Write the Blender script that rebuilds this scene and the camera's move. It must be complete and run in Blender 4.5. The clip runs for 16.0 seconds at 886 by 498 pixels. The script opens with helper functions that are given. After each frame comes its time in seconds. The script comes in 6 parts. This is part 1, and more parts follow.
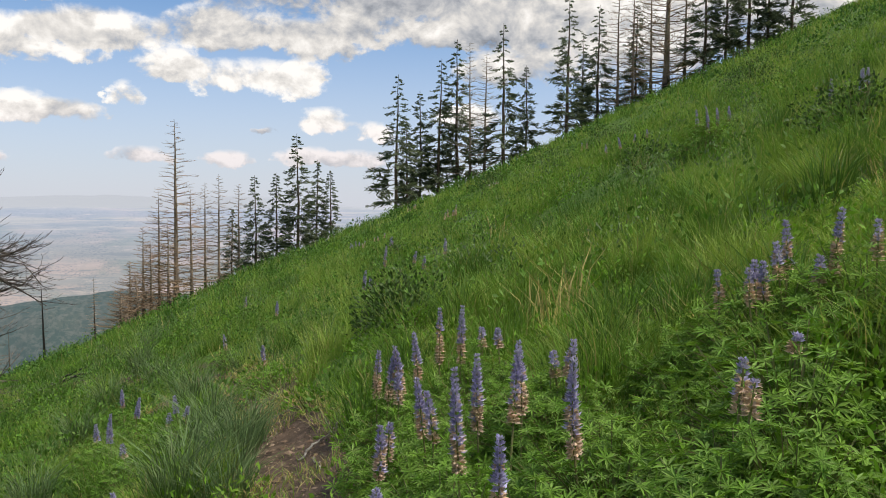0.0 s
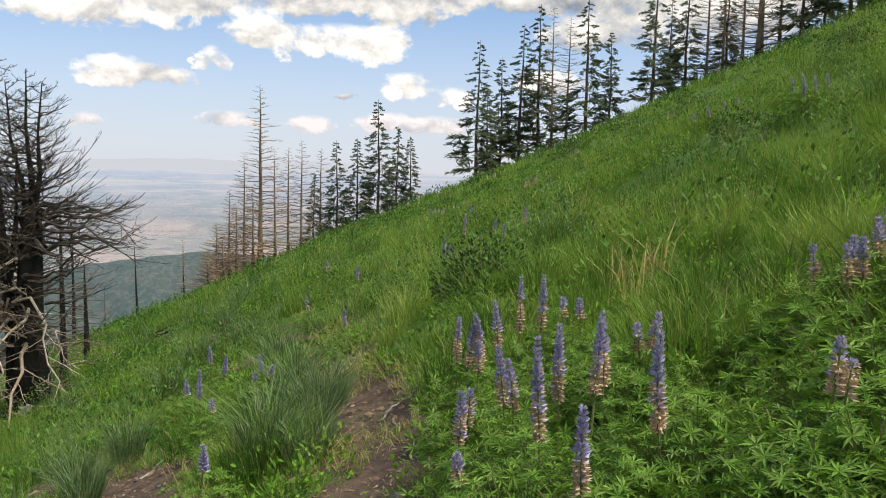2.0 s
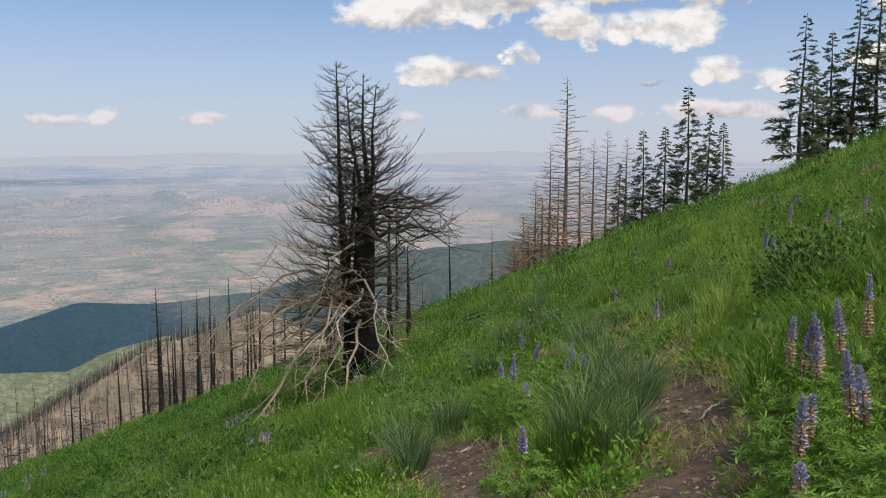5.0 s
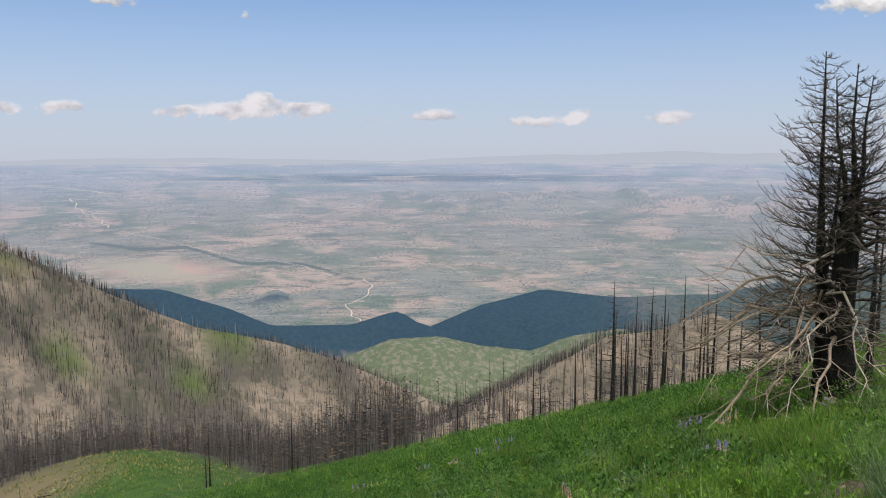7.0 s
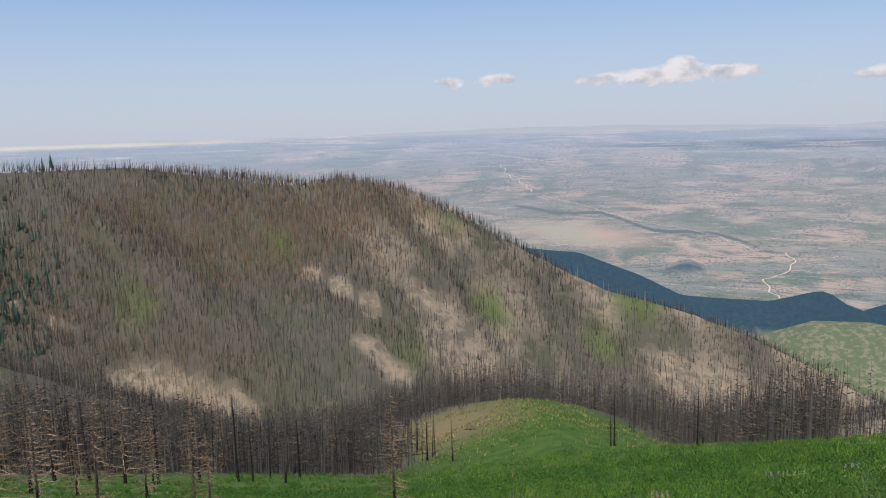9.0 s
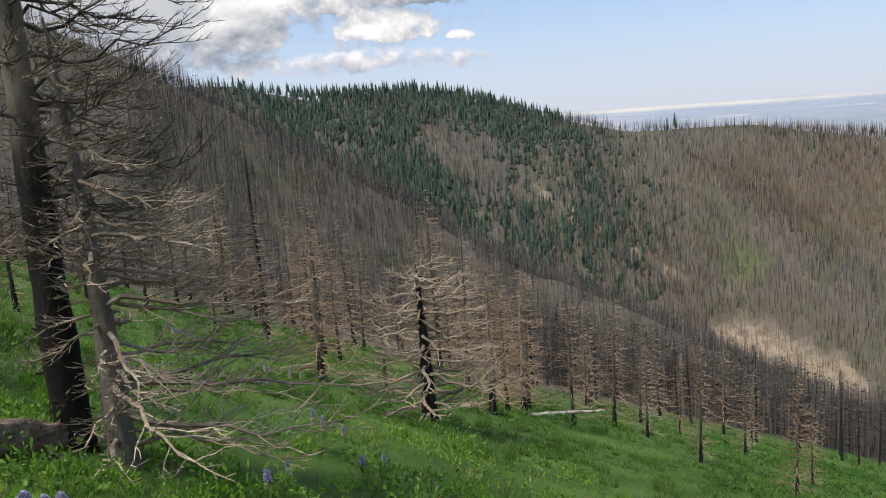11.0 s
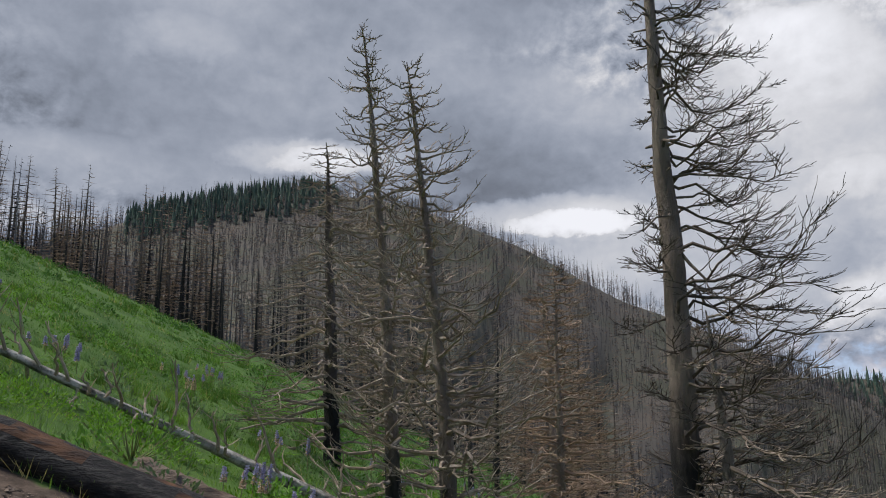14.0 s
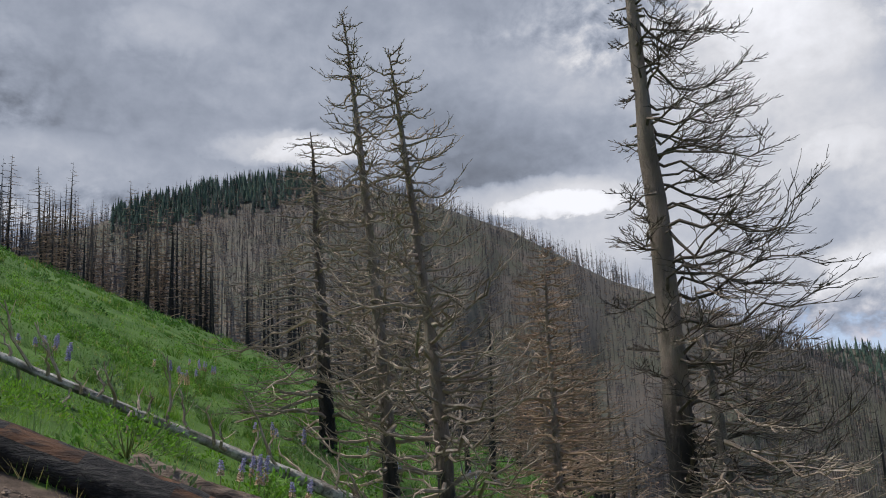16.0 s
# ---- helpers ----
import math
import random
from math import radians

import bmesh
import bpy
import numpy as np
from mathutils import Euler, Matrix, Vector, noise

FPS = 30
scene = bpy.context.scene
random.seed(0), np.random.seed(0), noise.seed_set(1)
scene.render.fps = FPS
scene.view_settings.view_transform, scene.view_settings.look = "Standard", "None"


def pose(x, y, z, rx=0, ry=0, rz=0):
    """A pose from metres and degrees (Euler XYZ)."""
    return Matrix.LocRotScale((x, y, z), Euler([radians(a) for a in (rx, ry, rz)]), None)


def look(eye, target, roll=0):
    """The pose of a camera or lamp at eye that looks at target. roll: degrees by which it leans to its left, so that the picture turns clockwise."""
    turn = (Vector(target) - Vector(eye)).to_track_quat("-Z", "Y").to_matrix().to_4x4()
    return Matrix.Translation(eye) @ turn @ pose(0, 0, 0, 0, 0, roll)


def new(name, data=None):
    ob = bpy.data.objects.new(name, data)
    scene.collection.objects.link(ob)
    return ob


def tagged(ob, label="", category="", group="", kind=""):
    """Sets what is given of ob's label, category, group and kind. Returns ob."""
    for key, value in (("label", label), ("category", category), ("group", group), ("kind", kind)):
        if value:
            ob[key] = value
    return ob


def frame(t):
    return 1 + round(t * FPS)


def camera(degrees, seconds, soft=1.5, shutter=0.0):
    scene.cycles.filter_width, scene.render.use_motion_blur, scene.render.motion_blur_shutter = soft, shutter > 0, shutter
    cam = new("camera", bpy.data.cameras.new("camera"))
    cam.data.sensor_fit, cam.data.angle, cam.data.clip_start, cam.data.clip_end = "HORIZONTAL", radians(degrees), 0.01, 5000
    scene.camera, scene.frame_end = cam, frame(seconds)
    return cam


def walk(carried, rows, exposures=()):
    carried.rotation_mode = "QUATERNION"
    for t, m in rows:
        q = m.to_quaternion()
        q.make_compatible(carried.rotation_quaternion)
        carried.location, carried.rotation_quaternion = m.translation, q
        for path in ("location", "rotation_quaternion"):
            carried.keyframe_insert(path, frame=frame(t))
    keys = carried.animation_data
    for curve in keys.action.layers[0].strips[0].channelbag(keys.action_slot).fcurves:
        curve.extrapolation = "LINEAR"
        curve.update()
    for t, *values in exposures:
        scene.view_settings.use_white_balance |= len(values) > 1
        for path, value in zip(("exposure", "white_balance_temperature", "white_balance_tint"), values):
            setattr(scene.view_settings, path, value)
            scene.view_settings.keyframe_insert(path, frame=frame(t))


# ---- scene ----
# The camera: held in the hand, it turns about the body through half a circle, a quarter of a metre from the axis.
EYE = 1.3
PATH = [(0.0, 0.00, -3.58, -0.57), (0.5, 2.33, -3.85, -0.56), (1.0, 3.62, -4.02, -0.73), (1.5, 4.83, -4.52, -0.87), (2.0, 5.60, -5.98, -1.33),
        (2.5, 6.53, -6.60, -1.53), (3.0, 7.39, -6.84, -1.39), (5.5, 34.33, -6.87, 0.29), (6.0, 42.13, -6.85, 0.32), (6.5, 49.95, -6.72, 0.14),
        (7.0, 58.64, -6.93, 0.13), (7.5, 65.11, -7.32, 0.33), (8.0, 71.17, -7.71, 0.62), (8.5, 78.63, -8.16, 1.02), (9.0, 87.39, -8.88, 1.41),
        (9.5, 96.88, -9.40, 1.74), (9.7, 100.77, -9.55, 1.92), (11.8, 146.66, -6.46, 3.66), (12.0, 150.92, -4.92, 2.94), (12.5, 160.37, 3.83, 1.97),
        (13.0, 165.18, 10.97, 0.50), (13.5, 168.26, 12.28, -0.24), (14.0, 170.62, 12.43, 0.79), (14.5, 170.91, 12.46, 2.09), (15.0, 170.64, 12.32, 2.55),
        (15.5, 170.40, 11.80, 2.84), (16.0, 170.27, 11.41, 3.00)]
cam = camera(57.5, 16.0, soft=1.0)
walk(cam, [(t, pose(-0.25 * math.sin(radians(w)), 0.25 * math.cos(radians(w)) - 0.25, EYE, 90 + p, r, w)) for t, w, p, r in PATH],
     exposures=[(0.0, 0.0, 6850, 9), (3.2, 0.22, 6950, 8), (5.3, -0.22, 6600, 10), (9.7, -0.22, 6450, 10), (11.8, 0.22, 6500, 9), (12.5, 0.2, 6200, 10), (13.2, -0.2, 6180, 11), (14.0, -0.2, 6180, 11), (14.6, -0.1, 6180, 11), (16.0, -0.1, 6180, 11)])

# ---- sky, clouds and sun ----
SUN_AZ, SUN_EL = 252.0, 62.0     # high behind the camera's shoulder for most of the turn


def link(tree, a, b):
    tree.links.new(a, b)


def maths(tree, op, a, b=None, c=None, clamp=False):
    n = tree.nodes.new("ShaderNodeMath")
    n.operation, n.use_clamp = op, clamp
    for i, v in enumerate((a, b, c)):
        if v is None:
            continue
        if isinstance(v, (int, float)):
            n.inputs[i].default_value = v
        else:
            link(tree, v, n.inputs[i])
    return n.outputs[0]


def mixc(tree, fac, a, b, blend="MIX"):
    n = tree.nodes.new("ShaderNodeMix")
    n.data_type, n.blend_type = "RGBA", blend
    for sock, v in ((n.inputs[0], fac), (n.inputs[6], a), (n.inputs[7], b)):
        if isinstance(v, (int, float)):
            sock.default_value = v
        elif isinstance(v, tuple):
            sock.default_value = (*v, 1)
        else:
            link(tree, v, sock)
    return n.outputs[2]


def ramp(tree, v, lo, hi, a=0.0, b=1.0):
    n = tree.nodes.new("ShaderNodeMapRange")
    n.interpolation_type = "SMOOTHSTEP"
    link(tree, v, n.inputs[0])
    for i, q in enumerate((lo, hi, a, b)):
        n.inputs[i + 1].default_value = q
    return n.outputs[0]


def noise_tex(tree, vec, scale, detail=4.0, rough=0.55, dist=0.0):
    n = tree.nodes.new("ShaderNodeTexNoise")
    n.inputs["Scale"].default_value, n.inputs["Detail"].default_value = scale, detail
    n.inputs["Roughness"].default_value, n.inputs["Distortion"].default_value = rough, dist
    link(tree, vec, n.inputs["Vector"])
    return n.outputs["Fac"]


# clouds: heading, height, half width, half height (degrees), thickness, brightness
HEAPS = [
    (27.6, 5.2, 2.6, 1.5, 1, 1), (24.5, 5.1, 2.1, 1.1, 0.85, 0.86), (21.4, 6.4, 1.2, 1.2, 0.9, 0.95), (8.4, 5, 2, 1.3, 1, 1), (5.2, 4.4, 1.8, 1, 0.95, 0.97), (9.6, 2.6, 2.4, 1, 0.9, 0.92), (6.2, 2.5, 2.6, 0.9, 0.9, 0.88), (20.4, 2.5, 2.2, 0.85, 0.9, 0.93), (15, 2.4, 1.8, 0.8, 0.9, 0.92), (29.4, 2.2, 1.2, 0.7, 0.8, 0.88), (12.6, 4.5, 1, 0.35, 0.6, 0.66),
    (42.8, 2.1, 1.8, 0.65, 0.8, 0.87), (49.3, 2.3, 1.2, 0.6, 0.8, 0.88), (52.2, 2, 3, 0.5, 0.65, 0.83)
]
LOW_HEAPS = [
    (59.1, 2.4, 1.7, 0.6, 0.8, 0.87), (71.5, 2.7, 5.2, 0.8, 0.9, 0.88), (71.2, 3.4, 1.3, 0.7, 0.9, 0.97), (83.6, 2.8, 1.5, 0.55, 0.8, 0.88), (86.8, 2.7, 1.2, 0.45, 0.7, 0.86), (76.6, 2.6, 1.6, 0.5, 0.75, 0.86), (67.8, 2.9, 1.6, 0.6, 0.8, 0.92), (63.7, 2, 1.4, 0.35, 0.5, 0.84), (80.2, 9.4, 1.8, 0.5, 0.7, 0.8), (72.2, 8.9, 0.5, 0.5, 0.5, 0.75), (122.7, 7.5, 3.6, 0.6, 0.9, 0.92)
]
BROKEN_LAYER = [
    (28.3, 9.2, 6, 2, 1, 0.9), (23.2, 10.3, 4.3, 1.8, 1, 0.82), (18.6, 8.4, 2.4, 1.8, 0.95, 0.9), (13.2, 7.6, 5.2, 1.8, 1, 0.97), (14.5, 10.9, 5, 2, 1, 0.78), (8.5, 10.3, 3.2, 1.9, 1, 0.8), (0.5, 11.6, 8, 2.4, 1, 0.76), (-3.5, 8.6, 3, 1.5, 0.8, 0.82), (9.8, 8.4, 1.6, 1.2, 0.8, 0.92), (-10, 11.5, 8, 4, 1, 0.84), (-24, 13, 10, 5, 1, 0.82),
    (4, 16, 20, 3.5, 1.1, 0.76), (30, 13, 8, 2, 0.9, 0.86), (-6, 27, 60, 9, 1.1, 0.7), (-2, 5.6, 3, 1.2, 0.8, 0.9)
]
CLOUDS_BESIDE_THE_PEAK = [
    (133, 9.5, 11, 4.5, 0.7, 0.8), (141, 13, 9, 4.5, 0.9, 0.78), (150, 9, 6, 4, 0.9, 0.74), (128, 13.5, 9, 3, 0.8, 0.86), (134, 3.4, 9, 1.2, 0.5, 0.84),
    (141.3, 7.7, 3.4, 1.8, 1, 1), (142.1, 6.1, 3, 0.9, 0.9, 0.72), (138.6, 9.7, 3, 1.6, 1, 0.86), (132.4, 5.7, 3.4, 1.2, 0.95, 0.98), (134.6, 7.2, 2, 1, 0.8, 0.93), (127.3, 5, 1, 0.4, 0.7, 0.88), (127.6, 8.8, 6.5, 2, 1, 0.93), (130, 7.3, 2.5, 0.7, 0.7, 0.8), (142.2, 14.8, 2.6, 1.2, 0.9, 0.9)
]
DECK_LOW = [
    (166, 22, 34, 13, 1.3, 0.66), (158, 12, 14, 4, 1.1, 0.85), (147, 17, 14, 8, 1.1, 0.84), (182, 28, 22, 9, 1.3, 0.62), (205, 22, 20, 8, 1.2, 0.58), (172, 20.5, 12, 4.5, 1.2, 0.56), (195, 36, 40, 10, 1.3, 0.6), (160, 40, 40, 12, 1.3, 0.62), (190, 25.5, 4, 2, 0.7, 0.95), (144, 23, 7, 5, 1.1, 0.92), (141.5, 15.5, 5, 4, 1, 0.88),
    (150, 19, 6, 3.5, 1, 0.82), (160, 13.6, 7, 1.5, 1.1, 0.99), (181, 18.8, 5, 1.2, 1, 0.99), (172, 16.5, 4, 1.2, 0.9, 0.95)
]
DECK_MIDDLE = [
    (149, 12.8, 4, 2, 0.9, 0.85), (196, 17, 8, 2, 1, 0.72), (202, 13, 16, 6, 1.2, 0.66), (187, 17.5, 7, 3, 1.3, 0.72), (150, 7.5, 5, 3, 1, 0.85), (180, 60, 120, 22, 1.3, 0.62), (177, 18.3, 9, 1.6, 2, 0.98), (163, 14.3, 7, 1.6, 2, 0.99), (146, 17, 8, 9, 1.5, 0.84), (138.5, 12.2, 3.6, 2.4, 1, 0.95), (149.5, 8.5, 5, 3.5, 1.3, 0.66),
    (129, 15.5, 5, 3, 1, 0.9), (157, 9.5, 7, 3.2, 1.1, 0.82), (146, 6, 7, 3, 1, 0.74), (144.2, 21.3, 4.5, 4.5, 3, 1.02)
]
DECK_HIGH = [
    (147, 24.4, 3.5, 2, 2, 1), (144.5, 11.9, 4, 3, 1.1, 0.66), (161.2, 13.7, 4.5, 1.1, 6, 1.2), (179.1, 18.3, 3.5, 1.2, 4, 1.1), (142, 14.8, 3, 1.6, 3, 1.0), (164.8, 19.6, 9, 5, 1.2, 0.6), (187.5, 19.8, 9, 2.5, 1.1, 0.56)
]
CLOUDS = HEAPS + LOW_HEAPS + BROKEN_LAYER + CLOUDS_BESIDE_THE_PEAK + DECK_LOW + DECK_MIDDLE + DECK_HIGH


def build_world():
    w = bpy.data.worlds.new("sky")
    scene.world, w.use_nodes = w, True
    tree = w.node_tree
    tree.nodes.clear()
    coord = tree.nodes.new("ShaderNodeTexCoord")
    sep = tree.nodes.new("ShaderNodeSeparateXYZ")
    link(tree, coord.outputs["Generated"], sep.inputs[0])
    x, y, z = sep.outputs
    # heading counted from the middle of the turn (90 degrees left of the start), so that the seam lies uphill
    head = maths(tree, "MULTIPLY", maths(tree, "ARCTAN2", maths(tree, "MULTIPLY", y, -1.0), maths(tree, "MULTIPLY", x, -1.0)), 180 / math.pi)
    elev = maths(tree, "MULTIPLY", maths(tree, "ARCSINE", z), 180 / math.pi)
    comb = tree.nodes.new("ShaderNodeCombineXYZ")
    link(tree, head, comb.inputs[0])
    link(tree, maths(tree, "MULTIPLY", elev, 1.25), comb.inputs[1])
    flat = comb.outputs[0]
    puff = noise_tex(tree, flat, 0.28, 10.0, 0.6, 0.35)
    lift = tree.nodes.new("ShaderNodeVectorMath")
    lift.operation = "ADD"
    link(tree, flat, lift.inputs[0])
    lift.inputs[1].default_value = (0.25, 1.1, 0)
    puff_up = noise_tex(tree, lift.outputs[0], 0.28, 10.0, 0.6, 0.35)
    big = noise_tex(tree, flat, 0.06, 5.0, 0.5, 0.15)
    # edges wander with the noise
    knob, knob2 = noise_tex(tree, flat, 0.75, 5.0, 0.55), noise_tex(tree, lift.outputs[0], 0.95, 5.0, 0.55)
    wob = maths(tree, "MULTIPLY_ADD", maths(tree, "SUBTRACT", big, 0.5), 1.2, maths(tree, "MULTIPLY_ADD", maths(tree, "SUBTRACT", knob2, 0.5), 2.4, head))
    wobe = maths(tree, "MULTIPLY_ADD", maths(tree, "SUBTRACT", puff, 0.5), 1.2, maths(tree, "MULTIPLY_ADD", maths(tree, "SUBTRACT", knob, 0.5), 1.1, elev))
    total, shade, lit = 0.0, 0.0, 0.0
    for az, el, wa, we, thick, bright in CLOUDS:
        u = maths(tree, "MULTIPLY_ADD", wob, 1 / wa, -(az - 90) / wa)
        v = maths(tree, "MULTIPLY_ADD", wobe, 1 / we, -el / we)
        below = maths(tree, "MAXIMUM", v, maths(tree, "MULTIPLY", v, -1.9 if we < 2.5 else -1.0))      # heaps have flat feet
        q = maths(tree, "MULTIPLY_ADD", below, below, maths(tree, "MULTIPLY", u, u))
        g = maths(tree, "MULTIPLY", maths(tree, "SUBTRACT", 1.0, maths(tree, "MULTIPLY", q, 0.75), clamp=True), thick)
        total = maths(tree, "ADD", g, total)
        shade = maths(tree, "MULTIPLY_ADD", g, v, shade)
        lit = maths(tree, "MULTIPLY_ADD", g, bright, lit)
    body = maths(tree, "ADD", maths(tree, "MINIMUM", total, 1.25), maths(tree, "MULTIPLY_ADD", maths(tree, "SUBTRACT", puff, 0.5), 1.9, maths(tree, "MULTIPLY", maths(tree, "SUBTRACT", knob, 0.5), 1.5)))
    cover = maths(tree, "MULTIPLY", ramp(tree, body, 0.12, 0.74), ramp(tree, total, 0.03, 0.22))
    safe = maths(tree, "MAXIMUM", total, 0.05)
    level = maths(tree, "DIVIDE", lit, safe)
    tilt = maths(tree, "DIVIDE", shade, safe)
    relief = maths(tree, "MULTIPLY", maths(tree, "SUBTRACT", puff, puff_up), ramp(tree, total, 0.9, 2.2, 1.0, 0.14))
    relief = maths(tree, "MULTIPLY_ADD", maths(tree, "SUBTRACT", knob, knob2), ramp(tree, total, 0.9, 2.4, 0.3, 0.05), relief)
    level = maths(tree, "ADD", maths(tree, "MULTIPLY_ADD", tilt, 0.17, level), relief)
    level = maths(tree, "ADD", level, maths(tree, "MULTIPLY", maths(tree, "SUBTRACT", big, 0.5), 0.5))
    level = maths(tree, "MAXIMUM", level, 0.22)
    level = maths(tree, "MINIMUM", maths(tree, "MULTIPLY", level, 0.985), 1.02)
    level = maths(tree, "POWER", level, 1.8)
    sky = tree.nodes.new("ShaderNodeTexSky")
    sky.sky_type, sky.sun_disc = "NISHITA", False
    sky.sun_elevation, sky.sun_rotation = radians(SUN_EL), radians(-SUN_AZ)
    sky.altitude, sky.air_density, sky.dust_density, sky.ozone_density = 2800, 1.0, 1.2, 1.2
    blue = mixc(tree, 1.0, sky.outputs[0], (SKY_GAIN * 0.80, SKY_GAIN * 1.27, SKY_GAIN * 1.56), "MULTIPLY")
    haze = ramp(tree, elev, -3.0, 18.0, 0.98, 0.0)
    clear = mixc(tree, haze, blue, (0.63, 0.65, 0.76))
    white = mixc(tree, 1.0, mixc(tree, ramp(tree, level, 0.3, 0.8), (0.88, 0.96, 1.13), (1.0, 0.985, 0.99)), level, "MULTIPLY")
    veil = ramp(tree, elev, 0.5, 6.0, 0.55, 1.0)
    tint = ramp(tree, elev, 1.5, 6.5, 0.7, 0.0)
    white = mixc(tree, tint, white, mixc(tree, 1.0, white, (1.0, 0.87, 0.87), "MULTIPLY"))
    colour = mixc(tree, maths(tree, "MULTIPLY", cover, veil), clear, white)
    bg = tree.nodes.new("ShaderNodeBackground")
    link(tree, colour, bg.inputs[0])
    bg.inputs[1].default_value = 1.0
    out = tree.nodes.new("ShaderNodeOutputWorld")
    link(tree, bg.outputs[0], out.inputs[0])


SKY_GAIN = 0.10
build_world()
sun = new("sun", bpy.data.lights.new("sun", "SUN"))
sun.data.energy, sun.data.angle, sun.data.color = 4.6, radians(22), (1.0, 0.94, 0.84)
sun.matrix_world = look((0, 0, 0), (math.sin(radians(SUN_AZ)) * math.cos(radians(SUN_EL)), -math.cos(radians(SUN_AZ)) * math.cos(radians(SUN_EL)), -math.sin(radians(SUN_EL))))

# ---- materials ----


def shader(name):
    m = bpy.data.materials.new(name)
    m.use_nodes = True
    tree = m.node_tree
    tree.nodes.clear()
    out = tree.nodes.new("ShaderNodeOutputMaterial")
    coord = tree.nodes.new("ShaderNodeTexCoord")
    return m, tree, out, coord.outputs["Object"]


def island(tree):
    return tree.nodes.new("ShaderNodeNewGeometry").outputs["Random Per Island"]


def attr(tree, name):
    n = tree.nodes.new("ShaderNodeAttribute")
    n.attribute_name = name
    return n.outputs["Fac"]


def finish(tree, out, colour, rough=0.9, bump=None, strength=0.3, dist=0.02, leaf=0.0, spec=0.2):
    p = tree.nodes.new("ShaderNodeBsdfPrincipled")
    link(tree, colour, p.inputs["Base Color"])
    p.inputs["Roughness"].default_value = rough
    p.inputs["Specular IOR Level"].default_value = spec
    if bump is not None:
        b = tree.nodes.new("ShaderNodeBump")
        b.inputs["Strength"].default_value, b.inputs["Distance"].default_value = strength, dist
        link(tree, bump, b.inputs["Height"])
        link(tree, b.outputs[0], p.inputs["Normal"])
    last = p.outputs[0]
    if leaf:
        t = tree.nodes.new("ShaderNodeBsdfTranslucent")
        link(tree, mixc(tree, 1.0, colour, (1.0, 1.0, 0.6), "MULTIPLY"), t.inputs[0])
        mix = tree.nodes.new("ShaderNodeMixShader")
        mix.inputs[0].default_value = leaf
        link(tree, last, mix.inputs[1])
        link(tree, t.outputs[0], mix.inputs[2])
        last = mix.outputs[0]
    link(tree, last, out.inputs[0])


def plain(name, a, b, c, coarse, fine, rough=0.9, bump=0.3, dist=0.01, leaf=0.0, stretch=None, pieces=0.0, spec=0.2):
    """Two colours in patches, a third in fine grain, with relief; pieces: how far single islands differ in brightness."""
    m, tree, out, vec = shader(name)
    if stretch:
        mp = tree.nodes.new("ShaderNodeMapping")
        mp.inputs["Scale"].default_value = stretch
        link(tree, vec, mp.inputs[0])
        vec = mp.outputs[0]
    n1 = noise_tex(tree, vec, coarse, 3.0)
    n2 = noise_tex(tree, vec, fine, 5.0, 0.65)
    col = mixc(tree, ramp(tree, n1, 0.36, 0.64), a, b)
    col = mixc(tree, ramp(tree, n2, 0.45, 0.75), col, c)
    if pieces:
        r = island(tree)
        col = mixc(tree, 1.0, col, mixc(tree, r, (1 - pieces,) * 3, (1 + pieces,) * 3), "MULTIPLY")
    finish(tree, out, col, rough, n2, bump, dist, leaf, spec)
    return m


def grass_material(name, dark, mid, light, dry):
    """Blades whose colour goes by tuft, with a little more by blade and some dry ones."""
    m, tree, out, vec = shader(name)
    tuft, r = attr(tree, "tuft"), island(tree)
    wide = noise_tex(tree, vec, 0.35, 3.0)
    t = maths(tree, "MULTIPLY_ADD", maths(tree, "SUBTRACT", wide, 0.5), 1.1, tuft)
    col = mixc(tree, ramp(tree, t, 0.05, 0.55), dark, mid)
    col = mixc(tree, ramp(tree, t, 0.5, 1.0), col, light)
    col = mixc(tree, ramp(tree, r, 0.90, 0.96), col, dry)
    col = mixc(tree, 1.0, col, mixc(tree, noise_tex(tree, vec, 9.0, 3.0), (0.7,) * 3, (1.3,) * 3), "MULTIPLY")
    finish(tree, out, col, 0.6, leaf=0.4)
    return m


GRASS = grass_material("grass_blades", (0.08, 0.17, 0.03), (0.17, 0.305, 0.05), (0.285, 0.40, 0.088), (0.40, 0.36, 0.16))
GRASS_BLUE = plain("bluish_grass_blades", (0.12, 0.20, 0.08), (0.16, 0.25, 0.11), (0.25, 0.3, 0.16), 0.8, 6.0, 0.65, 0.0, leaf=0.3, pieces=0.4)
GRASS_DRY = plain("dry_grass", (0.42, 0.34, 0.13), (0.5, 0.42, 0.2), (0.3, 0.26, 0.1), 2.0, 9.0, 0.8, 0.0, leaf=0.2, pieces=0.4)
FORB = plain("forb_leaves", (0.12, 0.27, 0.025), (0.17, 0.33, 0.035), (0.22, 0.34, 0.07), 1.2, 9.0, 0.6, 0.0, leaf=0.35, pieces=0.35)
LUPINE_LEAF = plain("lupine_leaves", (0.11, 0.235, 0.03), (0.17, 0.31, 0.043), (0.22, 0.33, 0.10), 2.5, 14.0, 0.6, 0.0, leaf=0.35, pieces=0.35)
SHRUB_LEAF = plain("shrub_leaves", (0.045, 0.095, 0.025), (0.07, 0.13, 0.03), (0.13, 0.17, 0.07), 2.0, 12.0, 0.55, 0.0, leaf=0.25, pieces=0.45)
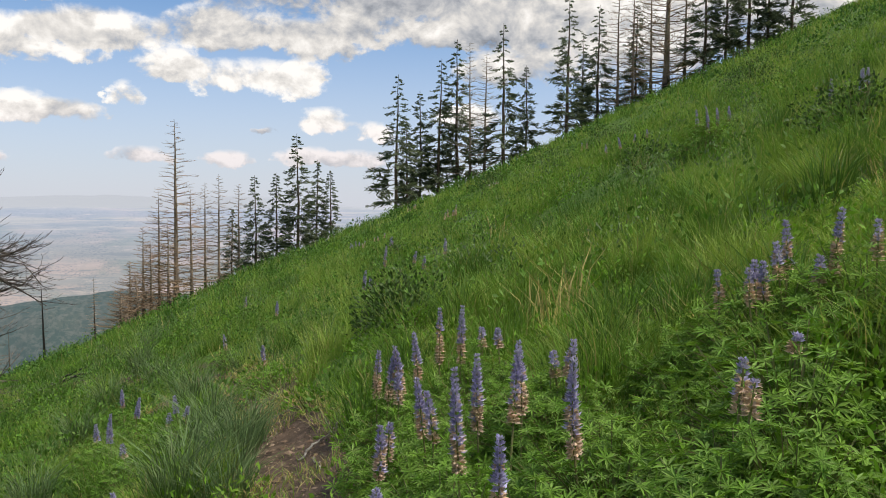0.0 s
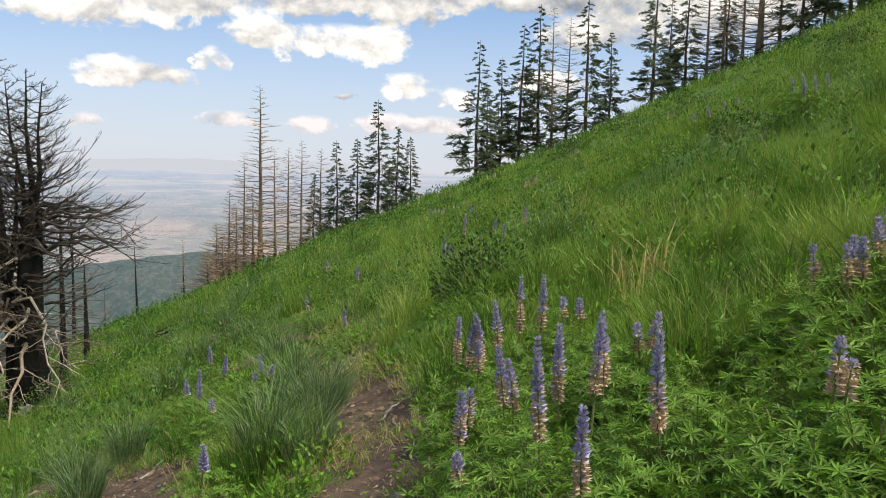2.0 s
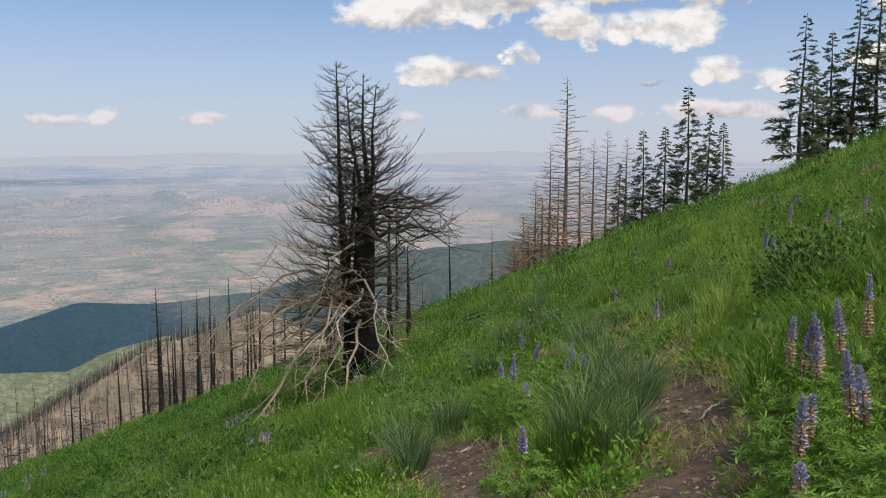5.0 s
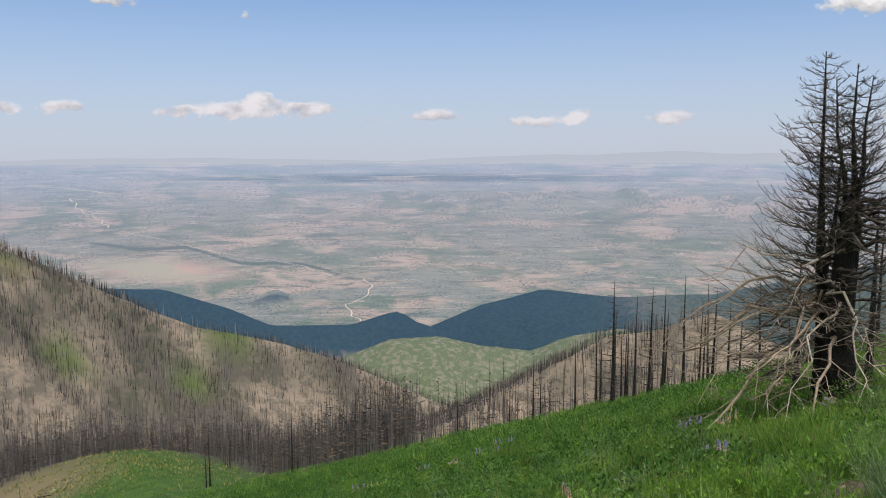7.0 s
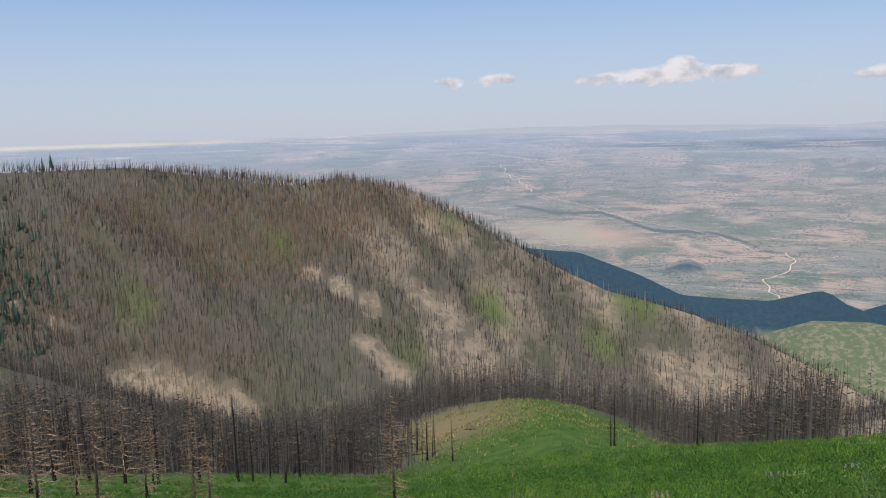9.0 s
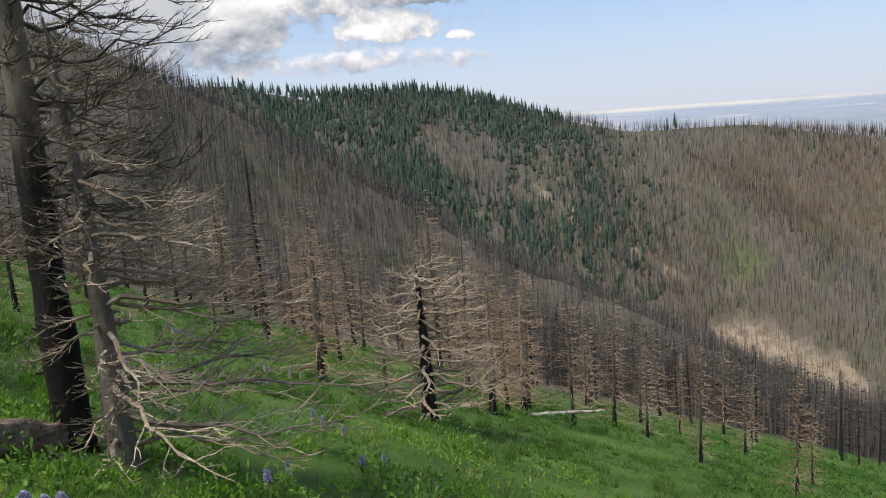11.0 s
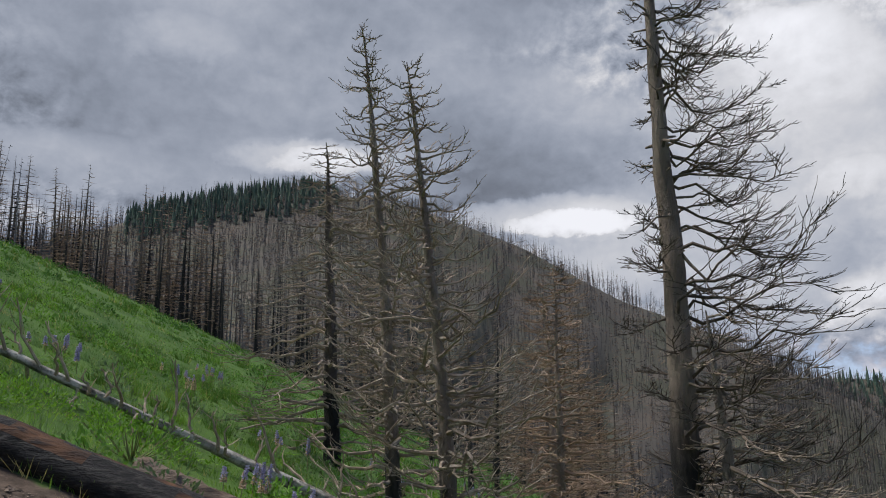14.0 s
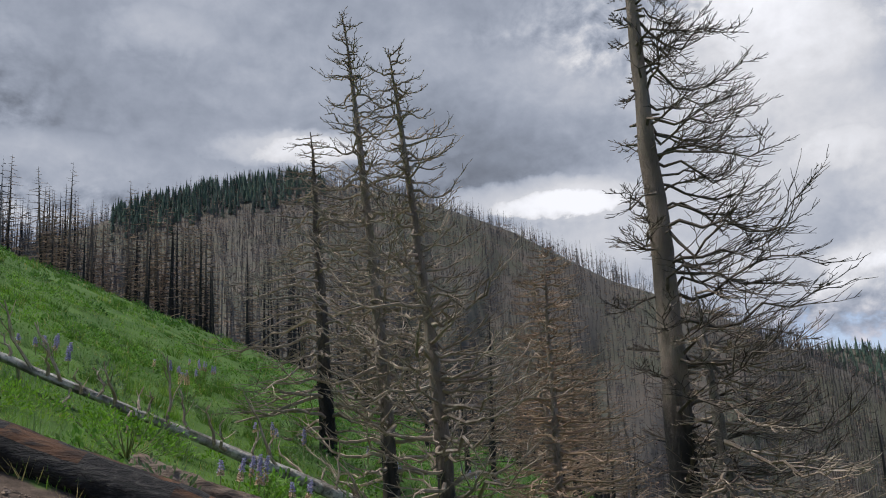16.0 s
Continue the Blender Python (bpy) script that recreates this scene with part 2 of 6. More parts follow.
PETAL = plain("lupine_petals", (0.36, 0.335, 0.64), (0.48, 0.45, 0.72), (0.70, 0.67, 0.85), 8.0, 60.0, 0.6, 0.0, leaf=0.3, pieces=0.3)
FADED = plain("faded_petals", (0.60, 0.44, 0.33), (0.68, 0.53, 0.42), (0.52, 0.38, 0.36), 9.0, 60.0, 0.7, 0.0, leaf=0.25, pieces=0.35)
STEM = plain("stems", (0.14, 0.2, 0.06), (0.2, 0.2, 0.09), (0.25, 0.2, 0.1), 5.0, 30.0, 0.7, 0.0)
HERB = plain("herb_leaves", (0.085, 0.195, 0.03), (0.12, 0.25, 0.042), (0.19, 0.29, 0.085), 1.2, 9.0, 0.6, 0.0, leaf=0.35, pieces=0.4)
DARK_HERB = plain("dark_herb_leaves", (0.048, 0.13, 0.024), (0.075, 0.175, 0.032), (0.13, 0.22, 0.065), 1.2, 9.0, 0.6, 0.0, leaf=0.3, pieces=0.4)
SAGE = plain("grey_green_leaves", (0.11, 0.18, 0.08), (0.16, 0.23, 0.11), (0.24, 0.28, 0.18), 1.2, 9.0, 0.7, 0.0, leaf=0.3, pieces=0.35)
NEEDLES = plain("spruce_needles", (0.11, 0.15, 0.105), (0.16, 0.195, 0.13), (0.22, 0.235, 0.175), 0.8, 9.0, 0.7, 0.0, leaf=0.35, pieces=0.5)
FAR_NEEDLES = plain("far_spruce_needles", (0.055, 0.085, 0.06), (0.075, 0.11, 0.075), (0.10, 0.14, 0.10), 0.05, 1.0, 0.8, 0.0, pieces=0.4)
SPRUCE_BARK = plain("spruce_bark", (0.12, 0.09, 0.07), (0.17, 0.13, 0.1), (0.07, 0.05, 0.04), 3.0, 22.0, 0.95, 0.6, 0.02, stretch=(1, 1, 0.3))
TWIG = plain("dead_twigs", (0.21, 0.16, 0.118), (0.32, 0.25, 0.188), (0.46, 0.395, 0.32), 1.2, 14.0, 0.9, 0.4, 0.004, pieces=0.4)
TWIG_DEEP = plain("dark_weathered_twigs", (0.072, 0.057, 0.046), (0.13, 0.103, 0.082), (0.26, 0.215, 0.175), 0.9, 9.0, 0.9, 0.4, 0.004, pieces=0.45)
TWIG_PALE = plain("bleached_twigs", (0.30, 0.25, 0.20), (0.42, 0.36, 0.295), (0.55, 0.49, 0.42), 1.2, 14.0, 0.9, 0.4, 0.004, pieces=0.35)
TWIG_BROWN = plain("scorched_twigs", (0.235, 0.155, 0.10), (0.32, 0.22, 0.15), (0.40, 0.32, 0.24), 0.6, 10.0, 0.9, 0.2, 0.004, pieces=0.4)
TWIG_DARK = plain("charred_twigs", (0.022, 0.019, 0.018), (0.055, 0.046, 0.04), (0.15, 0.13, 0.115), 0.7, 6.0, 0.9, 0.4, 0.004, pieces=0.5)
LOG_BARK = plain("grey_log_bark", (0.16, 0.145, 0.125), (0.46, 0.44, 0.40), (0.05, 0.044, 0.04), 6.0, 22.0, 0.95, 0.9, 0.02, stretch=(1, 1, 1))
RUST = plain("rusty_wood", (0.20, 0.09, 0.045), (0.30, 0.17, 0.10), (0.06, 0.045, 0.04), 3.0, 18.0, 0.9, 0.8, 0.02, stretch=(0.4, 1.5, 1.5))
ROCK = plain("rock", (0.2, 0.18, 0.17), (0.3, 0.27, 0.25), (0.12, 0.11, 0.1), 3.0, 20.0, 0.9, 0.6, 0.03)
CHIPS = plain("bark_chips", (0.16, 0.11, 0.08), (0.26, 0.2, 0.15), (0.09, 0.065, 0.05), 4.0, 40.0, 0.95, 0.4, 0.01, pieces=0.5)
SOIL = plain("bare_soil", (0.085, 0.055, 0.04), (0.12, 0.08, 0.055), (0.05, 0.033, 0.025), 5.0, 30.0, 1.0, 0.8, 0.03)


def burnt_trunk(name, bark_a, bark_b, low, high, bare_wood=0.0):
    """Grey bark that the fire has blackened upward from the foot, in ragged tongues, with orange wood where bark fell off."""
    m, tree, out, vec = shader(name)
    mp = tree.nodes.new("ShaderNodeMapping")
    mp.inputs["Scale"].default_value = (1, 1, 0.35)
    link(tree, vec, mp.inputs[0])
    n1, n2 = noise_tex(tree, mp.outputs[0], 4.0, 3.0), noise_tex(tree, mp.outputs[0], 26.0, 6.0, 0.7)
    bark = mixc(tree, ramp(tree, n1, 0.35, 0.65), bark_a, bark_b)
    bark = mixc(tree, ramp(tree, n2, 0.5, 0.8), bark, (0.10, 0.085, 0.075))
    sep = tree.nodes.new("ShaderNodeSeparateXYZ")
    link(tree, vec, sep.inputs[0])
    edge = maths(tree, "MULTIPLY_ADD", maths(tree, "SUBTRACT", noise_tex(tree, mp.outputs[0], 3.2, 4.0), 0.5), -3.6 * (high - low), sep.outputs[2])
    black = ramp(tree, edge, low, high, 1.0, 0.0)
    col = mixc(tree, black, bark, mixc(tree, n2, (0.012, 0.011, 0.011), (0.04, 0.037, 0.035)))
    bare = maths(tree, "MULTIPLY", maths(tree, "MULTIPLY", ramp(tree, noise_tex(tree, vec, 2.6, 5.0, 0.65, 0.5), 0.62, 0.66), black), bare_wood)
    col = mixc(tree, bare, col, mixc(tree, n2, (0.20, 0.105, 0.05), (0.42, 0.27, 0.16)))
    finish(tree, out, col, 0.85, n2, 1.0, 0.05)
    return m


TRUNK = burnt_trunk("burnt_trunk", (0.24, 0.185, 0.145), (0.35, 0.285, 0.23), 0.25, 1.3)
TRUNK_SCORCHED = burnt_trunk("scorched_trunk", (0.11, 0.088, 0.072), (0.17, 0.138, 0.115), 0.8, 3.0)
TRUNK_HALF = burnt_trunk("half_burnt_trunk", (0.23, 0.18, 0.145), (0.37, 0.30, 0.245), 1.9, 2.5, 1.0)
TRUNK_GREY = burnt_trunk("grey_trunk", (0.20, 0.165, 0.14), (0.29, 0.25, 0.215), -1.2, -0.8)
TRUNK_BLACK = burnt_trunk("black_trunk", (0.025, 0.022, 0.021), (0.06, 0.052, 0.047), 3.0, 9.0)
FAR_TRUNK = plain("far_burnt_trunks", (0.03, 0.027, 0.026), (0.05, 0.044, 0.041), (0.09, 0.08, 0.074), 0.02, 0.4, 0.95, 0.0, pieces=0.5)
FAR_BROWN = plain("far_scorched_crowns", (0.215, 0.145, 0.10), (0.27, 0.185, 0.125), (0.29, 0.22, 0.165), 0.03, 0.5, 0.95, 0.0, pieces=0.5)
FAR_TAN = plain("far_tan_crowns", (0.38, 0.265, 0.145), (0.45, 0.325, 0.185), (0.35, 0.275, 0.185), 0.03, 0.5, 0.95, 0.0, pieces=0.45)
FAR_GREY = plain("far_grey_trunks", (0.085, 0.078, 0.074), (0.12, 0.11, 0.105), (0.16, 0.15, 0.145), 0.02, 0.4, 0.95, 0.0, pieces=0.5)
FAR_PALE = plain("far_bleached_trunks", (0.23, 0.20, 0.17), (0.30, 0.265, 0.23), (0.36, 0.325, 0.29), 0.02, 0.4, 0.95, 0.0, pieces=0.4)

# ---- the lie of the land ----


def crest(x, y, pts):
    best = None
    for (x0, y0, z0), (x1, y1, z1) in zip(pts, pts[1:]):
        dx, dy = x1 - x0, y1 - y0
        s = np.clip(((x - x0) * dx + (y - y0) * dy) / (dx * dx + dy * dy), 0, 1)
        d, z = np.hypot(x - x0 - s * dx, y - y0 - s * dy), z0 + s * (z1 - z0)
        if best is None:
            best = [d, z]
        else:
            best = [np.where(d < best[0], d, best[0]), np.where(d < best[0], z, best[1])]
    return best


def smax(a, b, k):
    h = np.clip(0.5 + 0.5 * (a - b) / k, 0, 1)
    return b + (a - b) * h + k * h * (1 - h)


def sig(v):
    return 1 / (1 + np.exp(np.clip(-v, -30, 30)))


def vnoise(x, y, size, seed=0):
    """Smooth value noise, 0 to 1."""
    x, y = np.asarray(x, float) / size + 311.7 * (seed + 1), np.asarray(y, float) / size + 173.3 * (seed + 1)
    xi, yi = np.floor(x), np.floor(y)
    fx, fy = x - xi, y - yi
    fx, fy = fx * fx * (3 - 2 * fx), fy * fy * (3 - 2 * fy)

    def h(a, b):
        v = np.sin(a * 127.1 + b * 311.7 + seed * 17.3) * 43758.5453
        return v - np.floor(v)
    return (h(xi, yi) * (1 - fx) + h(xi + 1, yi) * fx) * (1 - fy) + (h(xi, yi + 1) * (1 - fx) + h(xi + 1, yi + 1) * fx) * fy


def fbm(x, y, size, seed=0, octaves=4):
    return sum(vnoise(x, y, size / 2 ** i, seed + i) / 2 ** i for i in range(octaves)) / sum(1 / 2 ** i for i in range(octaves))


def far_at(az, el, d):
    """A place d metres off, at a heading (left of the start) and a height angle from the eye."""
    a = radians(az)
    return -math.sin(a) * d, math.cos(a) * d, EYE + d * math.tan(radians(el))


OPPOSITE = [far_at(*q) for q in ((147, 3.4, 760), (138, 1.9, 740), (130.5, 1.7, 720), (126.5, .9, 710), (123, -.4, 700), (116, -1.8, 690), (108, -2.2, 680), (102, -2.8, 670),
                                 (97, -3.6, 665), (94.8, -3.3, 660), (90.6, -4.1, 655), (85.4, -6.5, 650), (81, -9, 645), (76, -11.5, 640), (70, -13, 640), (66, -14.4, 640), (60, -17, 640))]
PEAK = [far_at(*q) for q in ((212, 7, 330), (200, 11.6, 320), (193, 14.2, 320), (186, 16.2, 320), (180, 17, 320), (175, 16.6, 320), (170, 15.2, 318), (165, 13, 315), (158, 9.4, 310),
                             (152, 6.4, 305), (146.6, 3.7, 300), (140, -.9, 290), (134, -4.4, 280), (129, -8, 270), (123.7, -11, 262), (118, -13.2, 255), (108, -18, 240))]
SPUR = [far_at(*q) for q in ((40, -10.5, 430), (47, -12.6, 420), (52, -15.4, 400), (57, -18.2, 380), (64, -20.4, 360), (72, -22.5, 330))]
KNOLL = [far_at(*q) for q in ((84, -19.6, 125), (81.8, -19.4, 120), (80, -20.6, 100), (79, -23, 70))]
TRAIL = [(6.0, -6.2), (2.0, -5.4), (-0.3, -4.4), (-0.8, -2.5), (-0.6, 0.0), (-0.55, 2.0), (-0.8, 4.6), (-1.5, 7.0), (-3.5, 11.5), (-8.0, 17.0), (-14.0, 24.0)]
BRANCH_TRAIL = [(-0.9, 2.6), (-2.2, 4.6), (-3.1, 5.8), (-4.2, 6.4)]


def hill(x, y):
    z = 0.412 * x - 0.034 * y + 0.048 * (np.sqrt(y * y + 4) - 2)
    z = z - 2.0 * np.tanh(0.0375 * (np.sqrt(np.minimum(x, 0) ** 2 + 1) - 1)) * sig((2 - y) / 6)
    z = z + 0.028 * (np.sqrt(np.maximum(y, 0) ** 2 + 4) - 2) * sig((x + 22) / 6) + 0.055 * (np.sqrt(np.maximum(x, 0) ** 2 + 4) - 2)
    return z - 0.0035 * np.maximum(y - 42, 0) ** 2 - 0.003 * np.maximum(-y - 52, 0) ** 2


def land(x, y, rough=True):
    """The height of the ground."""
    x, y = np.asarray(x, float), np.asarray(y, float)
    r = np.hypot(x, y)
    z = hill(x, y) - 0.0012 * np.maximum(-x - 35, 0) ** 1.5
    d, c = crest(x, y, KNOLL)
    z = smax(z, c - 0.30 * d - 0.003 * d * d, 2.0)
    gully = 14 * (fbm(x, y, 130, 5) - 0.5) * np.clip((r - 120) / 150, 0, 1)
    d, c = crest(x, y, PEAK)
    z = np.where(r > 90, smax(z, c - 0.52 * d - 3 + gully * np.clip(d / 60, 0, 1), 8.0), z)
    d, c = crest(x, y, SPUR)
    z = np.where(r > 200, smax(z, c - 0.5 * d - 2 + gully * np.clip(d / 60, 0, 1), 6.0), z)
    az = np.degrees(np.arctan2(-x, y)) % 360
    rib = 11 * (fbm(az - 0.078 * r, 0.01 * r, 5.0, 15, 3) - 0.5)
    d, c = crest(x, y, OPPOSITE)
    z = np.where(r > 150, smax(z, c - 0.5 * d - 3 + (1.3 * gully + 2.2 * rib) * np.clip(d / 90, 0, 1), 8.0), z)
    z = smax(z, -340 + 0 * x, 20)
    if rough:
        d, _ = crest(x, y, [(*p, 0) for p in TRAIL])
        z = z - 0.07 * np.exp(-(d / 0.35) ** 2) + (fbm(x, y, 1.3, 2, 3) - 0.5) * 0.16 * np.clip(d / 0.6, 0.15, 1) + (fbm(x, y, 9, 3, 2) - 0.5) * 0.5 * np.clip((r - 5) / 10, 0, 1)
    return z


def dirt_at(x, y):
    d1, _ = crest(x, y, [(*p, 0) for p in TRAIL])
    d2, _ = crest(x, y, [(*p, 0) for p in BRANCH_TRAIL])
    n = fbm(x, y, 0.9, 11)
    v = np.maximum(np.clip(1.3 - d1 / 0.5, 0, 1) * (0.55 + 0.45 * sig((6.0 - y) / 0.6)), np.clip(1.15 - d2 / 0.5, 0, 1))
    v = np.maximum(v, np.clip(1.6 - np.hypot((x - 0.05) / 1.6, (y + 4.75) / 1.15), 0, 1))      # scuffed earth by the stump
    for px, py, r in ((-0.95, 4.6, 0.42), (-0.75, 3.9, 0.4), (-1.15, 5.35, 0.3), (-2.75, 5.35, 0.5), (-2.98, 9.5, 0.45)):      # trodden earth along the path
        v = np.maximum(v, np.clip(1.55 - np.hypot(x - px, y - py) / r, 0, 1))
    v = np.maximum(v, np.clip(1.3 - np.hypot((x - 1.3) / 0.28, (y - 4.85) / 0.28), 0, 1))     # a burrow's mouth
    ragged = fbm(x, y, 0.35, 12, 3)
    return np.clip(v * 1.75 - 1.7 * n - 1.2 * ragged + 0.98, 0, 1)


# ---- mesh helpers ----


def norm(v):
    return v / (np.linalg.norm(v, axis=-1, keepdims=True) + 1e-9)


def mesh_of(name, verts, quads=None, tris=None, mats=(), slots=None, attrs=None, smooth=False):
    """A mesh from arrays. slots: the material's number for each face, quads first."""
    me = bpy.data.meshes.new(name)
    verts = np.asarray(verts, np.float32)
    q = np.zeros((0, 4), np.int32) if quads is None else np.asarray(quads, np.int32).reshape(-1, 4)
    t = np.zeros((0, 3), np.int32) if tris is None else np.asarray(tris, np.int32).reshape(-1, 3)
    me.vertices.add(len(verts))
    me.vertices.foreach_set("co", verts.ravel())
    me.loops.add(q.size + t.size)
    me.loops.foreach_set("vertex_index", np.concatenate([q.ravel(), t.ravel()]))
    me.polygons.add(len(q) + len(t))
    me.polygons.foreach_set("loop_start", np.concatenate([np.arange(len(q)) * 4, q.size + np.arange(len(t)) * 3]).astype(np.int32))
    if slots is not None:
        me.polygons.foreach_set("material_index", np.asarray(slots, np.int32))
    me.polygons.foreach_set("use_smooth", np.full(len(q) + len(t), smooth))
    for m in mats:
        me.materials.append(m)
    for key, v in (attrs or {}).items():
        me.attributes.new(key, "FLOAT", "POINT").data.foreach_set("value", np.asarray(v, np.float32))
    me.update(calc_edges=True)
    return me


def part(name, me, parent=None, label=""):
    ob = new(name, me)
    if parent:
        ob.parent = parent
    if label:
        ob["label"] = label
    return ob


class Heap:
    """Collects tubes and leaves into one mesh."""

    def __init__(self):
        self.v, self.q, self.t, self.sq, self.st, self.n = [], [], [], [], [], 0

    def add(self, verts, quads=None, tris=None, slot=0):
        verts = np.asarray(verts, float).reshape(-1, 3)
        if quads is not None:
            quads = np.asarray(quads).reshape(-1, 4)
            self.q.append(quads + self.n)
            self.sq.append(np.full(len(quads), slot))
        if tris is not None:
            tris = np.asarray(tris).reshape(-1, 3)
            self.t.append(tris + self.n)
            self.st.append(np.full(len(tris), slot))
        self.v.append(verts)
        self.n += len(verts)

    def tubes(self, P, R, sides=4, slot=0):
        """P: m x n x 3 centre lines, R: m x n radii."""
        P, R = np.asarray(P, float), np.asarray(R, float)
        m, n, _ = P.shape
        T = np.gradient(P, axis=1)
        T /= np.linalg.norm(T, axis=2, keepdims=True) + 1e-9
        ref = np.where(np.abs(T[:, :1, 2:3]) > 0.8, np.array([1.0, 0, 0]), np.array([0, 0, 1.0]))
        A = np.cross(T, np.broadcast_to(ref, T.shape))
        A /= np.linalg.norm(A, axis=2, keepdims=True) + 1e-9
        B = np.cross(T, A)
        ang = np.arange(sides) * 2 * np.pi / sides
        ring = P[:, :, None] + R[:, :, None, None] * (np.cos(ang)[:, None] * A[:, :, None] + np.sin(ang)[:, None] * B[:, :, None])
        i, j, k = np.meshgrid(np.arange(m), np.arange(n - 1), np.arange(sides), indexing="ij")
        base, k2 = (i * n + j) * sides, (k + 1) % sides
        self.add(ring, np.stack([base + k, base + k2, base + sides + k2, base + sides + k], -1), slot=slot)

    def leaves(self, C, D, L, W, slot=0, fold=0.0, up=None):
        """Pointed leaves of two triangles: from C along D, length L, width W."""
        C, D = np.asarray(C, float), np.asarray(D, float)
        m = len(C)
        D = D / (np.linalg.norm(D, axis=1, keepdims=True) + 1e-9)
        u = np.array([0, 0, 1.0]) if up is None else up
        S = np.cross(D, np.broadcast_to(u, D.shape))
        S /= np.linalg.norm(S, axis=1, keepdims=True) + 1e-9
        N = np.cross(S, D)
        L, W = np.broadcast_to(L, m)[:, None], np.broadcast_to(W, m)[:, None]
        v = np.stack([C, C + D * L * 0.5 + S * W * 0.5 + N * L * fold, C + D * L, C + D * L * 0.5 - S * W * 0.5 + N * L * fold], 1)
        b = np.arange(m)[:, None] * 4
        self.add(v, tris=np.concatenate([b + [0, 1, 2], b + [0, 2, 3]]), slot=slot)

    def mesh(self, name, mats, smooth=False):
        cat = lambda a, w: np.concatenate(a) if a else np.zeros((0, w), int)
        slots = np.concatenate([np.concatenate(self.sq) if self.sq else np.zeros(0, int), np.concatenate(self.st) if self.st else np.zeros(0, int)])
        return mesh_of(name, np.concatenate(self.v), cat(self.q, 4), cat(self.t, 3), mats, slots, smooth=smooth)


# ---- ground ----


def sheet(name, az, rr, height, mats, attrs, middle=True):
    A, Rr = np.meshgrid(np.radians(az), rr, indexing="ij")
    x, y = -np.sin(A) * Rr, np.cos(A) * Rr
    z = height(x, y)
    n, m = x.shape
    i, j = np.meshgrid(np.arange(n), np.arange(m - 1), indexing="ij")
    i2 = (i + 1) % n
    quads = np.stack([i * m + j, i * m + j + 1, i2 * m + j + 1, i2 * m + j], -1).reshape(-1, 4)
    X, Y, Z = x.ravel(), y.ravel(), z.ravel()
    tris = None
    if middle:
        X, Y, Z = np.append(X, 0), np.append(Y, 0), np.append(Z, height(np.array([0.0]), np.array([0.0]))[0])
        c = len(X) - 1
        k = np.arange(n)
        tris = np.stack([np.full(n, c), k * m, ((k + 1) % n) * m], -1)
    return mesh_of(name, np.stack([X, Y, Z], 1), quads, tris, mats, attrs=attrs(X, Y, Z), smooth=True)


AZ = np.concatenate([np.arange(-34, 206, 0.5), np.arange(206, 326, 3.0)])


def meadow_at(x, y):
    """1 on the green slope, 0 under the burnt wood."""
    az = np.degrees(np.arctan2(-x, y)) % 360
    r = np.hypot(x, y)
    edge = np.interp(az, [0, 35, 50, 62, 75, 100, 112, 125, 140, 160, 175, 185, 200, 215, 330, 360], [90, 75, 75, 70, 66, 78, 64, 54, 54, 56, 58, 64, 75, 90, 90, 90])
    edge = edge + (fbm(x, y, 12, 9) - 0.5) * 14
    d, _ = crest(x, y, KNOLL)
    return np.maximum(sig((edge - r) / 3), sig((17 - d) / 2.5) * sig((127 - r) / 2))


def knoll_at(x, y):
    return np.clip(1.75 - np.hypot((x + 118) / 1.3, y - 7) / 13 - fbm(x, y, 14, 21) * 1.1, 0, 1)


def ground_attrs(x, y, z):
    r = np.hypot(x, y)
    az = np.degrees(np.arctan2(-x, y)) % 360
    pale = sig((r - 300) / 40) * sig((98 - az) / 4) * np.clip(fbm(x, y, 40, 31) * 1.8 - 0.42 + 0.3 * sig((84 - az) / 4), 0, 1)
    pale = pale * np.clip(1.5 - 1.3 * vnoise(az - 0.078 * r, 0.02 * r, 3.0, 16), 0.35, 1)
    pale = np.maximum(pale, sig((r - 130) / 20) * sig((67 - az) / 3) * sig((az - 30) / 3) * np.clip(fbm(x, y, 25, 35) * 1.9 - 0.35, 0, 1))
    # bare slides down the far slope
    for a, b, w in SLIDES:
        d, _ = crest(x, y, [a, b])
        pale = np.maximum(pale, np.clip(1.9 - d / w - 1.2 * fbm(x, y, 14, 33), 0, 1))
    herb = np.zeros_like(x)
    for hx, hy, w in HERBS:
        herb = np.maximum(herb, np.clip(1.7 - np.hypot(x - hx, y - hy) / w - 1.1 * fbm(x, y, 16, 37), 0, 1))
    return {"herb": herb, "dirt": dirt_at(x, y), "meadow": meadow_at(x, y), "pale": pale, "knoll": knoll_at(x, y)}


SLIDES = [((-560, -75, 0), (-520, -20, 0), 5), ((-490, -31, 0), (-478, -7, 0), 9), ((-508, -328, 0), (-478, -200, 0), 3), ((-545, 1, 0), (-522, 43, 0), 5), ((-455, -164, 0), (-449, -134, 0), 13), ((-449, -134, 0), (-429, -90, 0), 8)]
HERBS = [(-588, -95, 14), (-498, 0, 14), (-561, 54, 18), (-568, 136, 16), (-639, 30, 20), (-502, -170, 16), (-610, 177, 26), (-540, -140, 12)]


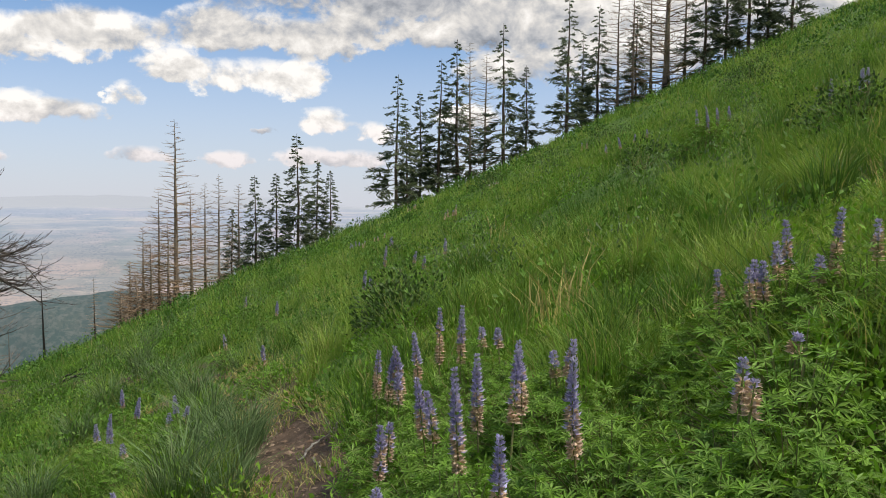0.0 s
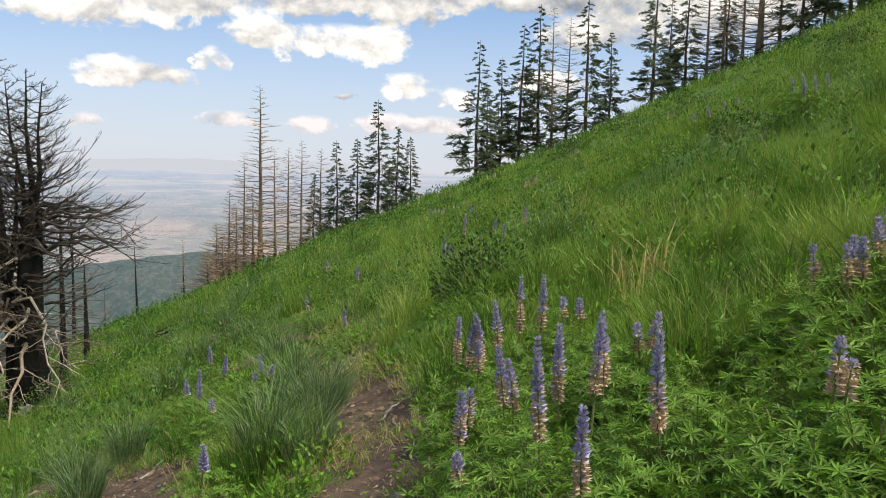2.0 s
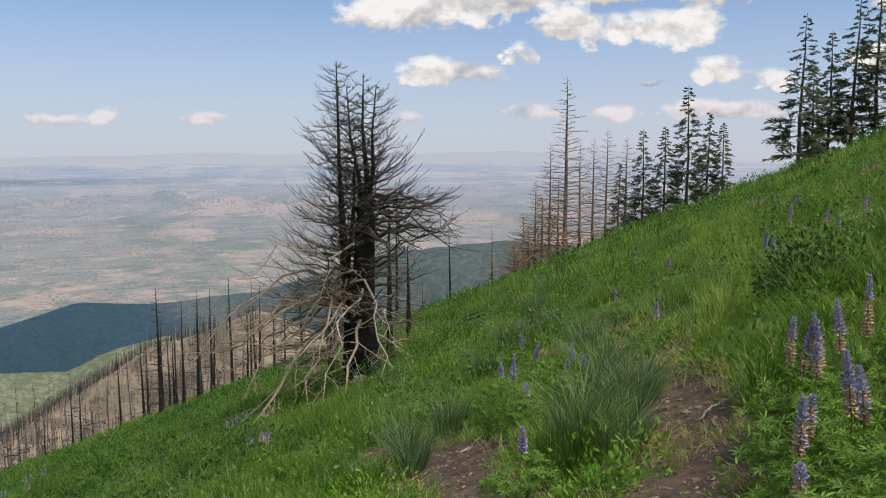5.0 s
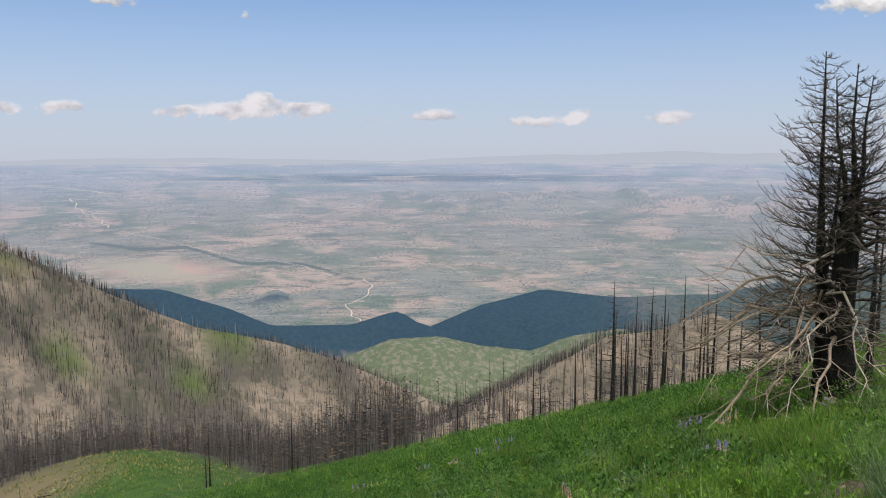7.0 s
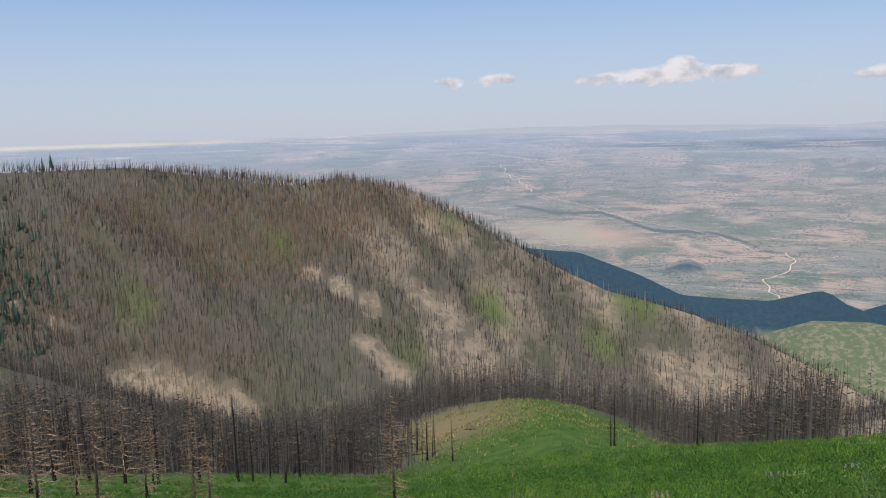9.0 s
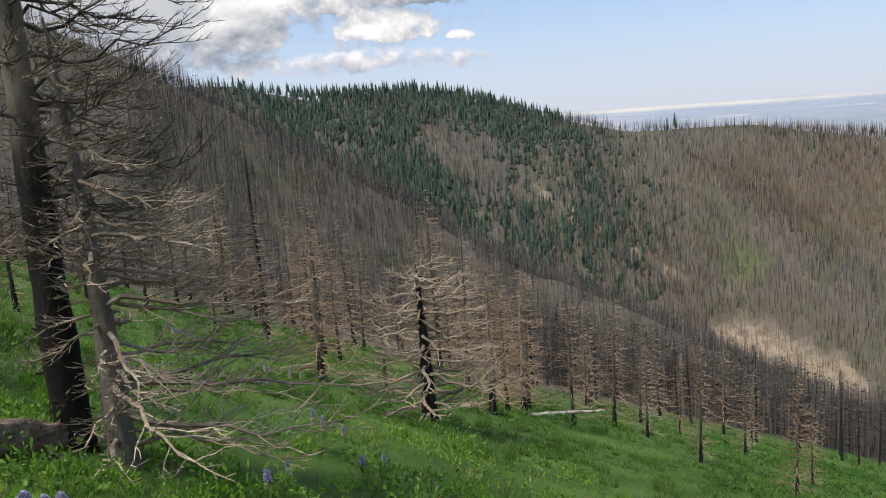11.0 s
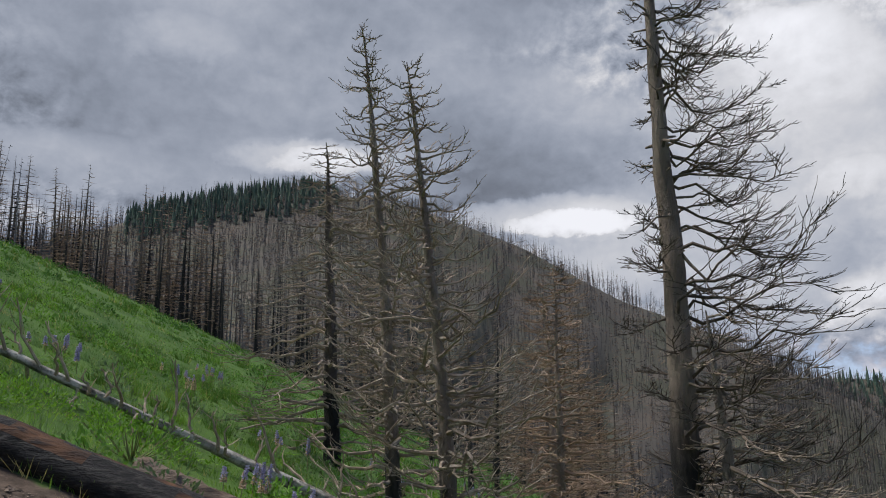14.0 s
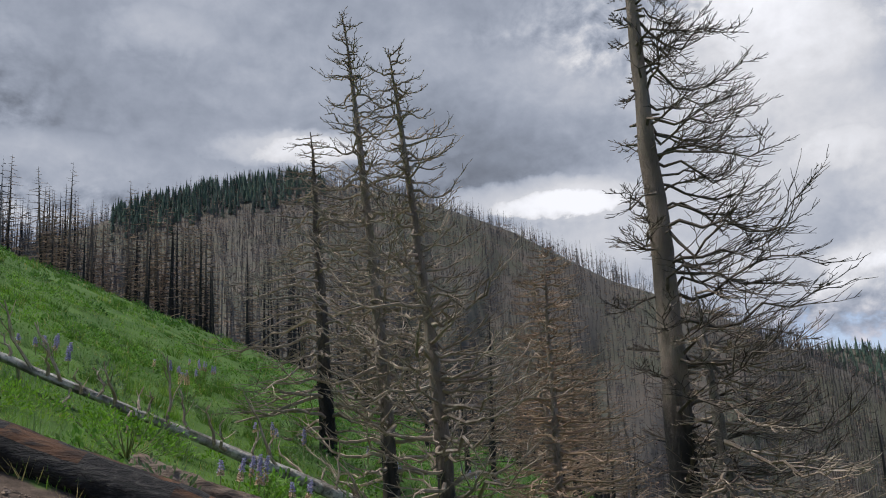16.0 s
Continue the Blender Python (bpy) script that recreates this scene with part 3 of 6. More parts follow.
def ground_material():
    m, tree, out, vec = shader("mountain_ground")
    a, b, c = noise_tex(tree, vec, 0.5, 4.0), noise_tex(tree, vec, 7.0, 6.0, 0.7), noise_tex(tree, vec, 0.03, 5.0)
    e = noise_tex(tree, vec, 0.09, 6.0, 0.7)
    turf = mixc(tree, ramp(tree, a, 0.35, 0.65), (0.05, 0.105, 0.018), (0.085, 0.155, 0.028))
    turf = mixc(tree, ramp(tree, b, 0.5, 0.75), turf, (0.05, 0.075, 0.02))
    ash = mixc(tree, ramp(tree, c, 0.4, 0.6), (0.095, 0.085, 0.072), (0.075, 0.08, 0.05))
    ash = mixc(tree, ramp(tree, b, 0.4, 0.7), ash, (0.125, 0.108, 0.092))
    ash = mixc(tree, ramp(tree, e, 0.5, 0.66), ash, (0.135, 0.112, 0.09))
    scree = mixc(tree, ramp(tree, e, 0.4, 0.6), (0.30, 0.24, 0.18), (0.15, 0.128, 0.1))
    col = mixc(tree, attr(tree, "meadow"), ash, turf)
    col = mixc(tree, attr(tree, "knoll"), col, (0.21, 0.165, 0.10))
    col = mixc(tree, ramp(tree, maths(tree, "ADD", attr(tree, "pale"), maths(tree, "MULTIPLY", maths(tree, "SUBTRACT", e, 0.5), 1.6)), 0.3, 0.6), col, scree)
    col = mixc(tree, attr(tree, "herb"), col, mixc(tree, e, (0.085, 0.12, 0.035), (0.125, 0.15, 0.06)))
    soil = mixc(tree, ramp(tree, b, 0.3, 0.7), (0.05, 0.036, 0.027), (0.15, 0.108, 0.08))
    col = mixc(tree, ramp(tree, attr(tree, "dirt"), 0.15, 0.5), col, soil)
    finish(tree, out, col, 0.95, b, 0.6, 0.05)
    return m


ground = tagged(new("ground", sheet("ground", AZ, np.concatenate([[0.3, 0.6], np.geomspace(0.9, 880, 215)]), land, [ground_material()], ground_attrs)),
                "steep green mountain meadow with a bare earth footpath below burnt slopes", "hillside", kind="structure")

# ---- valley, foothills and far ranges ----
FOOTHILLS = [([far_at(*q) for q in ((46, -12.2, 1000), (49.5, -12.9, 1000), (52.3, -14.0, 1000), (56, -13.7, 1000), (58.8, -13.1, 1000), (62.5, -13.2, 1000), (66, -14.4, 1000), (70, -17, 1000))], 0.45, 0.0),
             ([far_at(*q) for q in ((12, -6.8, 1250), (22, -6.2, 1250), (30, -7.0, 1300), (40, -9.6, 1400), (47.2, -10.1, 1420), (51.5, -9.7, 1420), (56, -10.9, 1420), (59.6, -12.4, 1420), (62.1, -11.2, 1400), (65.3, -12.1, 1400), (70.9, -12.0, 1400), (73.9, -10.6, 1400), (78, -9.1, 1400), (81.5, -8.8, 1400), (90, -8, 1400))], 0.5, 1.0)]


def valley_el(r):
    return -0.75 - 17.5 * np.maximum((4700 - r) / 3800, 0) ** 1.9


def valley_z(x, y):
    r = np.hypot(x, y)
    z = EYE + r * np.tan(np.radians(valley_el(r)))
    for pts, slope, _ in FOOTHILLS:
        d, c = crest(x, y, pts)
        z = smax(z, c - slope * d + (fbm(x, y, 120, 41, 5) - 0.5) * 100 * np.clip(d / 120, 0, 1), 6.0)
    az = np.degrees(np.arctan2(-x, y))
    # low broken hills in the plain
    bump = np.exp(-((az - 47) / 13) ** 2 - ((r - 3240) / 130) ** 2) + 0.4 * np.exp(-((az - 62) / 9) ** 2 - ((r - 3330) / 90) ** 2)
    cone = np.exp(-(np.hypot(x - CONE[0], y - CONE[1]) / 42) ** 2) * 26
    return z + bump * 60 * np.clip(fbm(x, y, 80, 51) * 1.9 - 0.5, 0, 1) + cone


CONE = far_at(70.6, 0, 1930)


def valley_attrs(x, y, z):
    r = np.hypot(x, y)
    az = np.degrees(np.arctan2(-x, y))
    d, c = crest(x, y, FOOTHILLS[1][0])
    rise = z - EYE - r * np.tan(np.radians(valley_el(r)))
    # Wooded foothills, whose colour also carries a cloud's shadow.
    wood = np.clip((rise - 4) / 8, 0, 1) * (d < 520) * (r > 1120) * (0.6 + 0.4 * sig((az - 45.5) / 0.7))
    d, c = crest(x, y, FOOTHILLS[0][0])
    green = np.maximum(np.clip((rise - 2) / 8, 0, 1) * (r < 1180), (r < 1500) * sig((45 - az) / 0.8) * 0.8)
    # the river's green strip and pale worked land beside it
    river = np.clip(1.3 - np.abs(valley_el(r) + 5.9 + 0.165 * (82 - az) + 0.25 * np.sin(az * 0.8) + 0.5 * (fbm(az * 10, 0 * az, 14, 81) - 0.5)) / 0.15, 0, 1) * sig((83 - az) / 1) * sig((az - 64) / 2)
    field = np.clip(1.4 - np.hypot((az - 78) / 4.5, (valley_el(r) + 7.5 + 0.1 * (82 - az)) / 0.7), 0, 1)
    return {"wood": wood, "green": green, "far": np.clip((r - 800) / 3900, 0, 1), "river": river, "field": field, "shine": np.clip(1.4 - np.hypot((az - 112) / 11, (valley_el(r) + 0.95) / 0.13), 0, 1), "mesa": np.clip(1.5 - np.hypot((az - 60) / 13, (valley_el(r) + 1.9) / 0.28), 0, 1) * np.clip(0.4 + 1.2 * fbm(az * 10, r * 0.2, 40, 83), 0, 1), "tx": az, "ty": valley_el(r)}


def backdrop_material():
    """Desert plain and wooded foothills; this far off, haze is put into the surface as a glow."""
    m, tree, out, vec = shader("hazy_distance")
    comb = tree.nodes.new("ShaderNodeCombineXYZ")
    link(tree, attr(tree, "tx"), comb.inputs[0])
    link(tree, attr(tree, "ty"), comb.inputs[1])
    flat = comb.outputs[0]
    far = attr(tree, "far")

    def squeezed(sx, sy, turn=0.0):
        mp = tree.nodes.new("ShaderNodeMapping")
        mp.inputs["Rotation"].default_value = (0, 0, radians(turn))
        mp.inputs["Scale"].default_value = (sx, sy, 1)
        link(tree, flat, mp.inputs[0])
        return mp.outputs[0]
    a, c = noise_tex(tree, squeezed(0.22, 0.9), 1.0, 7.0, 0.62, 0.5), noise_tex(tree, squeezed(0.1, 0.7, 3), 1.0, 5.0, 0.6, 0.3)
    b, lines = noise_tex(tree, squeezed(5.0, 11.0), 1.0, 3.0, 0.75), noise_tex(tree, squeezed(0.35, 4.5, -3), 1.0, 6.0, 0.7, 0.8)
    rock = noise_tex(tree, vec, 0.13, 5.0, 0.7)
    col = mixc(tree, ramp(tree, a, 0.40, 0.60), (0.15, 0.185, 0.10), (0.48, 0.35, 0.255))
    col = mixc(tree, ramp(tree, c, 0.46, 0.58), col, (0.27, 0.255, 0.19))
    col = mixc(tree, maths(tree, "MULTIPLY", ramp(tree, lines, 0.52, 0.62), 0.8), col, (0.095, 0.12, 0.085))
    col = mixc(tree, maths(tree, "MULTIPLY", ramp(tree, lines, 0.44, 0.36), 0.7), col, (0.56, 0.45, 0.36))
    spots = maths(tree, "MULTIPLY", ramp(tree, b, 0.5, 0.6), ramp(tree, noise_tex(tree, squeezed(0.5, 1.2), 1.0, 4.0), 0.35, 0.6))
    col = mixc(tree, maths(tree, "MULTIPLY", spots, 0.85), col, (0.06, 0.075, 0.05))
    flats = maths(tree, "MULTIPLY", ramp(tree, noise_tex(tree, squeezed(0.12, 4.0, 1), 1.0, 5.0, 0.65, 0.8), 0.54, 0.6), ramp(tree, far, 0.62, 0.8))
    col = mixc(tree, attr(tree, "field"), col, mixc(tree, ramp(tree, a, 0.45, 0.55), (0.56, 0.34, 0.25), (0.42, 0.37, 0.24)))
    col = mixc(tree, ramp(tree, attr(tree, "river"), 0.3, 0.8), col, (0.06, 0.085, 0.05))
    col = mixc(tree, attr(tree, "green"), col, mixc(tree, ramp(tree, rock, 0.46, 0.60), (0.125, 0.15, 0.075), (0.23, 0.215, 0.15)))
    # Conifer woods, painted darker to stand for cloud shadow over the ridges.
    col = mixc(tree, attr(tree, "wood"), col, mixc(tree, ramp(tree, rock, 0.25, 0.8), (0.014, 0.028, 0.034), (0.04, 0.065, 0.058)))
    p = tree.nodes.new("ShaderNodeBsdfDiffuse")
    link(tree, col, p.inputs[0])
    e = tree.nodes.new("ShaderNodeEmission")
    # Haze colours, given off by the surface; mesa, shine and flats only tint them.
    haze_glow = mixc(tree, ramp(tree, far, 0.12, 0.42), (0.15, 0.32, 0.60), (0.39, 0.445, 0.60))
    haze_glow = mixc(tree, ramp(tree, far, 0.5, 0.82), haze_glow, (0.48, 0.58, 0.80))
    haze_glow = mixc(tree, attr(tree, "mesa"), haze_glow, (0.25, 0.36, 0.58))
    haze_glow = mixc(tree, ramp(tree, far, 0.86, 1.0), haze_glow, (0.64, 0.68, 0.80))
    haze_glow = mixc(tree, attr(tree, "shine"), haze_glow, (0.95, 0.93, 0.9))
    link(tree, mixc(tree, maths(tree, "MULTIPLY", flats, 0.4), haze_glow, (0.86, 0.84, 0.88)), e.inputs[0])
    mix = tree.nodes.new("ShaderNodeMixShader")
    # The painted haze takes over from the ground's colour with distance.
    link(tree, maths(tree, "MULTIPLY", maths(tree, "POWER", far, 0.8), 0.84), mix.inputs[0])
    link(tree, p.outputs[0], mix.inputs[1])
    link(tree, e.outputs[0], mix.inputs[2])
    link(tree, mix.outputs[0], out.inputs[0])
    return m


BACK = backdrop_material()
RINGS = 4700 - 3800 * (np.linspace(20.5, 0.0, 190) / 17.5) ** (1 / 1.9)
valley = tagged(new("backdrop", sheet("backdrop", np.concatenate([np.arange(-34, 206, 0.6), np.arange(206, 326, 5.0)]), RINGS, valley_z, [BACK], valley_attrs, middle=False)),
                "desert valley far below, haze painted in, wooded foothills coloured dark for cloud shadow", "valley", kind="structure")


def valley_road(points, width):
    """A pale dirt road laid over the plain, by headings and height angles."""
    az, el = (np.interp(np.linspace(0, len(points) - 1, 60), np.arange(len(points)), [p[i] for p in points]) for i in (0, 1))
    az = az + 0.12 * np.sin(np.arange(60) * 0.55)
    r = 4700 - 3800 * ((-el - 0.75) / 17.5) ** (1 / 1.9)
    x, y = -np.sin(np.radians(az)) * r, np.cos(np.radians(az)) * r
    n = norm(np.stack([-np.gradient(y), np.gradient(x)], 1)) * width / 2
    L, R = np.stack([x, y], 1) + n, np.stack([x, y], 1) - n
    v = np.concatenate([np.column_stack([q, valley_z(q[:, 0], q[:, 1]) + 1.5]) for q in (L, R)])
    i = np.arange(59)
    me = mesh_of("dirt_road", v, np.stack([i, i + 1, i + 61, i + 60], 1), None, [ROAD])
    tagged(new("road", me), "pale dirt road winding across the desert plain", "road", kind="structure")


ROAD = plain("pale_road", (0.62, 0.55, 0.45), (0.7, 0.63, 0.54), (0.5, 0.45, 0.38), 0.01, 0.1, 0.9, 0.0)
for pts, wide in (((64.3, -9.0), (63.7, -9.6), (64.4, -10.4), (65.6, -10.8), (65.2, -11.6), (64.5, -12.0)), 2.6), (((83.4, -3.0), (82.9, -3.8), (81.8, -4.4), (81.2, -5.0)), 2.6), (((80.5, -5.2), (74, -7.0), (69, -7.9), (66.5, -8.8)), 1.8), (((90, -2.1), (84, -2.3), (80, -2.9)), 4.0):
    valley_road(pts, wide)


def range_mesh(lo, hi, top, r, seed):
    az = np.arange(lo, hi, 0.25)
    e = top * np.clip(np.sin(np.pi * (az - lo) / (hi - lo)), 0, 1) ** 0.6 * (0.45 + 0.75 * fbm(az * 10, 0 * az, 60, seed, 5))
    a = np.radians(az)
    rows = []
    for k, (f, rad) in enumerate(((-1.2, r - 60), (0.0, r), (-1.2, r + 60))):
        el = np.radians(-0.9 + np.maximum(e, 0.0) if f == 0 else np.full(len(az), -1.4))
        rows.append(np.stack([-np.sin(a) * rad, np.cos(a) * rad, EYE + rad * np.tan(el)], 1))
    v = np.concatenate(rows)
    n = len(az)
    i = np.arange(n - 1)
    q = np.concatenate([np.stack([k * n + i, k * n + i + 1, (k + 1) * n + i + 1, (k + 1) * n + i], 1) for k in (0, 1)])
    # far at 0.96 leaves the ranges almost wholly haze glow.
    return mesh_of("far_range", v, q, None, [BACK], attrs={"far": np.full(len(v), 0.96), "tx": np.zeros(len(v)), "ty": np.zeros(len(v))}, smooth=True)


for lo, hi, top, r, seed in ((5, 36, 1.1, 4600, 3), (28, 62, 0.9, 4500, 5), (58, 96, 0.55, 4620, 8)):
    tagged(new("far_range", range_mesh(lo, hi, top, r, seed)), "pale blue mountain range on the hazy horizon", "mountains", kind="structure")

# ---- trees ----


def ground_z(x, y):
    return float(land(np.array([float(x)]), np.array([float(y)]))[0])


def limbs(rng, trunk, radius, n, lo, hi, reach, rise, droop, tip, jitter, pts=7, one_side=None, top_len=0.12, power=0.75, bias=None):
    """Centre lines of n limbs off a trunk's line; heights and lengths by fractions of the trunk."""
    s = np.sort(lo + (hi - lo) * (np.arange(n) + rng.random(n)) / n)
    k = s * (len(trunk) - 1)
    i = np.minimum(k.astype(int), len(trunk) - 2)
    base = trunk[i] + (trunk[i + 1] - trunk[i]) * (k - i)[:, None]
    ang = np.arange(n) * 2.4 + rng.normal(0, 0.5, n)
    if one_side is not None:
        ang = one_side + rng.normal(0, 0.9, n)
    if bias:        # more and longer limbs to one side
        ang = ang + bias[1] * np.sin(bias[0] - ang)
    L = (1.0 if not bias else 0.7 + 0.36 * np.cos(bias[0] - ang)) * reach * (np.clip(1 - s, 0, 1) ** power + top_len) * rng.uniform(0.55, 1.15, n)
    out = np.stack([np.cos(ang), np.sin(ang), 0 * ang], 1)
    side = np.stack([-np.sin(ang), np.cos(ang), 0 * ang], 1)
    t = np.linspace(0, 1, pts)
    dz = rise * t - droop * t ** 2 + tip * t ** 3
    bend = rng.normal(0, 0.18, n)[:, None] * t ** 2 + np.cumsum(rng.normal(0, jitter, (n, pts)), 1) * (t > 0)
    vert = dz[None] * rng.uniform(0.7, 1.3, n)[:, None] + np.cumsum(rng.normal(0, jitter, (n, pts)), 1) * (t > 0)
    P = base[:, None] + L[:, None, None] * (out[:, None] * t[None, :, None] + side[:, None] * bend[..., None] + np.array([0, 0, 1.0]) * vert[..., None])
    return P, L, s


def twigs_on(rng, P, L, per, frac, spread, pts=4, lo=0.25, lift=0.15):
    """Side twigs along the given lines."""
    m, n, _ = P.shape
    s = lo + (1 - lo) * (np.arange(per)[None] + rng.random((m, per))) / per
    s = np.minimum(s, 0.999)
    k = s * (n - 1)
    i = np.minimum(k.astype(int), n - 2)
    rows = np.arange(m)[:, None]
    a, b = P[rows, i], P[rows, i + 1]
    base = a + (b - a) * (k - i)[..., None]
    T = norm(b - a)
    S = norm(np.cross(T, np.array([0, 0, 1.0])))
    sign = np.where((np.arange(per)[None] + rng.integers(0, 2, (m, 1))) % 2, 1.0, -1.0)
    d = norm(T + S * (sign * spread * rng.uniform(0.6, 1.4, (m, per)))[..., None] + np.array([0, 0, 1.0]) * rng.normal(lift, 0.3, (m, per))[..., None])
    length = L[:, None] * frac * (1.15 - 0.75 * s) * rng.uniform(0.5, 1.3, (m, per))
    t = np.linspace(0, 1, pts)
    curl = norm(T * 0.7 + np.array([0, 0, 0.35]))
    Q = base[:, :, None] + length[..., None, None] * (d[:, :, None] * t[:, None] + curl[:, :, None] * 0.3 * (t ** 2)[:, None] + rng.normal(0, 0.05, (m, per, pts, 3)) * t[:, None])
    return Q.reshape(m * per, pts, 3), length.ravel()


def snag_meshes(seed, h, dia, n=60, lo=0.12, reach=1.0, rise=0.1, droop=0.5, tip=0.35, twigs=8, twiglets=3, lean=(0, 0), fine=True, jitter=0.03, one_side=None, girth=1.0, crook=0.01, power=0.75, flare=0.35, split=False, bias=None):
    """A dead conifer: the trunk's mesh arrays and the branches'. lean: how far the top stands off the foot."""
    rng = np.random.default_rng(seed)
    k = 16 if fine else 7
    t = np.linspace(0, 1, k)
    line = np.stack([lean[0] * t ** 1.4 + np.cumsum(rng.normal(0, crook, k)) * h * 0.25 * t, lean[1] * t ** 1.4 + np.cumsum(rng.normal(0, crook, k)) * h * 0.25 * t, h * t - 0.25 * (1 - t)], 1)
    rad = dia / 2 * ((1 - t) ** 0.85 * 0.95 + 0.05 + flare * np.exp(-t * h / 0.22))
    trunk = Heap()
    if fine:      # lumpy bark
        k2, own = np.linspace(0, k - 1, 56), np.random.default_rng(seed + 900)
        line2 = np.stack([np.interp(k2, np.arange(k), line[:, i]) for i in range(3)], 1)
        trunk.tubes(line2[None], np.interp(k2, np.arange(k), rad)[None], 14)
        core = np.repeat(line2, 14, 0)
        lump = 0.10 * (vnoise(np.tile(np.arange(14), 56) * 0.9, np.repeat(k2, 14) * 1.6, 1.0, seed) - 0.5) * 2 + own.normal(0, 0.035, len(core))
        trunk.v[0] = core + (trunk.v[0] - core) * (1 + lump[:, None])
    else:
        trunk.tubes(line[None], rad[None], 6)
    if fine:      # snapped stubs all the way up
        m = 70
        u = own.uniform(0.04, 0.95, m)
        c = np.stack([np.interp(u * (k - 1), np.arange(k), line[:, i]) for i in range(3)], 1)
        a = own.uniform(0, 6.28, m)
        d = np.stack([np.cos(a), np.sin(a), own.normal(0.05, 0.25, m)], 1)
        w = np.interp(u * (k - 1), np.arange(k), rad)[:, None]
        trunk.tubes(c[:, None] + d[:, None] * (w[:, None] * 0.7 + np.array([0, 0.4, 1.0])[None, :, None] * own.uniform(0.03, 0.11, (m, 1, 1))), np.array([0.013, 0.010, 0.006])[None] * own.uniform(0.7, 1.4, (m, 1)), 5)
    P, L, s = limbs(rng, line, rad, n, lo, 0.99, reach, rise, droop, tip, jitter, 8 if fine else 4, one_side, power=power, bias=bias)
    rows = [(P, (0.006 + 0.0105 * L[:, None]) * girth * np.linspace(1, 0.12, P.shape[1])[None], 5 if fine else 3)]
    if twigs:
        Q, QL = twigs_on(rng, P, L, twigs, 0.42, 0.9, 5 if fine else 2)
        rows.append((Q, (0.0035 + 0.006 * QL[:, None]) * girth * np.linspace(1, 0.3, Q.shape[1])[None], 3))
        if twiglets:
            W, WL = twigs_on(rng, Q, QL, twiglets, 0.5, 0.9, 3, 0.3)
            rows.append((W, np.full((len(W), 1), 0.0032) * girth * np.linspace(1, 0.5, 3)[None], 3))
    if not split:
        br = Heap()
        for pts, r, sides in rows:
            br.tubes(pts, r, sides)
        return trunk, br
    pairs = [(Heap(), Heap()) for _ in range(n)]
    for i, pair in enumerate(pairs):
        for level, (pts, r, sides) in enumerate(rows):
            k = len(pts) // n
            pair[min(level, 1)].tubes(pts[i * k:(i + 1) * k], r[i * k:(i + 1) * k], sides)
    return trunk, pairs


def stand_up(name, m, label, category, group=""):
    e = tagged(new(name), label, category, group)
    e.matrix_world = m
    return e


def add_limbs(tree, seed, mat, one_by_one, off=(0, 0, 0), **kw):
    """The limbs of a dead tree: near the camera each is a part with its twigs, farther off the branchwork stays joined."""
    if not one_by_one:
        tr, br = snag_meshes(seed, **kw)
        tagged(part("branchwork", br.mesh("branchwork", [mat]), tree), kind="stuff").location = off
        return tr
    tr, heaps = snag_meshes(seed, split=True, **kw)
    for bough, twigs in heaps:
        limb = part("limb", bough.mesh("limb", [mat]), tree)
        limb.location = off
        tagged(part("twig_spray", twigs.mesh("twig_spray", [mat]), limb), kind="stuff")
    return tr


def snag(name, x, y, label, trunk_mat, twig_mat, group="burnt trees", turn=0.0, **kw):
    e = stand_up(name, pose(x, y, ground_z(x, y), 0, 0, turn), label, "dead tree", group)
    tr = add_limbs(e, mat=twig_mat, one_by_one=math.hypot(x, y) < 18, **kw)
    part("trunk", tr.mesh("trunk", [trunk_mat], smooth=True), e)
    return e


# near dead trees round the camera
snag("dead_spruce", -2.58, -5.77, "tall grey dead spruce, trunk charred black low down", TRUNK_HALF, TWIG_DEEP, seed=3, h=6.6, dia=0.26, n=104, lo=0.26, reach=1.25, girth=0.95, jitter=0.075, bias=(2.65, 0.85), rise=0.0, droop=0.35, tip=0.4, twigs=16, twiglets=4, lean=(0.13, 0.05), flare=0.22)
snag("dead_spruce", -2.72, -5.42, "grey dead spruce leaning beside a charred trunk", TRUNK_GREY, TWIG, seed=8, h=2.95, dia=0.2, n=62, lo=0.1, reach=1.5, girth=1.2, bias=(2.4, 0.4), rise=-0.05, droop=0.45, tip=0.3, twigs=12, twiglets=4, lean=(0.05, -0.1))
snag("dead_spruce", -0.41, -12.23, "brown dead spruce with low drooping boughs", TRUNK_SCORCHED, TWIG, seed=12, h=4.75, dia=0.25, n=120, lo=0.12, reach=1.75, girth=1.25, rise=0.05, droop=0.4, tip=0.25, twigs=8, twiglets=2, lean=(0.15, 0.0))
snag("dead_spruce", -0.98, -9.43, "slender dead spruce with black foot and upturned twigs", TRUNK, TWIG, seed=15, h=5.75, dia=0.19, n=130, lo=0.1, reach=1.2, girth=1.4, jitter=0.05, rise=0.0, droop=0.15, tip=0.5, twigs=6, twiglets=2, lean=(0.35, 0.0))
snag("dead_spruce", -1.36, -8.07, "slender grey dead spruce above a fallen log", TRUNK, TWIG, seed=18, h=4.92, dia=0.18, n=125, lo=0.1, reach=1.2, girth=1.4, jitter=0.05, rise=0.0, droop=0.2, tip=0.5, twigs=6, twiglets=2, lean=(0.3, 0.0))
snag("dead_spruce", -3.45, -11.4, "small brown dead spruce with dense fine twigs", TRUNK, TWIG_BROWN, seed=21, h=4.4, dia=0.16, n=120, lo=0.08, reach=1.35, girth=1.3, rise=0.1, droop=0.35, tip=0.3, twigs=9, twiglets=3)
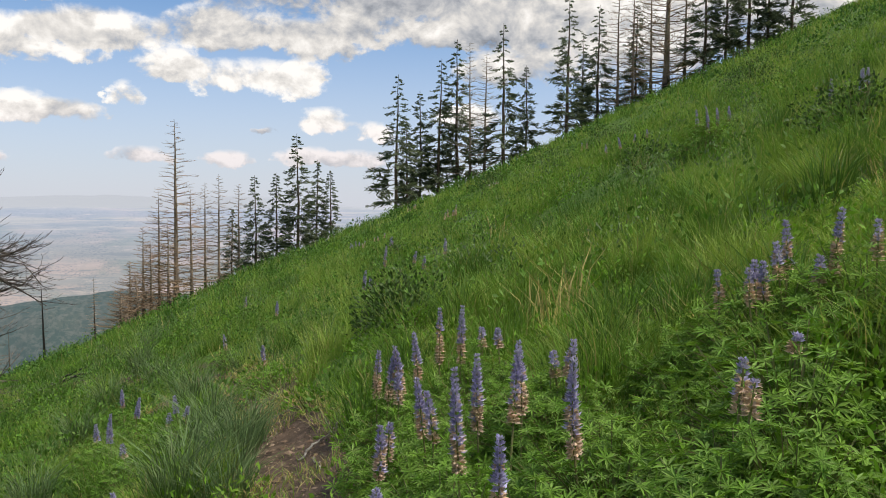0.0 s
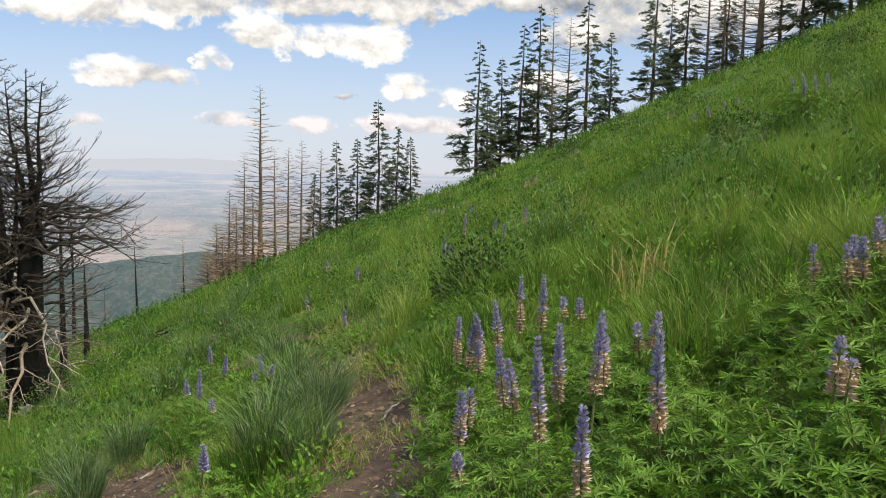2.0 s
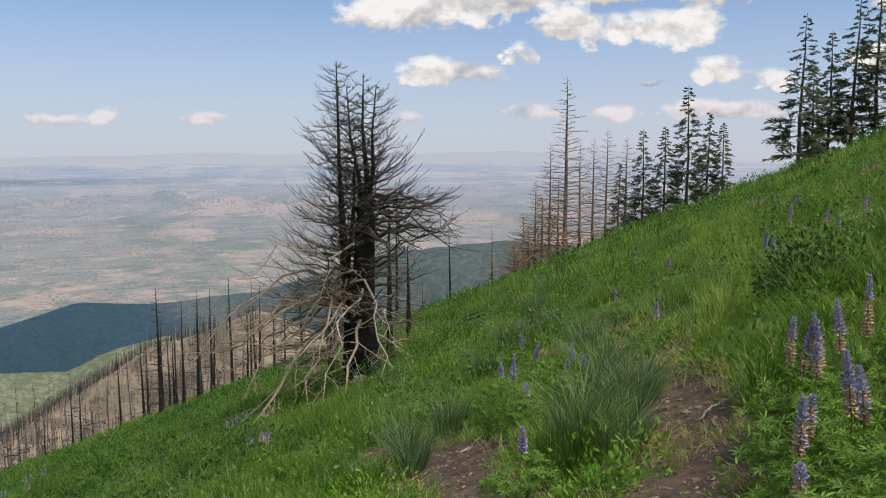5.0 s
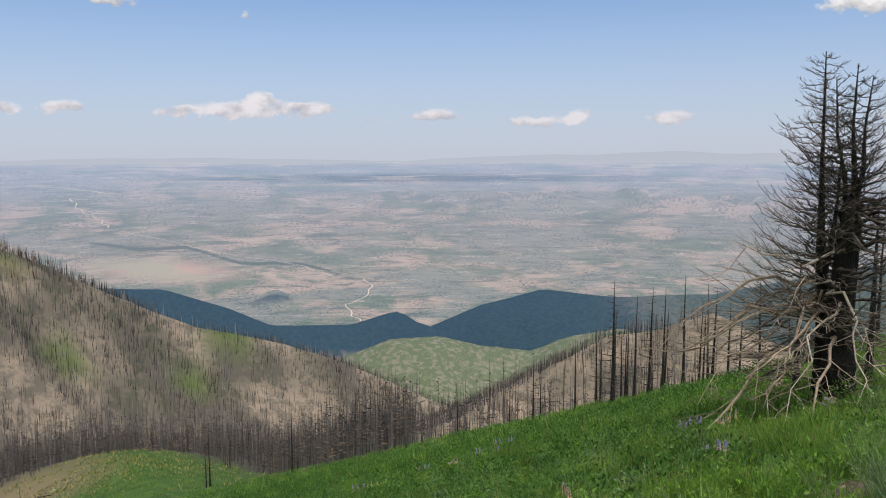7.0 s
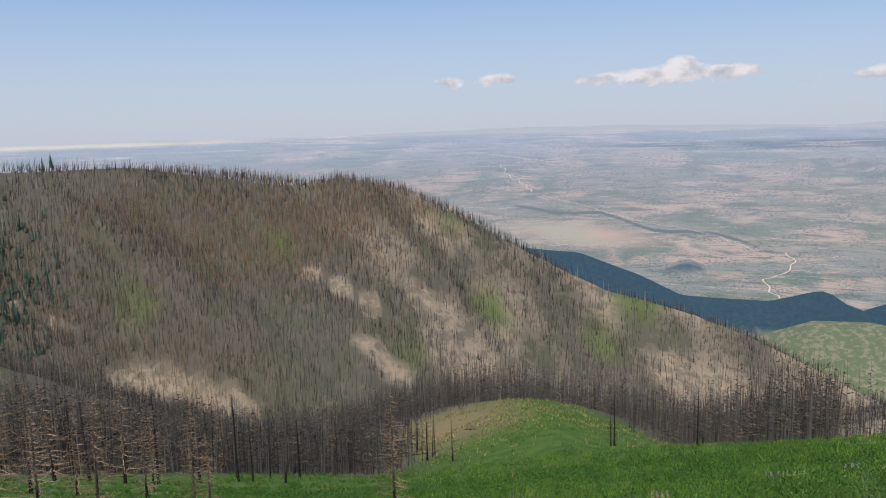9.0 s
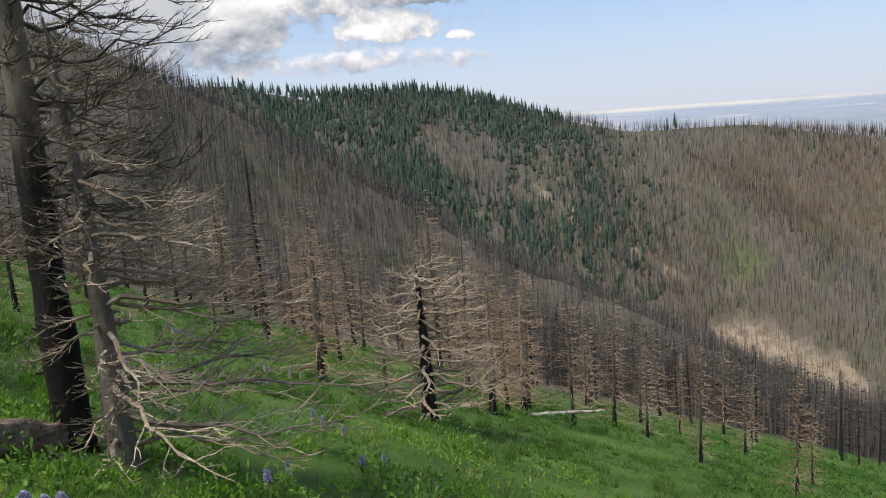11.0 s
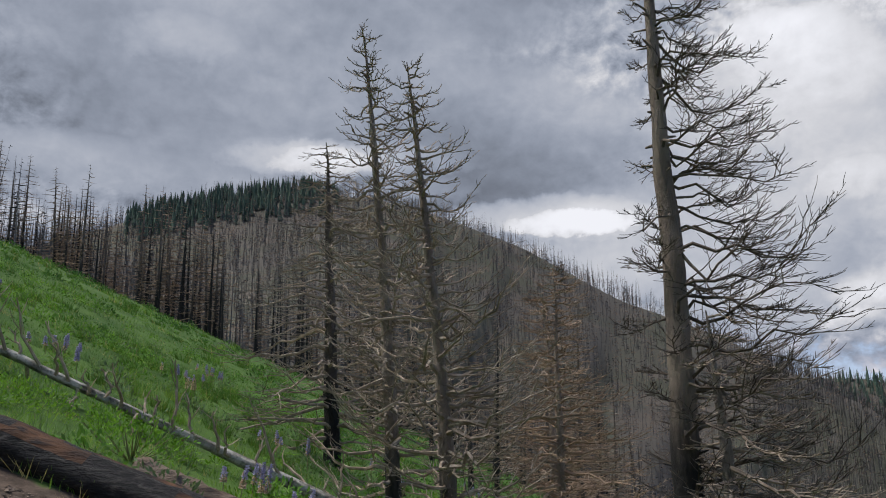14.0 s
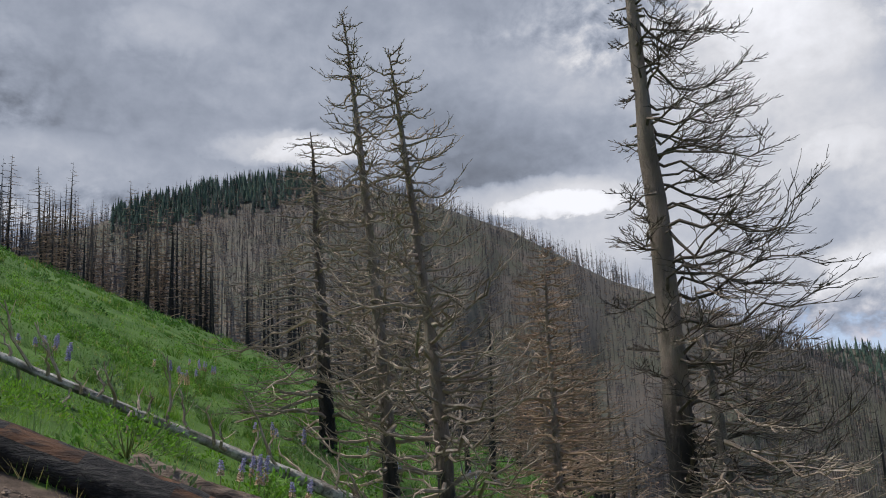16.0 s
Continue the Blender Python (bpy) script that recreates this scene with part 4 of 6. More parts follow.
snag("dead_spruce", -3.8, -12.9, "small brown dead spruce with dense fine twigs", TRUNK, TWIG_BROWN, seed=22, h=4.4, dia=0.18, n=95, lo=0.08, reach=1.3, girth=1.3, rise=0.1, droop=0.35, tip=0.3, twigs=9, twiglets=2)
snag("dead_spruce", -11.75, -10.65, "short charred snag with a broken top and bare boughs", TRUNK_BLACK, TWIG, seed=25, h=3.3, dia=0.36, n=70, lo=0.12, reach=1.7, girth=1.8, rise=0.0, droop=0.25, tip=0.35, twigs=9, twiglets=3, power=0.3)
snag("dead_spruce", -12.93, -15.16, "brown dead spruce on the green slope", TRUNK, TWIG_BROWN, seed=27, h=3.9, dia=0.2, girth=1.2, n=85, lo=0.1, reach=1.2, rise=0.0, droop=0.35, tip=0.3, twigs=8, twiglets=2)
snag("dead_spruce", -18.6, -14.2, "brown dead spruce on the green slope", TRUNK, TWIG_BROWN, seed=28, h=4.7, dia=0.24, girth=1.2, n=85, lo=0.1, reach=1.6, rise=0.0, droop=0.35, tip=0.3, twigs=8, twiglets=2)
snag("dead_spruce", -22.3, -15.6, "brown dead spruce on the green slope", TRUNK, TWIG_BROWN, seed=29, h=5.2, dia=0.24, girth=1.2, n=85, lo=0.1, reach=1.5, rise=0.0, droop=0.35, tip=0.3, twigs=8, twiglets=2)

# the great charred tree on the slope ahead: a stout black stem that ends in a burl with thin leaders, and a slimmer stem beside it
BIG = (-9.05, 13.95)


def stem(line, rad, seed, sides=16, rings=60):
    """A lumpy charred stem through a few points, with radii between them."""
    line, k = np.array(line, float), np.linspace(0, len(line) - 1, rings)
    P = np.stack([np.interp(k, np.arange(len(line)), line[:, i]) for i in range(3)], 1)
    P[1:-1] = (P[:-2] + 2 * P[1:-1] + P[2:]) / 4
    hp = Heap()
    hp.tubes(P[None], np.interp(k, np.arange(len(rad)), rad)[None], sides)
    core = np.repeat(P, sides, 0)
    lump = 0.22 * (vnoise(np.tile(np.arange(sides), rings) * 0.8, np.repeat(k, sides) * 2.2, 1.0, seed) - 0.5) * 2
    hp.v[0] = core + (hp.v[0] - core) * (1 + lump[:, None])
    return hp, P


def limb_parts(tree, seed, P, mat, n, lo, hi, reach, rise, droop, tip, twigs, twiglets, girth, jitter=0.05, one_side=None, power=0.75, top_len=0.12):
    rng = np.random.default_rng(seed)
    Q, L, _ = limbs(rng, P, None, n, lo, hi, reach, rise, droop, tip, jitter, 8, one_side, top_len, power)
    T, TL = twigs_on(rng, Q, L, twigs, 0.42, 0.9, 5, 0.2, 0.3)
    W, WL = twigs_on(rng, T, TL, twiglets, 0.5, 0.9, 3, 0.3)
    a, b = twigs, twigs * twiglets
    for i in range(n):
        bough, hp = Heap(), Heap()
        bough.tubes(Q[i:i + 1], ((0.007 + 0.0125 * L[i]) * girth * np.linspace(1, 0.15, 8))[None], 5)
        hp.tubes(T[i * a:(i + 1) * a], (0.004 + 0.006 * TL[i * a:(i + 1) * a, None]) * girth * np.linspace(1, 0.35, 5)[None], 3)
        hp.tubes(W[i * b:(i + 1) * b], np.full((b, 1), 0.0042) * girth * np.linspace(1, 0.5, 3)[None], 3)
        tagged(part("twig_spray", hp.mesh("twig_spray", [mat]), part("limb", bough.mesh("limb", [mat]), tree)), kind="stuff")


def charred_tree():
    tree = stand_up("charred_tree", pose(*BIG, ground_z(*BIG)), "broad charred conifer snag with two tops and sweeping bare limbs", "dead tree", "burnt trees")
    a, b = np.array([0.839, 0.545, 0]), np.array([-0.545, 0.839, 0])        # across the slope, and along it
    up = np.array([0, 0, 1.0])
    at = lambda u, w, h: a * u + b * w + up * h
    main, P0 = stem([at(0.02, 0, -0.4), at(0.0, 0, 0.5), at(0.0, 0, 1.4), at(0.04, 0, 2.4), at(0.08, 0, 3.2), at(0.09, 0, 3.65), at(0.05, 0, 3.85)], (0.40, 0.31, 0.25, 0.20, 0.19, 0.17, 0.05), 41)
    part("trunk", main.mesh("trunk", [TRUNK_BLACK], True), tree, "thick black burnt trunk")
    slim, P1 = stem([at(-0.26, 0.1, -0.4), at(-0.27, 0.12, 1.2), at(-0.36, 0.12, 2.6), at(-0.42, 0.1, 4.2), at(-0.46, 0.1, 6.5)], (0.2, 0.13, 0.085, 0.048, 0.008), 42)
    part("trunk", slim.mesh("trunk", [TRUNK_BLACK], True), tree, "slim black second trunk")
    leaders = [([at(0.09, 0, 3.3), at(0.13, 0, 4.1), at(0.05, 0.02, 5.2), at(0.08, 0.02, 6.25)], (0.08, 0.055, 0.03, 0.008)), ([at(0.05, 0, 3.4), at(-0.04, 0.03, 4.2), at(-0.2, 0.03, 5.0), at(-0.26, 0.05, 6.0)], (0.06, 0.042, 0.024, 0.008)),
               ([at(0.1, 0, 3.4), at(0.26, -0.05, 4.3), at(0.24, -0.05, 5.1), at(0.33, -0.08, 6.0)], (0.055, 0.04, 0.024, 0.008)), ([at(-0.3, 0, 2.2), at(-0.16, -0.1, 3.4), at(-0.1, -0.1, 4.9)], (0.06, 0.04, 0.01))]
    for i, (line, rad) in enumerate(leaders):
        st, P = stem(line, rad, 50 + i, 9, 30)
        part("leader", st.mesh("leader", [TRUNK_BLACK], True), tree)
        limb_parts(tree, 60 + i, P, TWIG_DARK, 36, 0.12, 0.99, 1.2, 0.25, 0.2, 0.5, 8, 3, 0.95, power=0.8)
    limb_parts(tree, 70, P1, TWIG_DEEP, 130, 0.3, 0.99, 2.1, 0.12, 0.3, 0.5, 9, 3, 0.9, power=0.9)
    limb_parts(tree, 71, P0, TWIG_DARK, 26, 0.42, 0.97, 1.9, 0.15, 0.35, 0.35, 9, 3, 1.2, power=0.25)
    # long limbs that sweep out over the slope, and bleached ones hanging to the ground on the valley side
    limb_parts(tree, 72, P0, TWIG_DARK, 12, 0.66, 0.95, 2.5, 0.08, 0.6, 0.3, 11, 3, 1.15, one_side=0.6, power=0.1)
    limb_parts(tree, 73, P1, TWIG, 17, 0.15, 0.5, 2.7, -0.05, 0.75, 0.25, 11, 4, 1.1, one_side=3.75, power=0.2)
    limb_parts(tree, 74, P0, TWIG_PALE, 9, 0.22, 0.62, 1.9, 0.05, 1.05, 0.35, 9, 3, 1.0, jitter=0.09, one_side=4.3, power=0.2)
    limb_parts(tree, 75, P1, TWIG_DEEP, 22, 0.1, 0.4, 1.5, 0.0, 0.5, 0.3, 8, 3, 1.1, power=0.3)


charred_tree()
for az, d, h, seed in ((31.0, 18.6, 3.9, 141), (35.2, 19.5, 3.0, 142), (29.6, 21.0, 2.6, 143)):
    snag("dead_spruce", *(-math.sin(radians(az)) * d, math.cos(radians(az)) * d), "thin black snag beside a broad charred tree", TRUNK_BLACK, TWIG_DEEP, seed=seed, h=h, dia=0.17, n=40, lo=0.08, reach=0.95, rise=0.0, droop=0.25, tip=0.2, twigs=5, twiglets=0, fine=False, girth=1.2)

# models for the burnt wood, copied over the slopes
MODELS = []
for i, (h, kw, tm, bm_) in enumerate((
        (7.0, dict(dia=0.24, n=46, reach=1.1, droop=0.3), TRUNK_BLACK, TWIG_DARK), (8.5, dict(dia=0.26, n=34, reach=0.7, droop=0.25), TRUNK_BLACK, TWIG_DARK), (6.5, dict(dia=0.2, n=64, reach=1.3, droop=0.4), TRUNK_SCORCHED, TWIG_BROWN),
        (7.5, dict(dia=0.22, n=60, reach=1.2, droop=0.35), TRUNK_SCORCHED, TWIG_BROWN), (6.0, dict(dia=0.2, n=56, reach=1.2, droop=0.35), TRUNK_SCORCHED, TWIG), (8.0, dict(dia=0.24, n=24, reach=0.5, droop=0.2), TRUNK_SCORCHED, TWIG_DARK))):
    tr, br = snag_meshes(60 + i, h=h, lo=0.1, rise=0.05, tip=0.3, twigs=3, twiglets=0, fine=False, girth=2.2, **kw)
    kw["n"] = int(kw["n"] * 1.6)
    tr2, br2 = snag_meshes(70 + i, h=h, lo=0.08, rise=0.05, tip=0.3, twigs=7, twiglets=0, fine=False, girth=1.25, **kw)
    MODELS.append((h, tr.mesh("trunk", [tm], True), br.mesh("branchwork", [bm_]), tr2.mesh("trunk", [tm], True), br2.mesh("branchwork", [bm_])))


def wood_tree(model, x, y, height, turn, tilt=0.0, label="", sink=0.0):
    h, tm, lm, tm2, lm2 = MODELS[model]
    if math.hypot(x, y) < 48:
        tm, lm = tm2, lm2
    e = stand_up("burnt_tree", pose(x, y, ground_z(x, y) - sink, tilt, tilt * 0.4, turn) @ Matrix.Diagonal((height / h,) * 3 + (1,)), label or WOOD_LABELS[model], "dead tree", "burnt wood on the slopes")
    part("trunk", tm, e)
    tagged(part("branchwork", lm, e), kind="stuff")
    return e


WOOD_LABELS = ["blackened dead conifer with short bare limbs", "tall thin black snag almost without limbs", "brown dead conifer with fine scorched twigs", "tall brown dead conifer with scorched twigs",
               "grey dead conifer with bare boughs", "bare dark snag with stubs of limbs"]
rw = random.Random(5)


def on_heading(az, d):
    return -math.sin(radians(az)) * d, math.cos(radians(az)) * d


# single trees that stand out: model, heading, distance, height
BELOW = [(2, 112.7, 23.6, 3.6), (2, 92.2, 25.8, 4.1), (2, 106.6, 19.1, 3.0), (4, 109.5, 33.6, 3.6), (2, 120.3, 40.4, 4.4), (2, 118.5, 30, 5.2), (3, 121.5, 26, 5.0), (3, 116.5, 40, 5.5), (2, 109, 42, 4.6), (4, 120, 44, 6.0), (2, 113.8, 38, 4.0), (4, 116.2, 28.9, 3.6), (2, 105.4, 25.0, 2.7),
         (3, 124.7, 31, 4.6), (2, 127, 28.5, 4.2), (2, 126.2, 26, 4.6)]
BEHIND = [(3, 158.1, 19.0, 3.8), (4, 146.3, 27.5, 3.4), (2, 142.9, 27.7, 5.0), (4, 135.1, 19.7, 2.8), (2, 124.6, 30, 5.4), (3, 168.9, 23, 5.2), (0, 167.2, 24, 5.0), (2, 171.5, 27, 5.6), (4, 175.5, 30, 5.8), (2, 150.5, 30, 4.6), (3, 154, 29, 5.0), (2, 161.5, 27, 5.2), (2, 138, 30, 4.6), (3, 132.5, 27, 4.4), (2, 129, 33, 5.0)]
STAND = [(1, 41.9, 62, 8.6), (0, 46.7, 60, 9.3), (1, 45.2, 63, 8.2), (0, 44.2, 66, 9.0), (1, 43.3, 61, 8.0), (0, 47.8, 64, 6.5), (1, 49.3, 62, 6.2), (0, 51.8, 60, 4.6), (1, 52.3, 62, 5.0), (0, 57.8, 64, 4.6), (5, 60.4, 60, 3.5), (5, 61.6, 62, 4.0), (1, 54.0, 64, 3.4), (0, 40.0, 64, 7.5),
         (0, 30.3, 36, 5.6), (1, 26.4, 48, 4.6), (4, 23.4, 50, 3.6), (1, 35.2, 60, 6.0), (0, 37.0, 58, 6.5), (5, 28.4, 55, 3.0), (1, 33.2, 52, 6.0)]
for model, az, d, h in BELOW + BEHIND + STAND:
    wood_tree(model, *on_heading(az, d), h, rw.uniform(0, 360), rw.uniform(-2, 2))
for k in range(13):        # more of the black stand on the edge of the slope
    wood_tree(rw.choice((0, 0, 1, 5)), *on_heading(rw.uniform(37, 48), rw.uniform(58, 78)), rw.uniform(5.0, 8.5), rw.uniform(0, 360), rw.uniform(-2, 2))
# the dense stand below the meadow and the wood behind the slope
for k in range(300):
    if k < 60:
        az, d, ms = rw.uniform(60, 100), rw.uniform(78, 140), (0, 1, 5)
    elif k < 100:
        az, d, ms = rw.uniform(98, 130), rw.uniform(52, 110), (0, 1, 2, 5)
    elif k < 172:
        az, d, ms = rw.uniform(126, 178), rw.uniform(31, 70), (2, 3, 2, 3, 4, 0)
    else:
        az, ms = (rw.uniform(174, 207), (3, 2, 0, 5, 1)) if k < 250 else (rw.uniform(186, 207), (3, 2, 3, 0))
        d = rw.uniform(0, 14) + (44 + (az - 172) * 1.15)
    x, y = on_heading(az, d)
    dk = min(math.hypot(x - p[0], y - p[1]) for p in KNOLL)
    if dk < 14:
        continue
    wood_tree(rw.choice(ms), x, y, rw.uniform(5.5, 9.0) + (1.5 if k >= 250 else 0) if k >= 100 else rw.uniform(4.0, 7.5), rw.uniform(0, 360), rw.uniform(-3, 3))

# the tall dead spruces and living spruces on the brow
def spruce_mesh(seed, h, thin=1.0):
    rng = np.random.default_rng(seed)
    t = np.linspace(0, 1, 10)
    line = np.stack([np.cumsum(rng.normal(0, 0.004, 10)) * h, np.cumsum(rng.normal(0, 0.004, 10)) * h, h * t - 0.3 * (1 - t)], 1)
    tr = Heap()
    tr.tubes(line[None], (h * 0.013 * (1 - t) + 0.012)[None], 7)
    P, L, s = limbs(rng, line, None, int(h * 12 * thin), 0.08, 0.985, h * 0.25, 0.0, 0.5, 0.35, 0.05, 5, power=0.85, top_len=0.05)
    tr.tubes(P, (0.006 + 0.007 * L[:, None]) * np.linspace(1, 0.3, 5)[None], 3)
    cr = Heap()
    per = 30
    Q, QL = twigs_on(rng, P, L, per, 0.42, 0.8, 2, 0.18, -0.12)
    D = norm(Q[:, 1] - Q[:, 0])
    for j in range(2):
        cr.leaves(Q[:, 0], D + rng.normal(0, 0.25, D.shape), np.maximum(QL * 1.0, 0.12), np.maximum(QL * 0.15, 0.04), up=norm(rng.normal(0, 1, D.shape)))
    cr.leaves(P[:, -2], norm(P[:, -1] - P[:, -2]), L * 0.35, L * 0.1)
    return tr.mesh("trunk", [SPRUCE_BARK], True), cr.mesh("crown", [NEEDLES])


SPRUCES = [(h, *spruce_mesh(80 + i, h, th)) for i, (h, th) in enumerate(((7.0, 1.0), (8.5, 0.75), (6.0, 1.15), (9.0, 0.6)))]


def spruce(model, az, d, height, turn, label="green spruce with ragged drooping boughs on the hill's brow"):
    h, tm, cm = SPRUCES[model]
    x, y = on_heading(az, d)
    e = stand_up("spruce", pose(x, y, ground_z(x, y), 0, 0, turn) @ Matrix.Diagonal((height / h,) * 3 + (1,)), label, "spruce", "spruces on the brow")
    part("trunk", tm, e)
    part("crown", cm, e)


for model, az, d, h in ((0, 10.1, 52, 7.6), (2, 8.8, 53, 5.6), (0, 13.0, 53, 6.2), (2, 11.6, 54, 6.0), (2, 7.9, 53, 4.6), (1, 3.4, 49, 8.3), (0, 1.6, 52, 7.2), (1, 0.4, 51, 8.6), (1, -0.9, 52, 9.6), (2, 2.6, 50, 5.4), (3, -4.3, 50, 8.8), (0, -5.8, 50, 5.6), (3, -8.5, 50, 8.8), (1, -10.6, 52, 7.4), (1, -9.6, 53, 6.4),
                          (0, -13.2, 52, 6.2), (0, -17.6, 50, 7.5), (2, -19.0, 51, 7.0), (0, -20.3, 50, 8.0), (2, -21.6, 50, 6.0), (1, -23, 50, 7.0), (2, 14.6, 55, 5.0)):
    spruce(model, az, d, h, rw.uniform(0, 360))
BROW = [dict(h=11.0, dia=0.34, n=110, reach=2.1, droop=0.3, rise=0.2, tip=0.2), dict(h=7.5, dia=0.2, n=85, reach=1.4, droop=0.3), dict(h=9.0, dia=0.42, n=110, reach=2.6, droop=0.2, rise=0.15)]
for az, d, k, h, tm, bm_ in ((18.3, 50, 0, 10.9, TRUNK, TWIG_BROWN), (16.4, 52, 1, 6.8, TRUNK, TWIG), (15.5, 52, 1, 7.0, TRUNK, TWIG), (17.3, 50, 1, 6.5, TRUNK, TWIG_BROWN), (19.4, 50, 1, 7.2, TRUNK, TWIG_BROWN), (20.4, 49, 1, 5.4, TRUNK, TWIG_BROWN), (14.2, 54, 1, 6.3, TRUNK, TWIG), (21.2, 48, 1, 3.6, TRUNK, TWIG_BROWN), (20.8, 47, 1, 2.8, TRUNK, TWIG_BROWN), (19.9, 48, 1, 4.2, TRUNK, TWIG_BROWN), (18.8, 48, 1, 5.0, TRUNK, TWIG_BROWN), (21.8, 46, 1, 2.2, TRUNK, TWIG_BROWN),
                               (-1.9, 50, 1, 8.6, TRUNK, TWIG), (-2.9, 50, 1, 7.6, TRUNK, TWIG), (-12.0, 51, 1, 8.2, TRUNK, TWIG_BROWN), (-13.0, 51, 1, 7.8, TRUNK, TWIG_BROWN), (-15.2, 50, 2, 10.5, TRUNK, TWIG_BROWN), (-16.4, 51, 1, 7.5, TRUNK, TWIG), (-14.2, 50, 1, 8.0, TRUNK, TWIG)):
    kw = dict(BROW[k])
    kw["h"] = h
    x, y = on_heading(az, d)
    snag("dead_spruce", x, y, "tall dead spruce standing among green spruces on the brow", tm, bm_, seed=200 + int(az * 10), lo=0.04, twigs=9, twiglets=0, fine=False, girth=1.7, group="dead spruces on the brow", **kw)

# ---- the far burnt wood, too many to count ----


def far_wood(name, n, place, mats, label, hmin, hmax, seed, bushy=0.0, k=7):
    """Thousands of far trunks with a few stubs of limbs each, as one mesh."""
    rng = np.random.default_rng(seed)
    x, y = place(rng, n)
    m = len(x)
    z = land(x, y, False)
    h = rng.uniform(hmin, hmax, m)
    r = np.hypot(x, y)
    w = np.maximum(0.028 + 0.006 * h, r * 0.00034) * rng.uniform(0.7, 1.3, m)
    a = rng.uniform(0, 6.28, m)
    lean = rng.normal(0, 0.04, (m, 2)) * h[:, None]
    slots = rng.integers(0, len(mats), m)
    ang = a[:, None] + np.arange(3) * 2.094
    base = np.stack([x[:, None] + w[:, None] * np.cos(ang), y[:, None] + w[:, None] * np.sin(ang), np.broadcast_to(z[:, None] - 1.0, (m, 3))], -1)
    top = np.stack([x + lean[:, 0], y + lean[:, 1], z + h], -1)[:, None]
    V = [np.concatenate([base, top], 1)]
    b = np.arange(m)[:, None] * 4
    T = [np.concatenate([b + [0, 1, 3], b + [1, 2, 3], b + [2, 0, 3]])]
    S = [np.tile(slots if not bushy else np.full(m, 1), 3)]
    off = m * 4
    if bushy:
        f = rng.uniform(0.12, 0.95, (m, k))
        ba = rng.uniform(0, 6.28, (m, k))
        L = bushy * h[:, None] * (1.05 - f) * rng.uniform(0.5, 1.2, (m, k))
        c = np.stack([x[:, None] + lean[:, :1] * f, y[:, None] + lean[:, 1:] * f, z[:, None] + h[:, None] * f], -1)
        tip = c + np.stack([np.cos(ba) * L, np.sin(ba) * L, rng.normal(-0.1, 0.3, (m, k)) * L], -1)
        t = np.maximum(0.04, r * 0.00024)[:, None] * np.ones((m, k))
        lo, hi = c.copy(), c.copy()
        lo[..., 2] -= t
        hi[..., 2] += t * 1.5
        V.append(np.stack([lo, tip, hi], 2).reshape(-1, 3))
        T.append(off + np.arange(m * k * 3).reshape(-1, 3))
        S.append(np.repeat(slots, k))
    me = mesh_of(name, np.concatenate([v.reshape(-1, 3) for v in V]), None, np.concatenate(T), mats, np.concatenate(S))
    return tagged(new(name, me), label, "burnt forest", kind="stuff")


def place_flank(rng, n):
    az, r = rng.uniform(104, 206, n), rng.uniform(60, 345, n) ** 1.0
    x, y = -np.sin(np.radians(az)) * r, np.cos(np.radians(az)) * r
    ok = (meadow_at(x, y) < 0.3) & (rng.random(n) < np.clip(r / 200, 0.25, 1))
    return x[ok], y[ok]


def place_opposite(rng, n):
    az, r = rng.uniform(40, 150, n), rng.uniform(240, 760, n)
    x, y = -np.sin(np.radians(az)) * r, np.cos(np.radians(az)) * r
    d = np.full(n, 1e9)
    for a, b, w in SLIDES:
        d = np.minimum(d, crest(x, y, [a, b])[0] / w)
    rib = vnoise(az - 0.078 * r, 0.02 * r, 3.0, 16)
    dens = np.clip((az - 56) / 40, 0.5, 1) * np.clip(rib * 1.5 - 0.05 + 0.8 * (fbm(x, y, 45, 61) - 0.5), 0.14, 1)
    drift = np.exp(-((x + 590) / 55) ** 2 - ((y + 115) / 75) ** 2)
    ok = (d > 1.0) & (rng.random(n) < dens * (1 - 0.75 * drift))
    return x[ok], y[ok]


def place_tan(rng, n):
    """Crowns that the fire scorched but did not strip: one drift high on the opposite slope, smaller ones about it."""
    spots = ((-595, -115, 46), (-560, -170, 40), (-610, -60, 30), (-480, -215, 34), (-640, -10, 34), (-450, -130, 24))
    which = rng.choice(len(spots), n, p=(0.36, 0.18, 0.14, 0.14, 0.1, 0.08))
    x, y = (np.array([q[i] for q in spots])[which] + rng.normal(0, 1, n) * np.array([q[2] for q in spots])[which] * (0.8, 1.2)[i] for i in (0, 1))
    ok = np.hypot(x, y) > 300
    return x[ok], y[ok]


def place_low(rng, n):
    az, r = rng.uniform(36, 128, n), rng.uniform(64, 190, n)
    x, y = -np.sin(np.radians(az)) * r, np.cos(np.radians(az)) * r
    ok = rng.random(n) < np.where(az < 61, 0.07, 1.0) * np.clip(1 - 1.25 * meadow_at(x, y), 0, 1) ** 2
    return x[ok], y[ok]


far_wood("burnt_forest", 31000, place_flank, [FAR_BROWN, FAR_GREY, FAR_BROWN, FAR_TRUNK], "brown burnt conifer forest on the mountain's flank", 5.0, 9.5, 1, 0.2, 11)
far_wood("burnt_forest", 185000, place_opposite, [FAR_TRUNK, FAR_PALE, FAR_GREY, FAR_GREY, FAR_TRUNK], "thin grey burnt snags on the opposite slope", 4.5, 9.5, 2, 0.0)
far_wood("burnt_forest", 9000, place_tan, [FAR_TAN, FAR_BROWN, FAR_TAN], "tan scorched conifers in drifts on the opposite slope", 5.0, 9.0, 4, 0.16)
